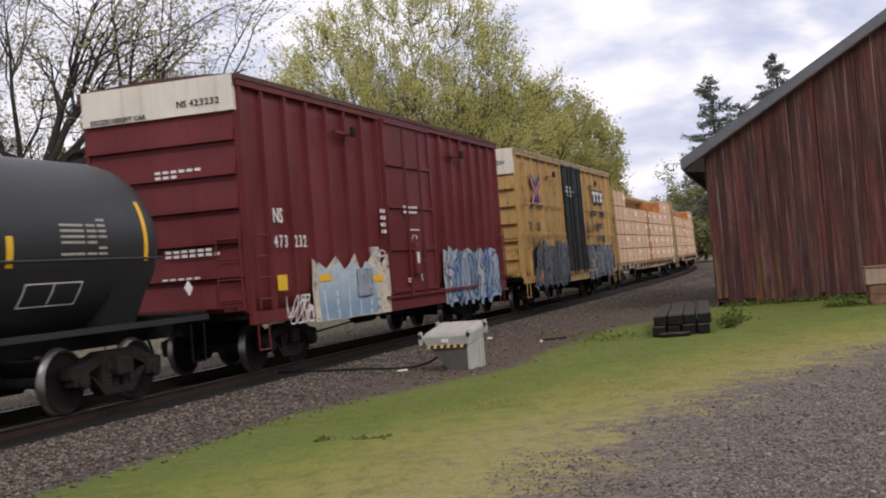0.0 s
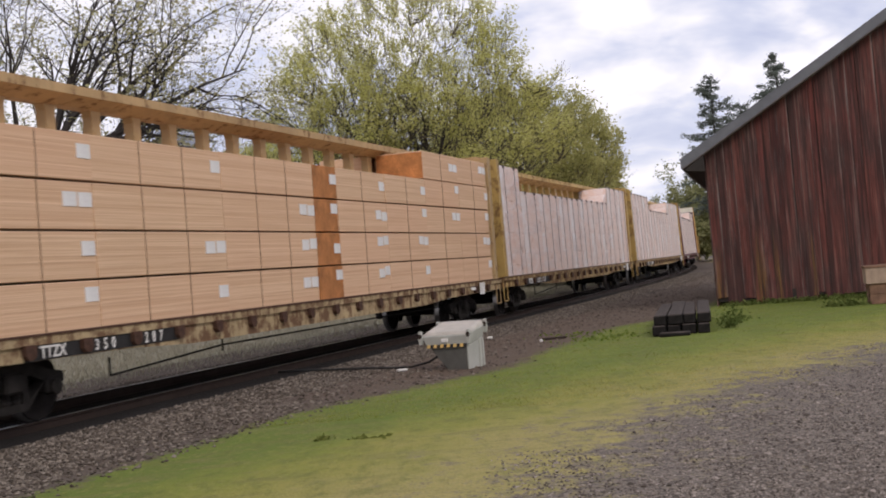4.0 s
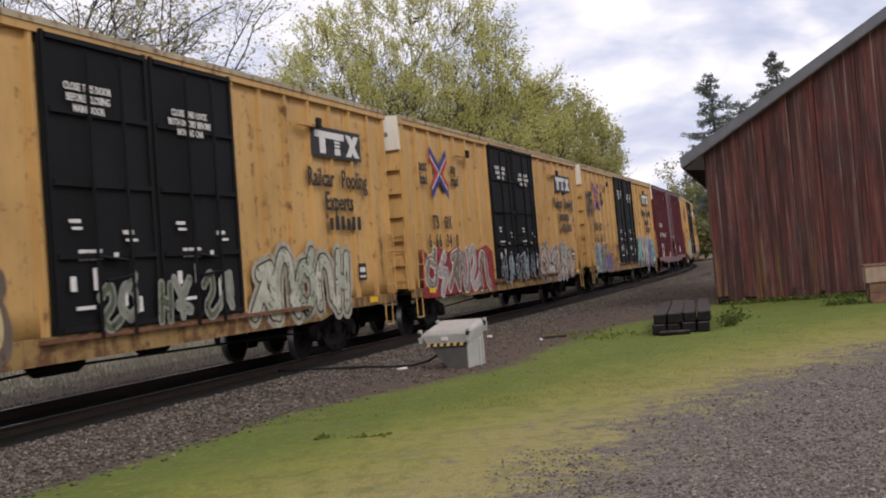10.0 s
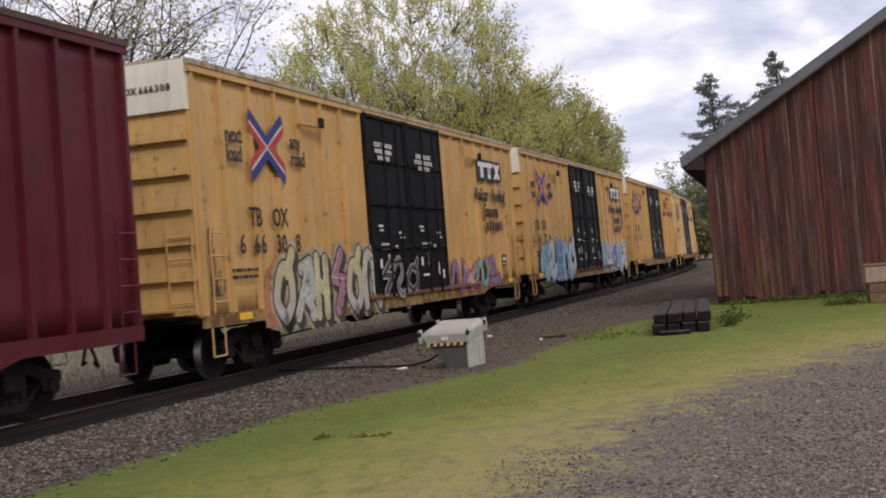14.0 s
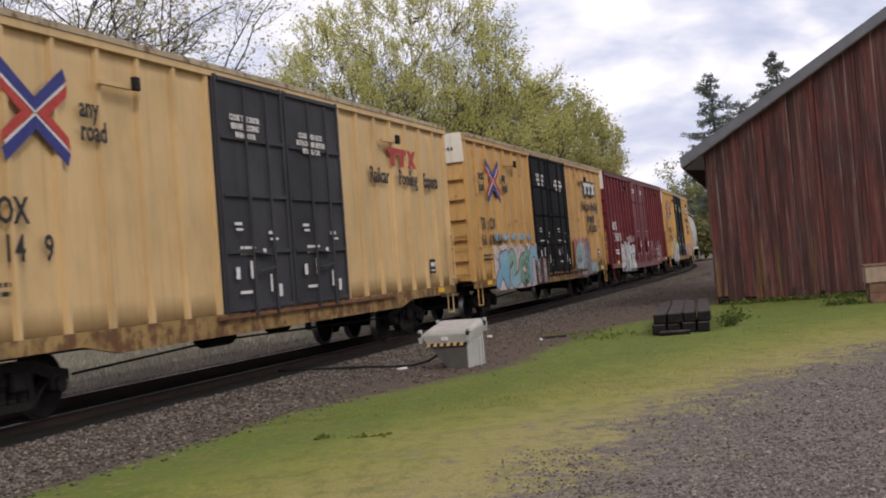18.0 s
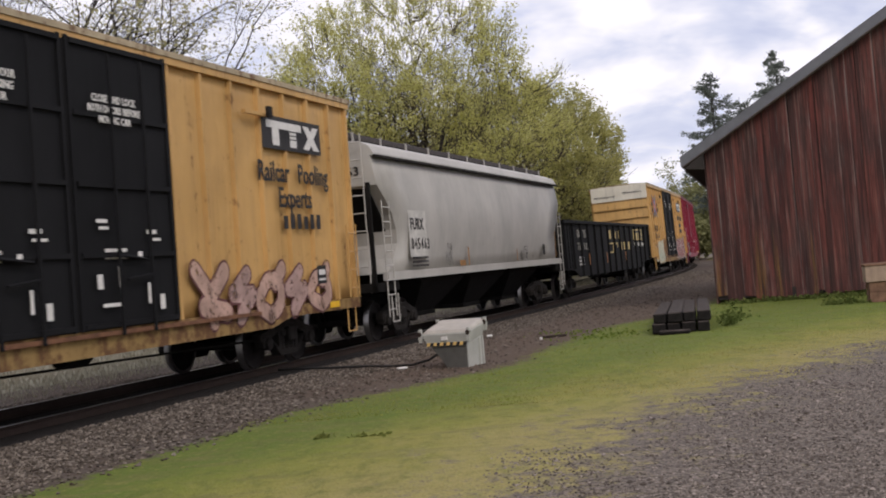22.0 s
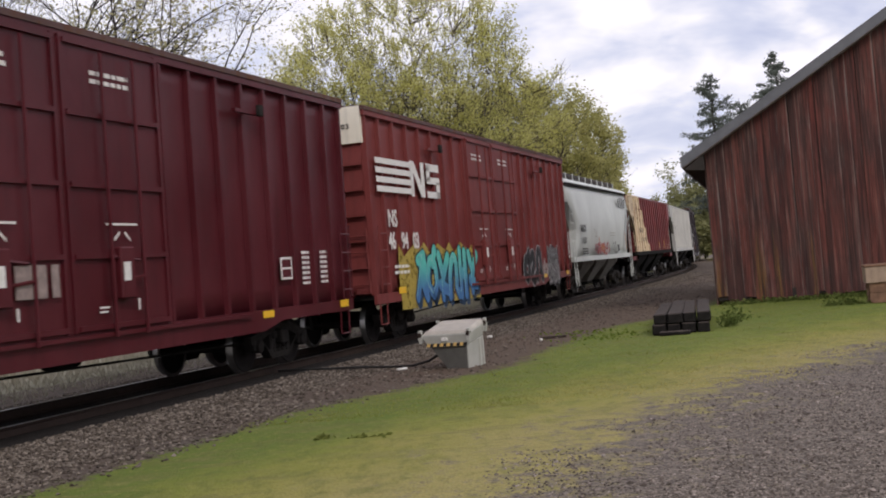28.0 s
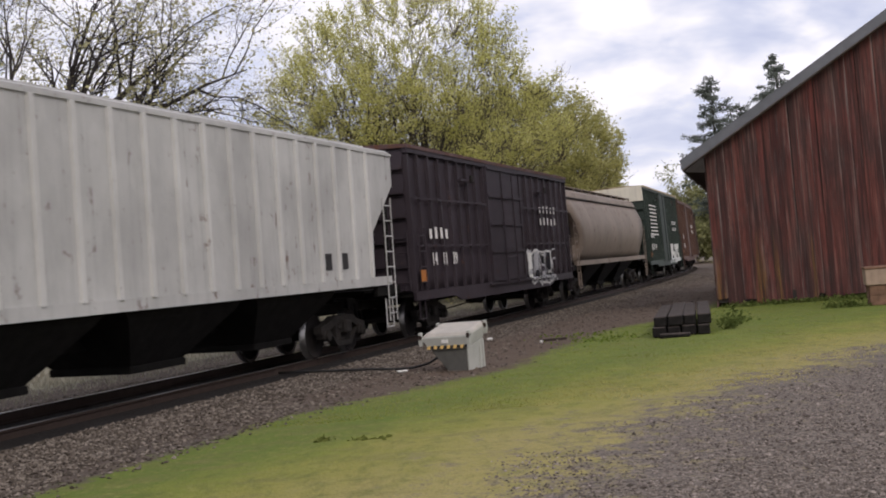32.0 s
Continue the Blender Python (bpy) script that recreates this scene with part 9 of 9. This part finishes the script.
def blades(name, places, material, label, lean=0.5):
    """Thin bent blades, (x, y, z, height) each."""
    n = len(places)
    rs = np.random.RandomState(n % 977)
    p = np.array(places)
    a = rs.uniform(0, 6.28, n)
    b = rs.uniform(0, 6.28, n)
    h = p[:, 3]
    w = 0.010 + h * 0.06
    v = np.empty((n, 3, 3))
    v[:, 0] = p[:, :3] + np.stack([np.cos(a) * w, np.sin(a) * w, np.zeros(n)], 1)
    v[:, 1] = p[:, :3] - np.stack([np.cos(a) * w, np.sin(a) * w, np.zeros(n)], 1)
    v[:, 2] = p[:, :3] + np.stack([np.cos(b) * h * lean, np.sin(b) * h * lean, h], 1)
    me = bpy.data.meshes.new(name)
    me.from_pydata(v.reshape(-1, 3).tolist(), [], np.arange(n * 3).reshape(-1, 3).tolist())
    return tagged(part(name, me, material), label, "grass", kind="stuff")


lawn_blade = leaf_material("lawn_blade", (0.225, 0.265, 0.055), (0.33, 0.34, 0.09), 0.6)
nt = lawn_blade.node_tree
geo = nt.nodes.new("ShaderNodeNewGeometry")
old = nt.nodes["Diffuse BSDF"].inputs[0].links[0].from_socket
key = nt.nodes.new("ShaderNodeAttribute")
key.attribute_name = "dry_cover"
dryness = ranged(nt, calc(nt, "ADD", key.outputs["Fac"], calc(nt, "MULTIPLY_ADD", noisy(nt, mapped(nt, geo.outputs["Position"], (1.6, 0.8, 1)), 1.3, 5, 0.65), 1.5, -0.75)), 0.1, 0.95, 0, 0.9)
dried = mixed(nt, dryness, old, (0.50, 0.43, 0.17))
nt.links.new(dried, nt.nodes["Diffuse BSDF"].inputs[0])
nt.links.new(dried, nt.nodes["Translucent BSDF"].inputs[0])
dry_blade = leaf_material("dry_blade", (0.27, 0.25, 0.19), (0.38, 0.355, 0.28), 0.4)
places = []
tries = 0
while len(places) < 22000 and tries < 260000:
    tries += 1
    y = 14.0 + 20.0 * rs.uniform() ** 1.4
    x = rs.uniform(-0.42 * y - 1.0, 0.42 * y + 1.5)
    s, d = lateral(x, y)
    e = stony_edge(s)
    k = min(1.0, (d - e) * 1.6 + 0.4) * min(1.0, 0.55 - yard_edge(x, y) * 0.75)
    k *= 0.65 + 0.9 * noise.noise(Vector((x * 0.9, y * 0.9, 0.0)))
    if d < e - 0.4 or rs.uniform() > k:
        continue
    tall = rs.uniform(0.010, 0.024) * (1.5 if y > 30 else 1.0)
    places.append((x, y, ground_z(x, y) - 0.005, tall))
turf = blades("lawn_grass", places, lawn_blade, "short mown green lawn, yellowing towards the gravel", 0.8)
turf.data.attributes.new("dry_cover", "FLOAT", "POINT").data.foreach_set("value", np.repeat([dry_cover(p[0], p[1]) for p in places], 3))
places = []
while len(places) < 60000:
    s = -14 + 110 * rs.uniform() ** 1.5
    d = -rs.uniform(2.9, 14.0)
    p = beside(s, d)
    places.append((p.x, p.y, ground_z(p.x, p.y) - 0.01, rs.uniform(0.06, 0.26) * (0.5 + 0.5 * min(1.0, (-d - 2.6) / 3))))
blades("rough_grass", places, dry_blade, "dry pale rough grass beyond the track", 0.5)

weed_leaf = leaf_material("weed_leaf", (0.08, 0.11, 0.03), (0.17, 0.20, 0.06), 0.3)


def weeds(name, clumps, material, label, seed):
    """Low clumps of leaves, (x, y, height, width, leaves) each, as one growth."""
    rnd = random.Random(seed)
    spots = []
    for x, y, high, wide, n in clumps:
        for i in range(n):
            px, py = x + rnd.gauss(0, wide), y + rnd.gauss(0, wide)
            spots.append((px, py, ground_z(px, py) + abs(rnd.gauss(0, high * 0.5))))
    return tagged(part(name, scatter_leaves(name, spots, 0.04, seed), material), label, "weeds", kind="stuff")


clumps = [(5.72, 24.2, 0.30, 0.10, 160), (6.1, 25.4, 0.28, 0.12, 160), (6.4, 26.6, 0.18, 0.2, 140)]
for i in range(26):
    q = BARN @ Vector((0.4 + i * 0.27, -0.25 - 0.2 * (i % 3), 0))
    clumps.append((q.x, q.y, 0.10 + 0.16 * (i in (18, 19, 20, 21)), 0.16, 110))
clumps += [(9.2 + 0.25 * i, 28.3 - 0.1 * i, 0.22, 0.14, 140) for i in range(3)]
weeds("barn_weeds", clumps, weed_leaf, "green weeds at the foot of the barn and behind the stacked ties", 3)
clumps = [(-1.12 + 0.09 * i, 12.35 - 0.02 * i, 0.012, 0.05, 6) for i in range(5)] + [(-1.45, 12.5, 0.03, 0.06, 24)]
weeds("lawn_weeds", clumps, leaf_material("dark_weed", (0.13, 0.15, 0.04), (0.22, 0.24, 0.07)), "small dark weeds scattered on the lawn", 4)
clumps = [(3.2, 24.4, 0.03, 0.5, 160), (2.9, 26.0, 0.03, 0.5, 120)]
weeds("shoulder_weeds", clumps, leaf_material("fresh_weed", (0.12, 0.17, 0.03), (0.22, 0.27, 0.06)), "patches of green weed on the stony shoulder", 5)


# ---- motion ----
def motions():
    """Every car rolls along the track; its wheels turn while it is near."""
    for car in CARS:
        lead, length, inset = car["lead"], car["length"], car["inset"]
        walk(car, [(i * 0.5, car_pose(lead, length, i * 0.5, inset)) for i in range(65)])
    for car, w, place in WHEELS:
        t_in = START + (car["lead"] - 70.0) / SPEED
        t_out = START + (car["lead"] + car["length"] + 14.0) / SPEED
        a, b = max(0.0, t_in), min(32.0, t_out)
        if b <= a:
            continue
        first, last = int(math.ceil(a * FPS)), int(math.floor(b * FPS))

        def turned(f):
            return Matrix.Translation(place) @ Matrix.Rotation(-SPEED * (f - first) / FPS / 0.457, 4, "Y")
        rows = [(f / FPS, turned(f)) for f in range(first, last + 1)]
        if first > 0:
            rows.insert(0, (0.0, turned(first)))
        if last < 32 * FPS:
            rows.append((32.0, turned(last)))
        walk(w, rows)


motions()
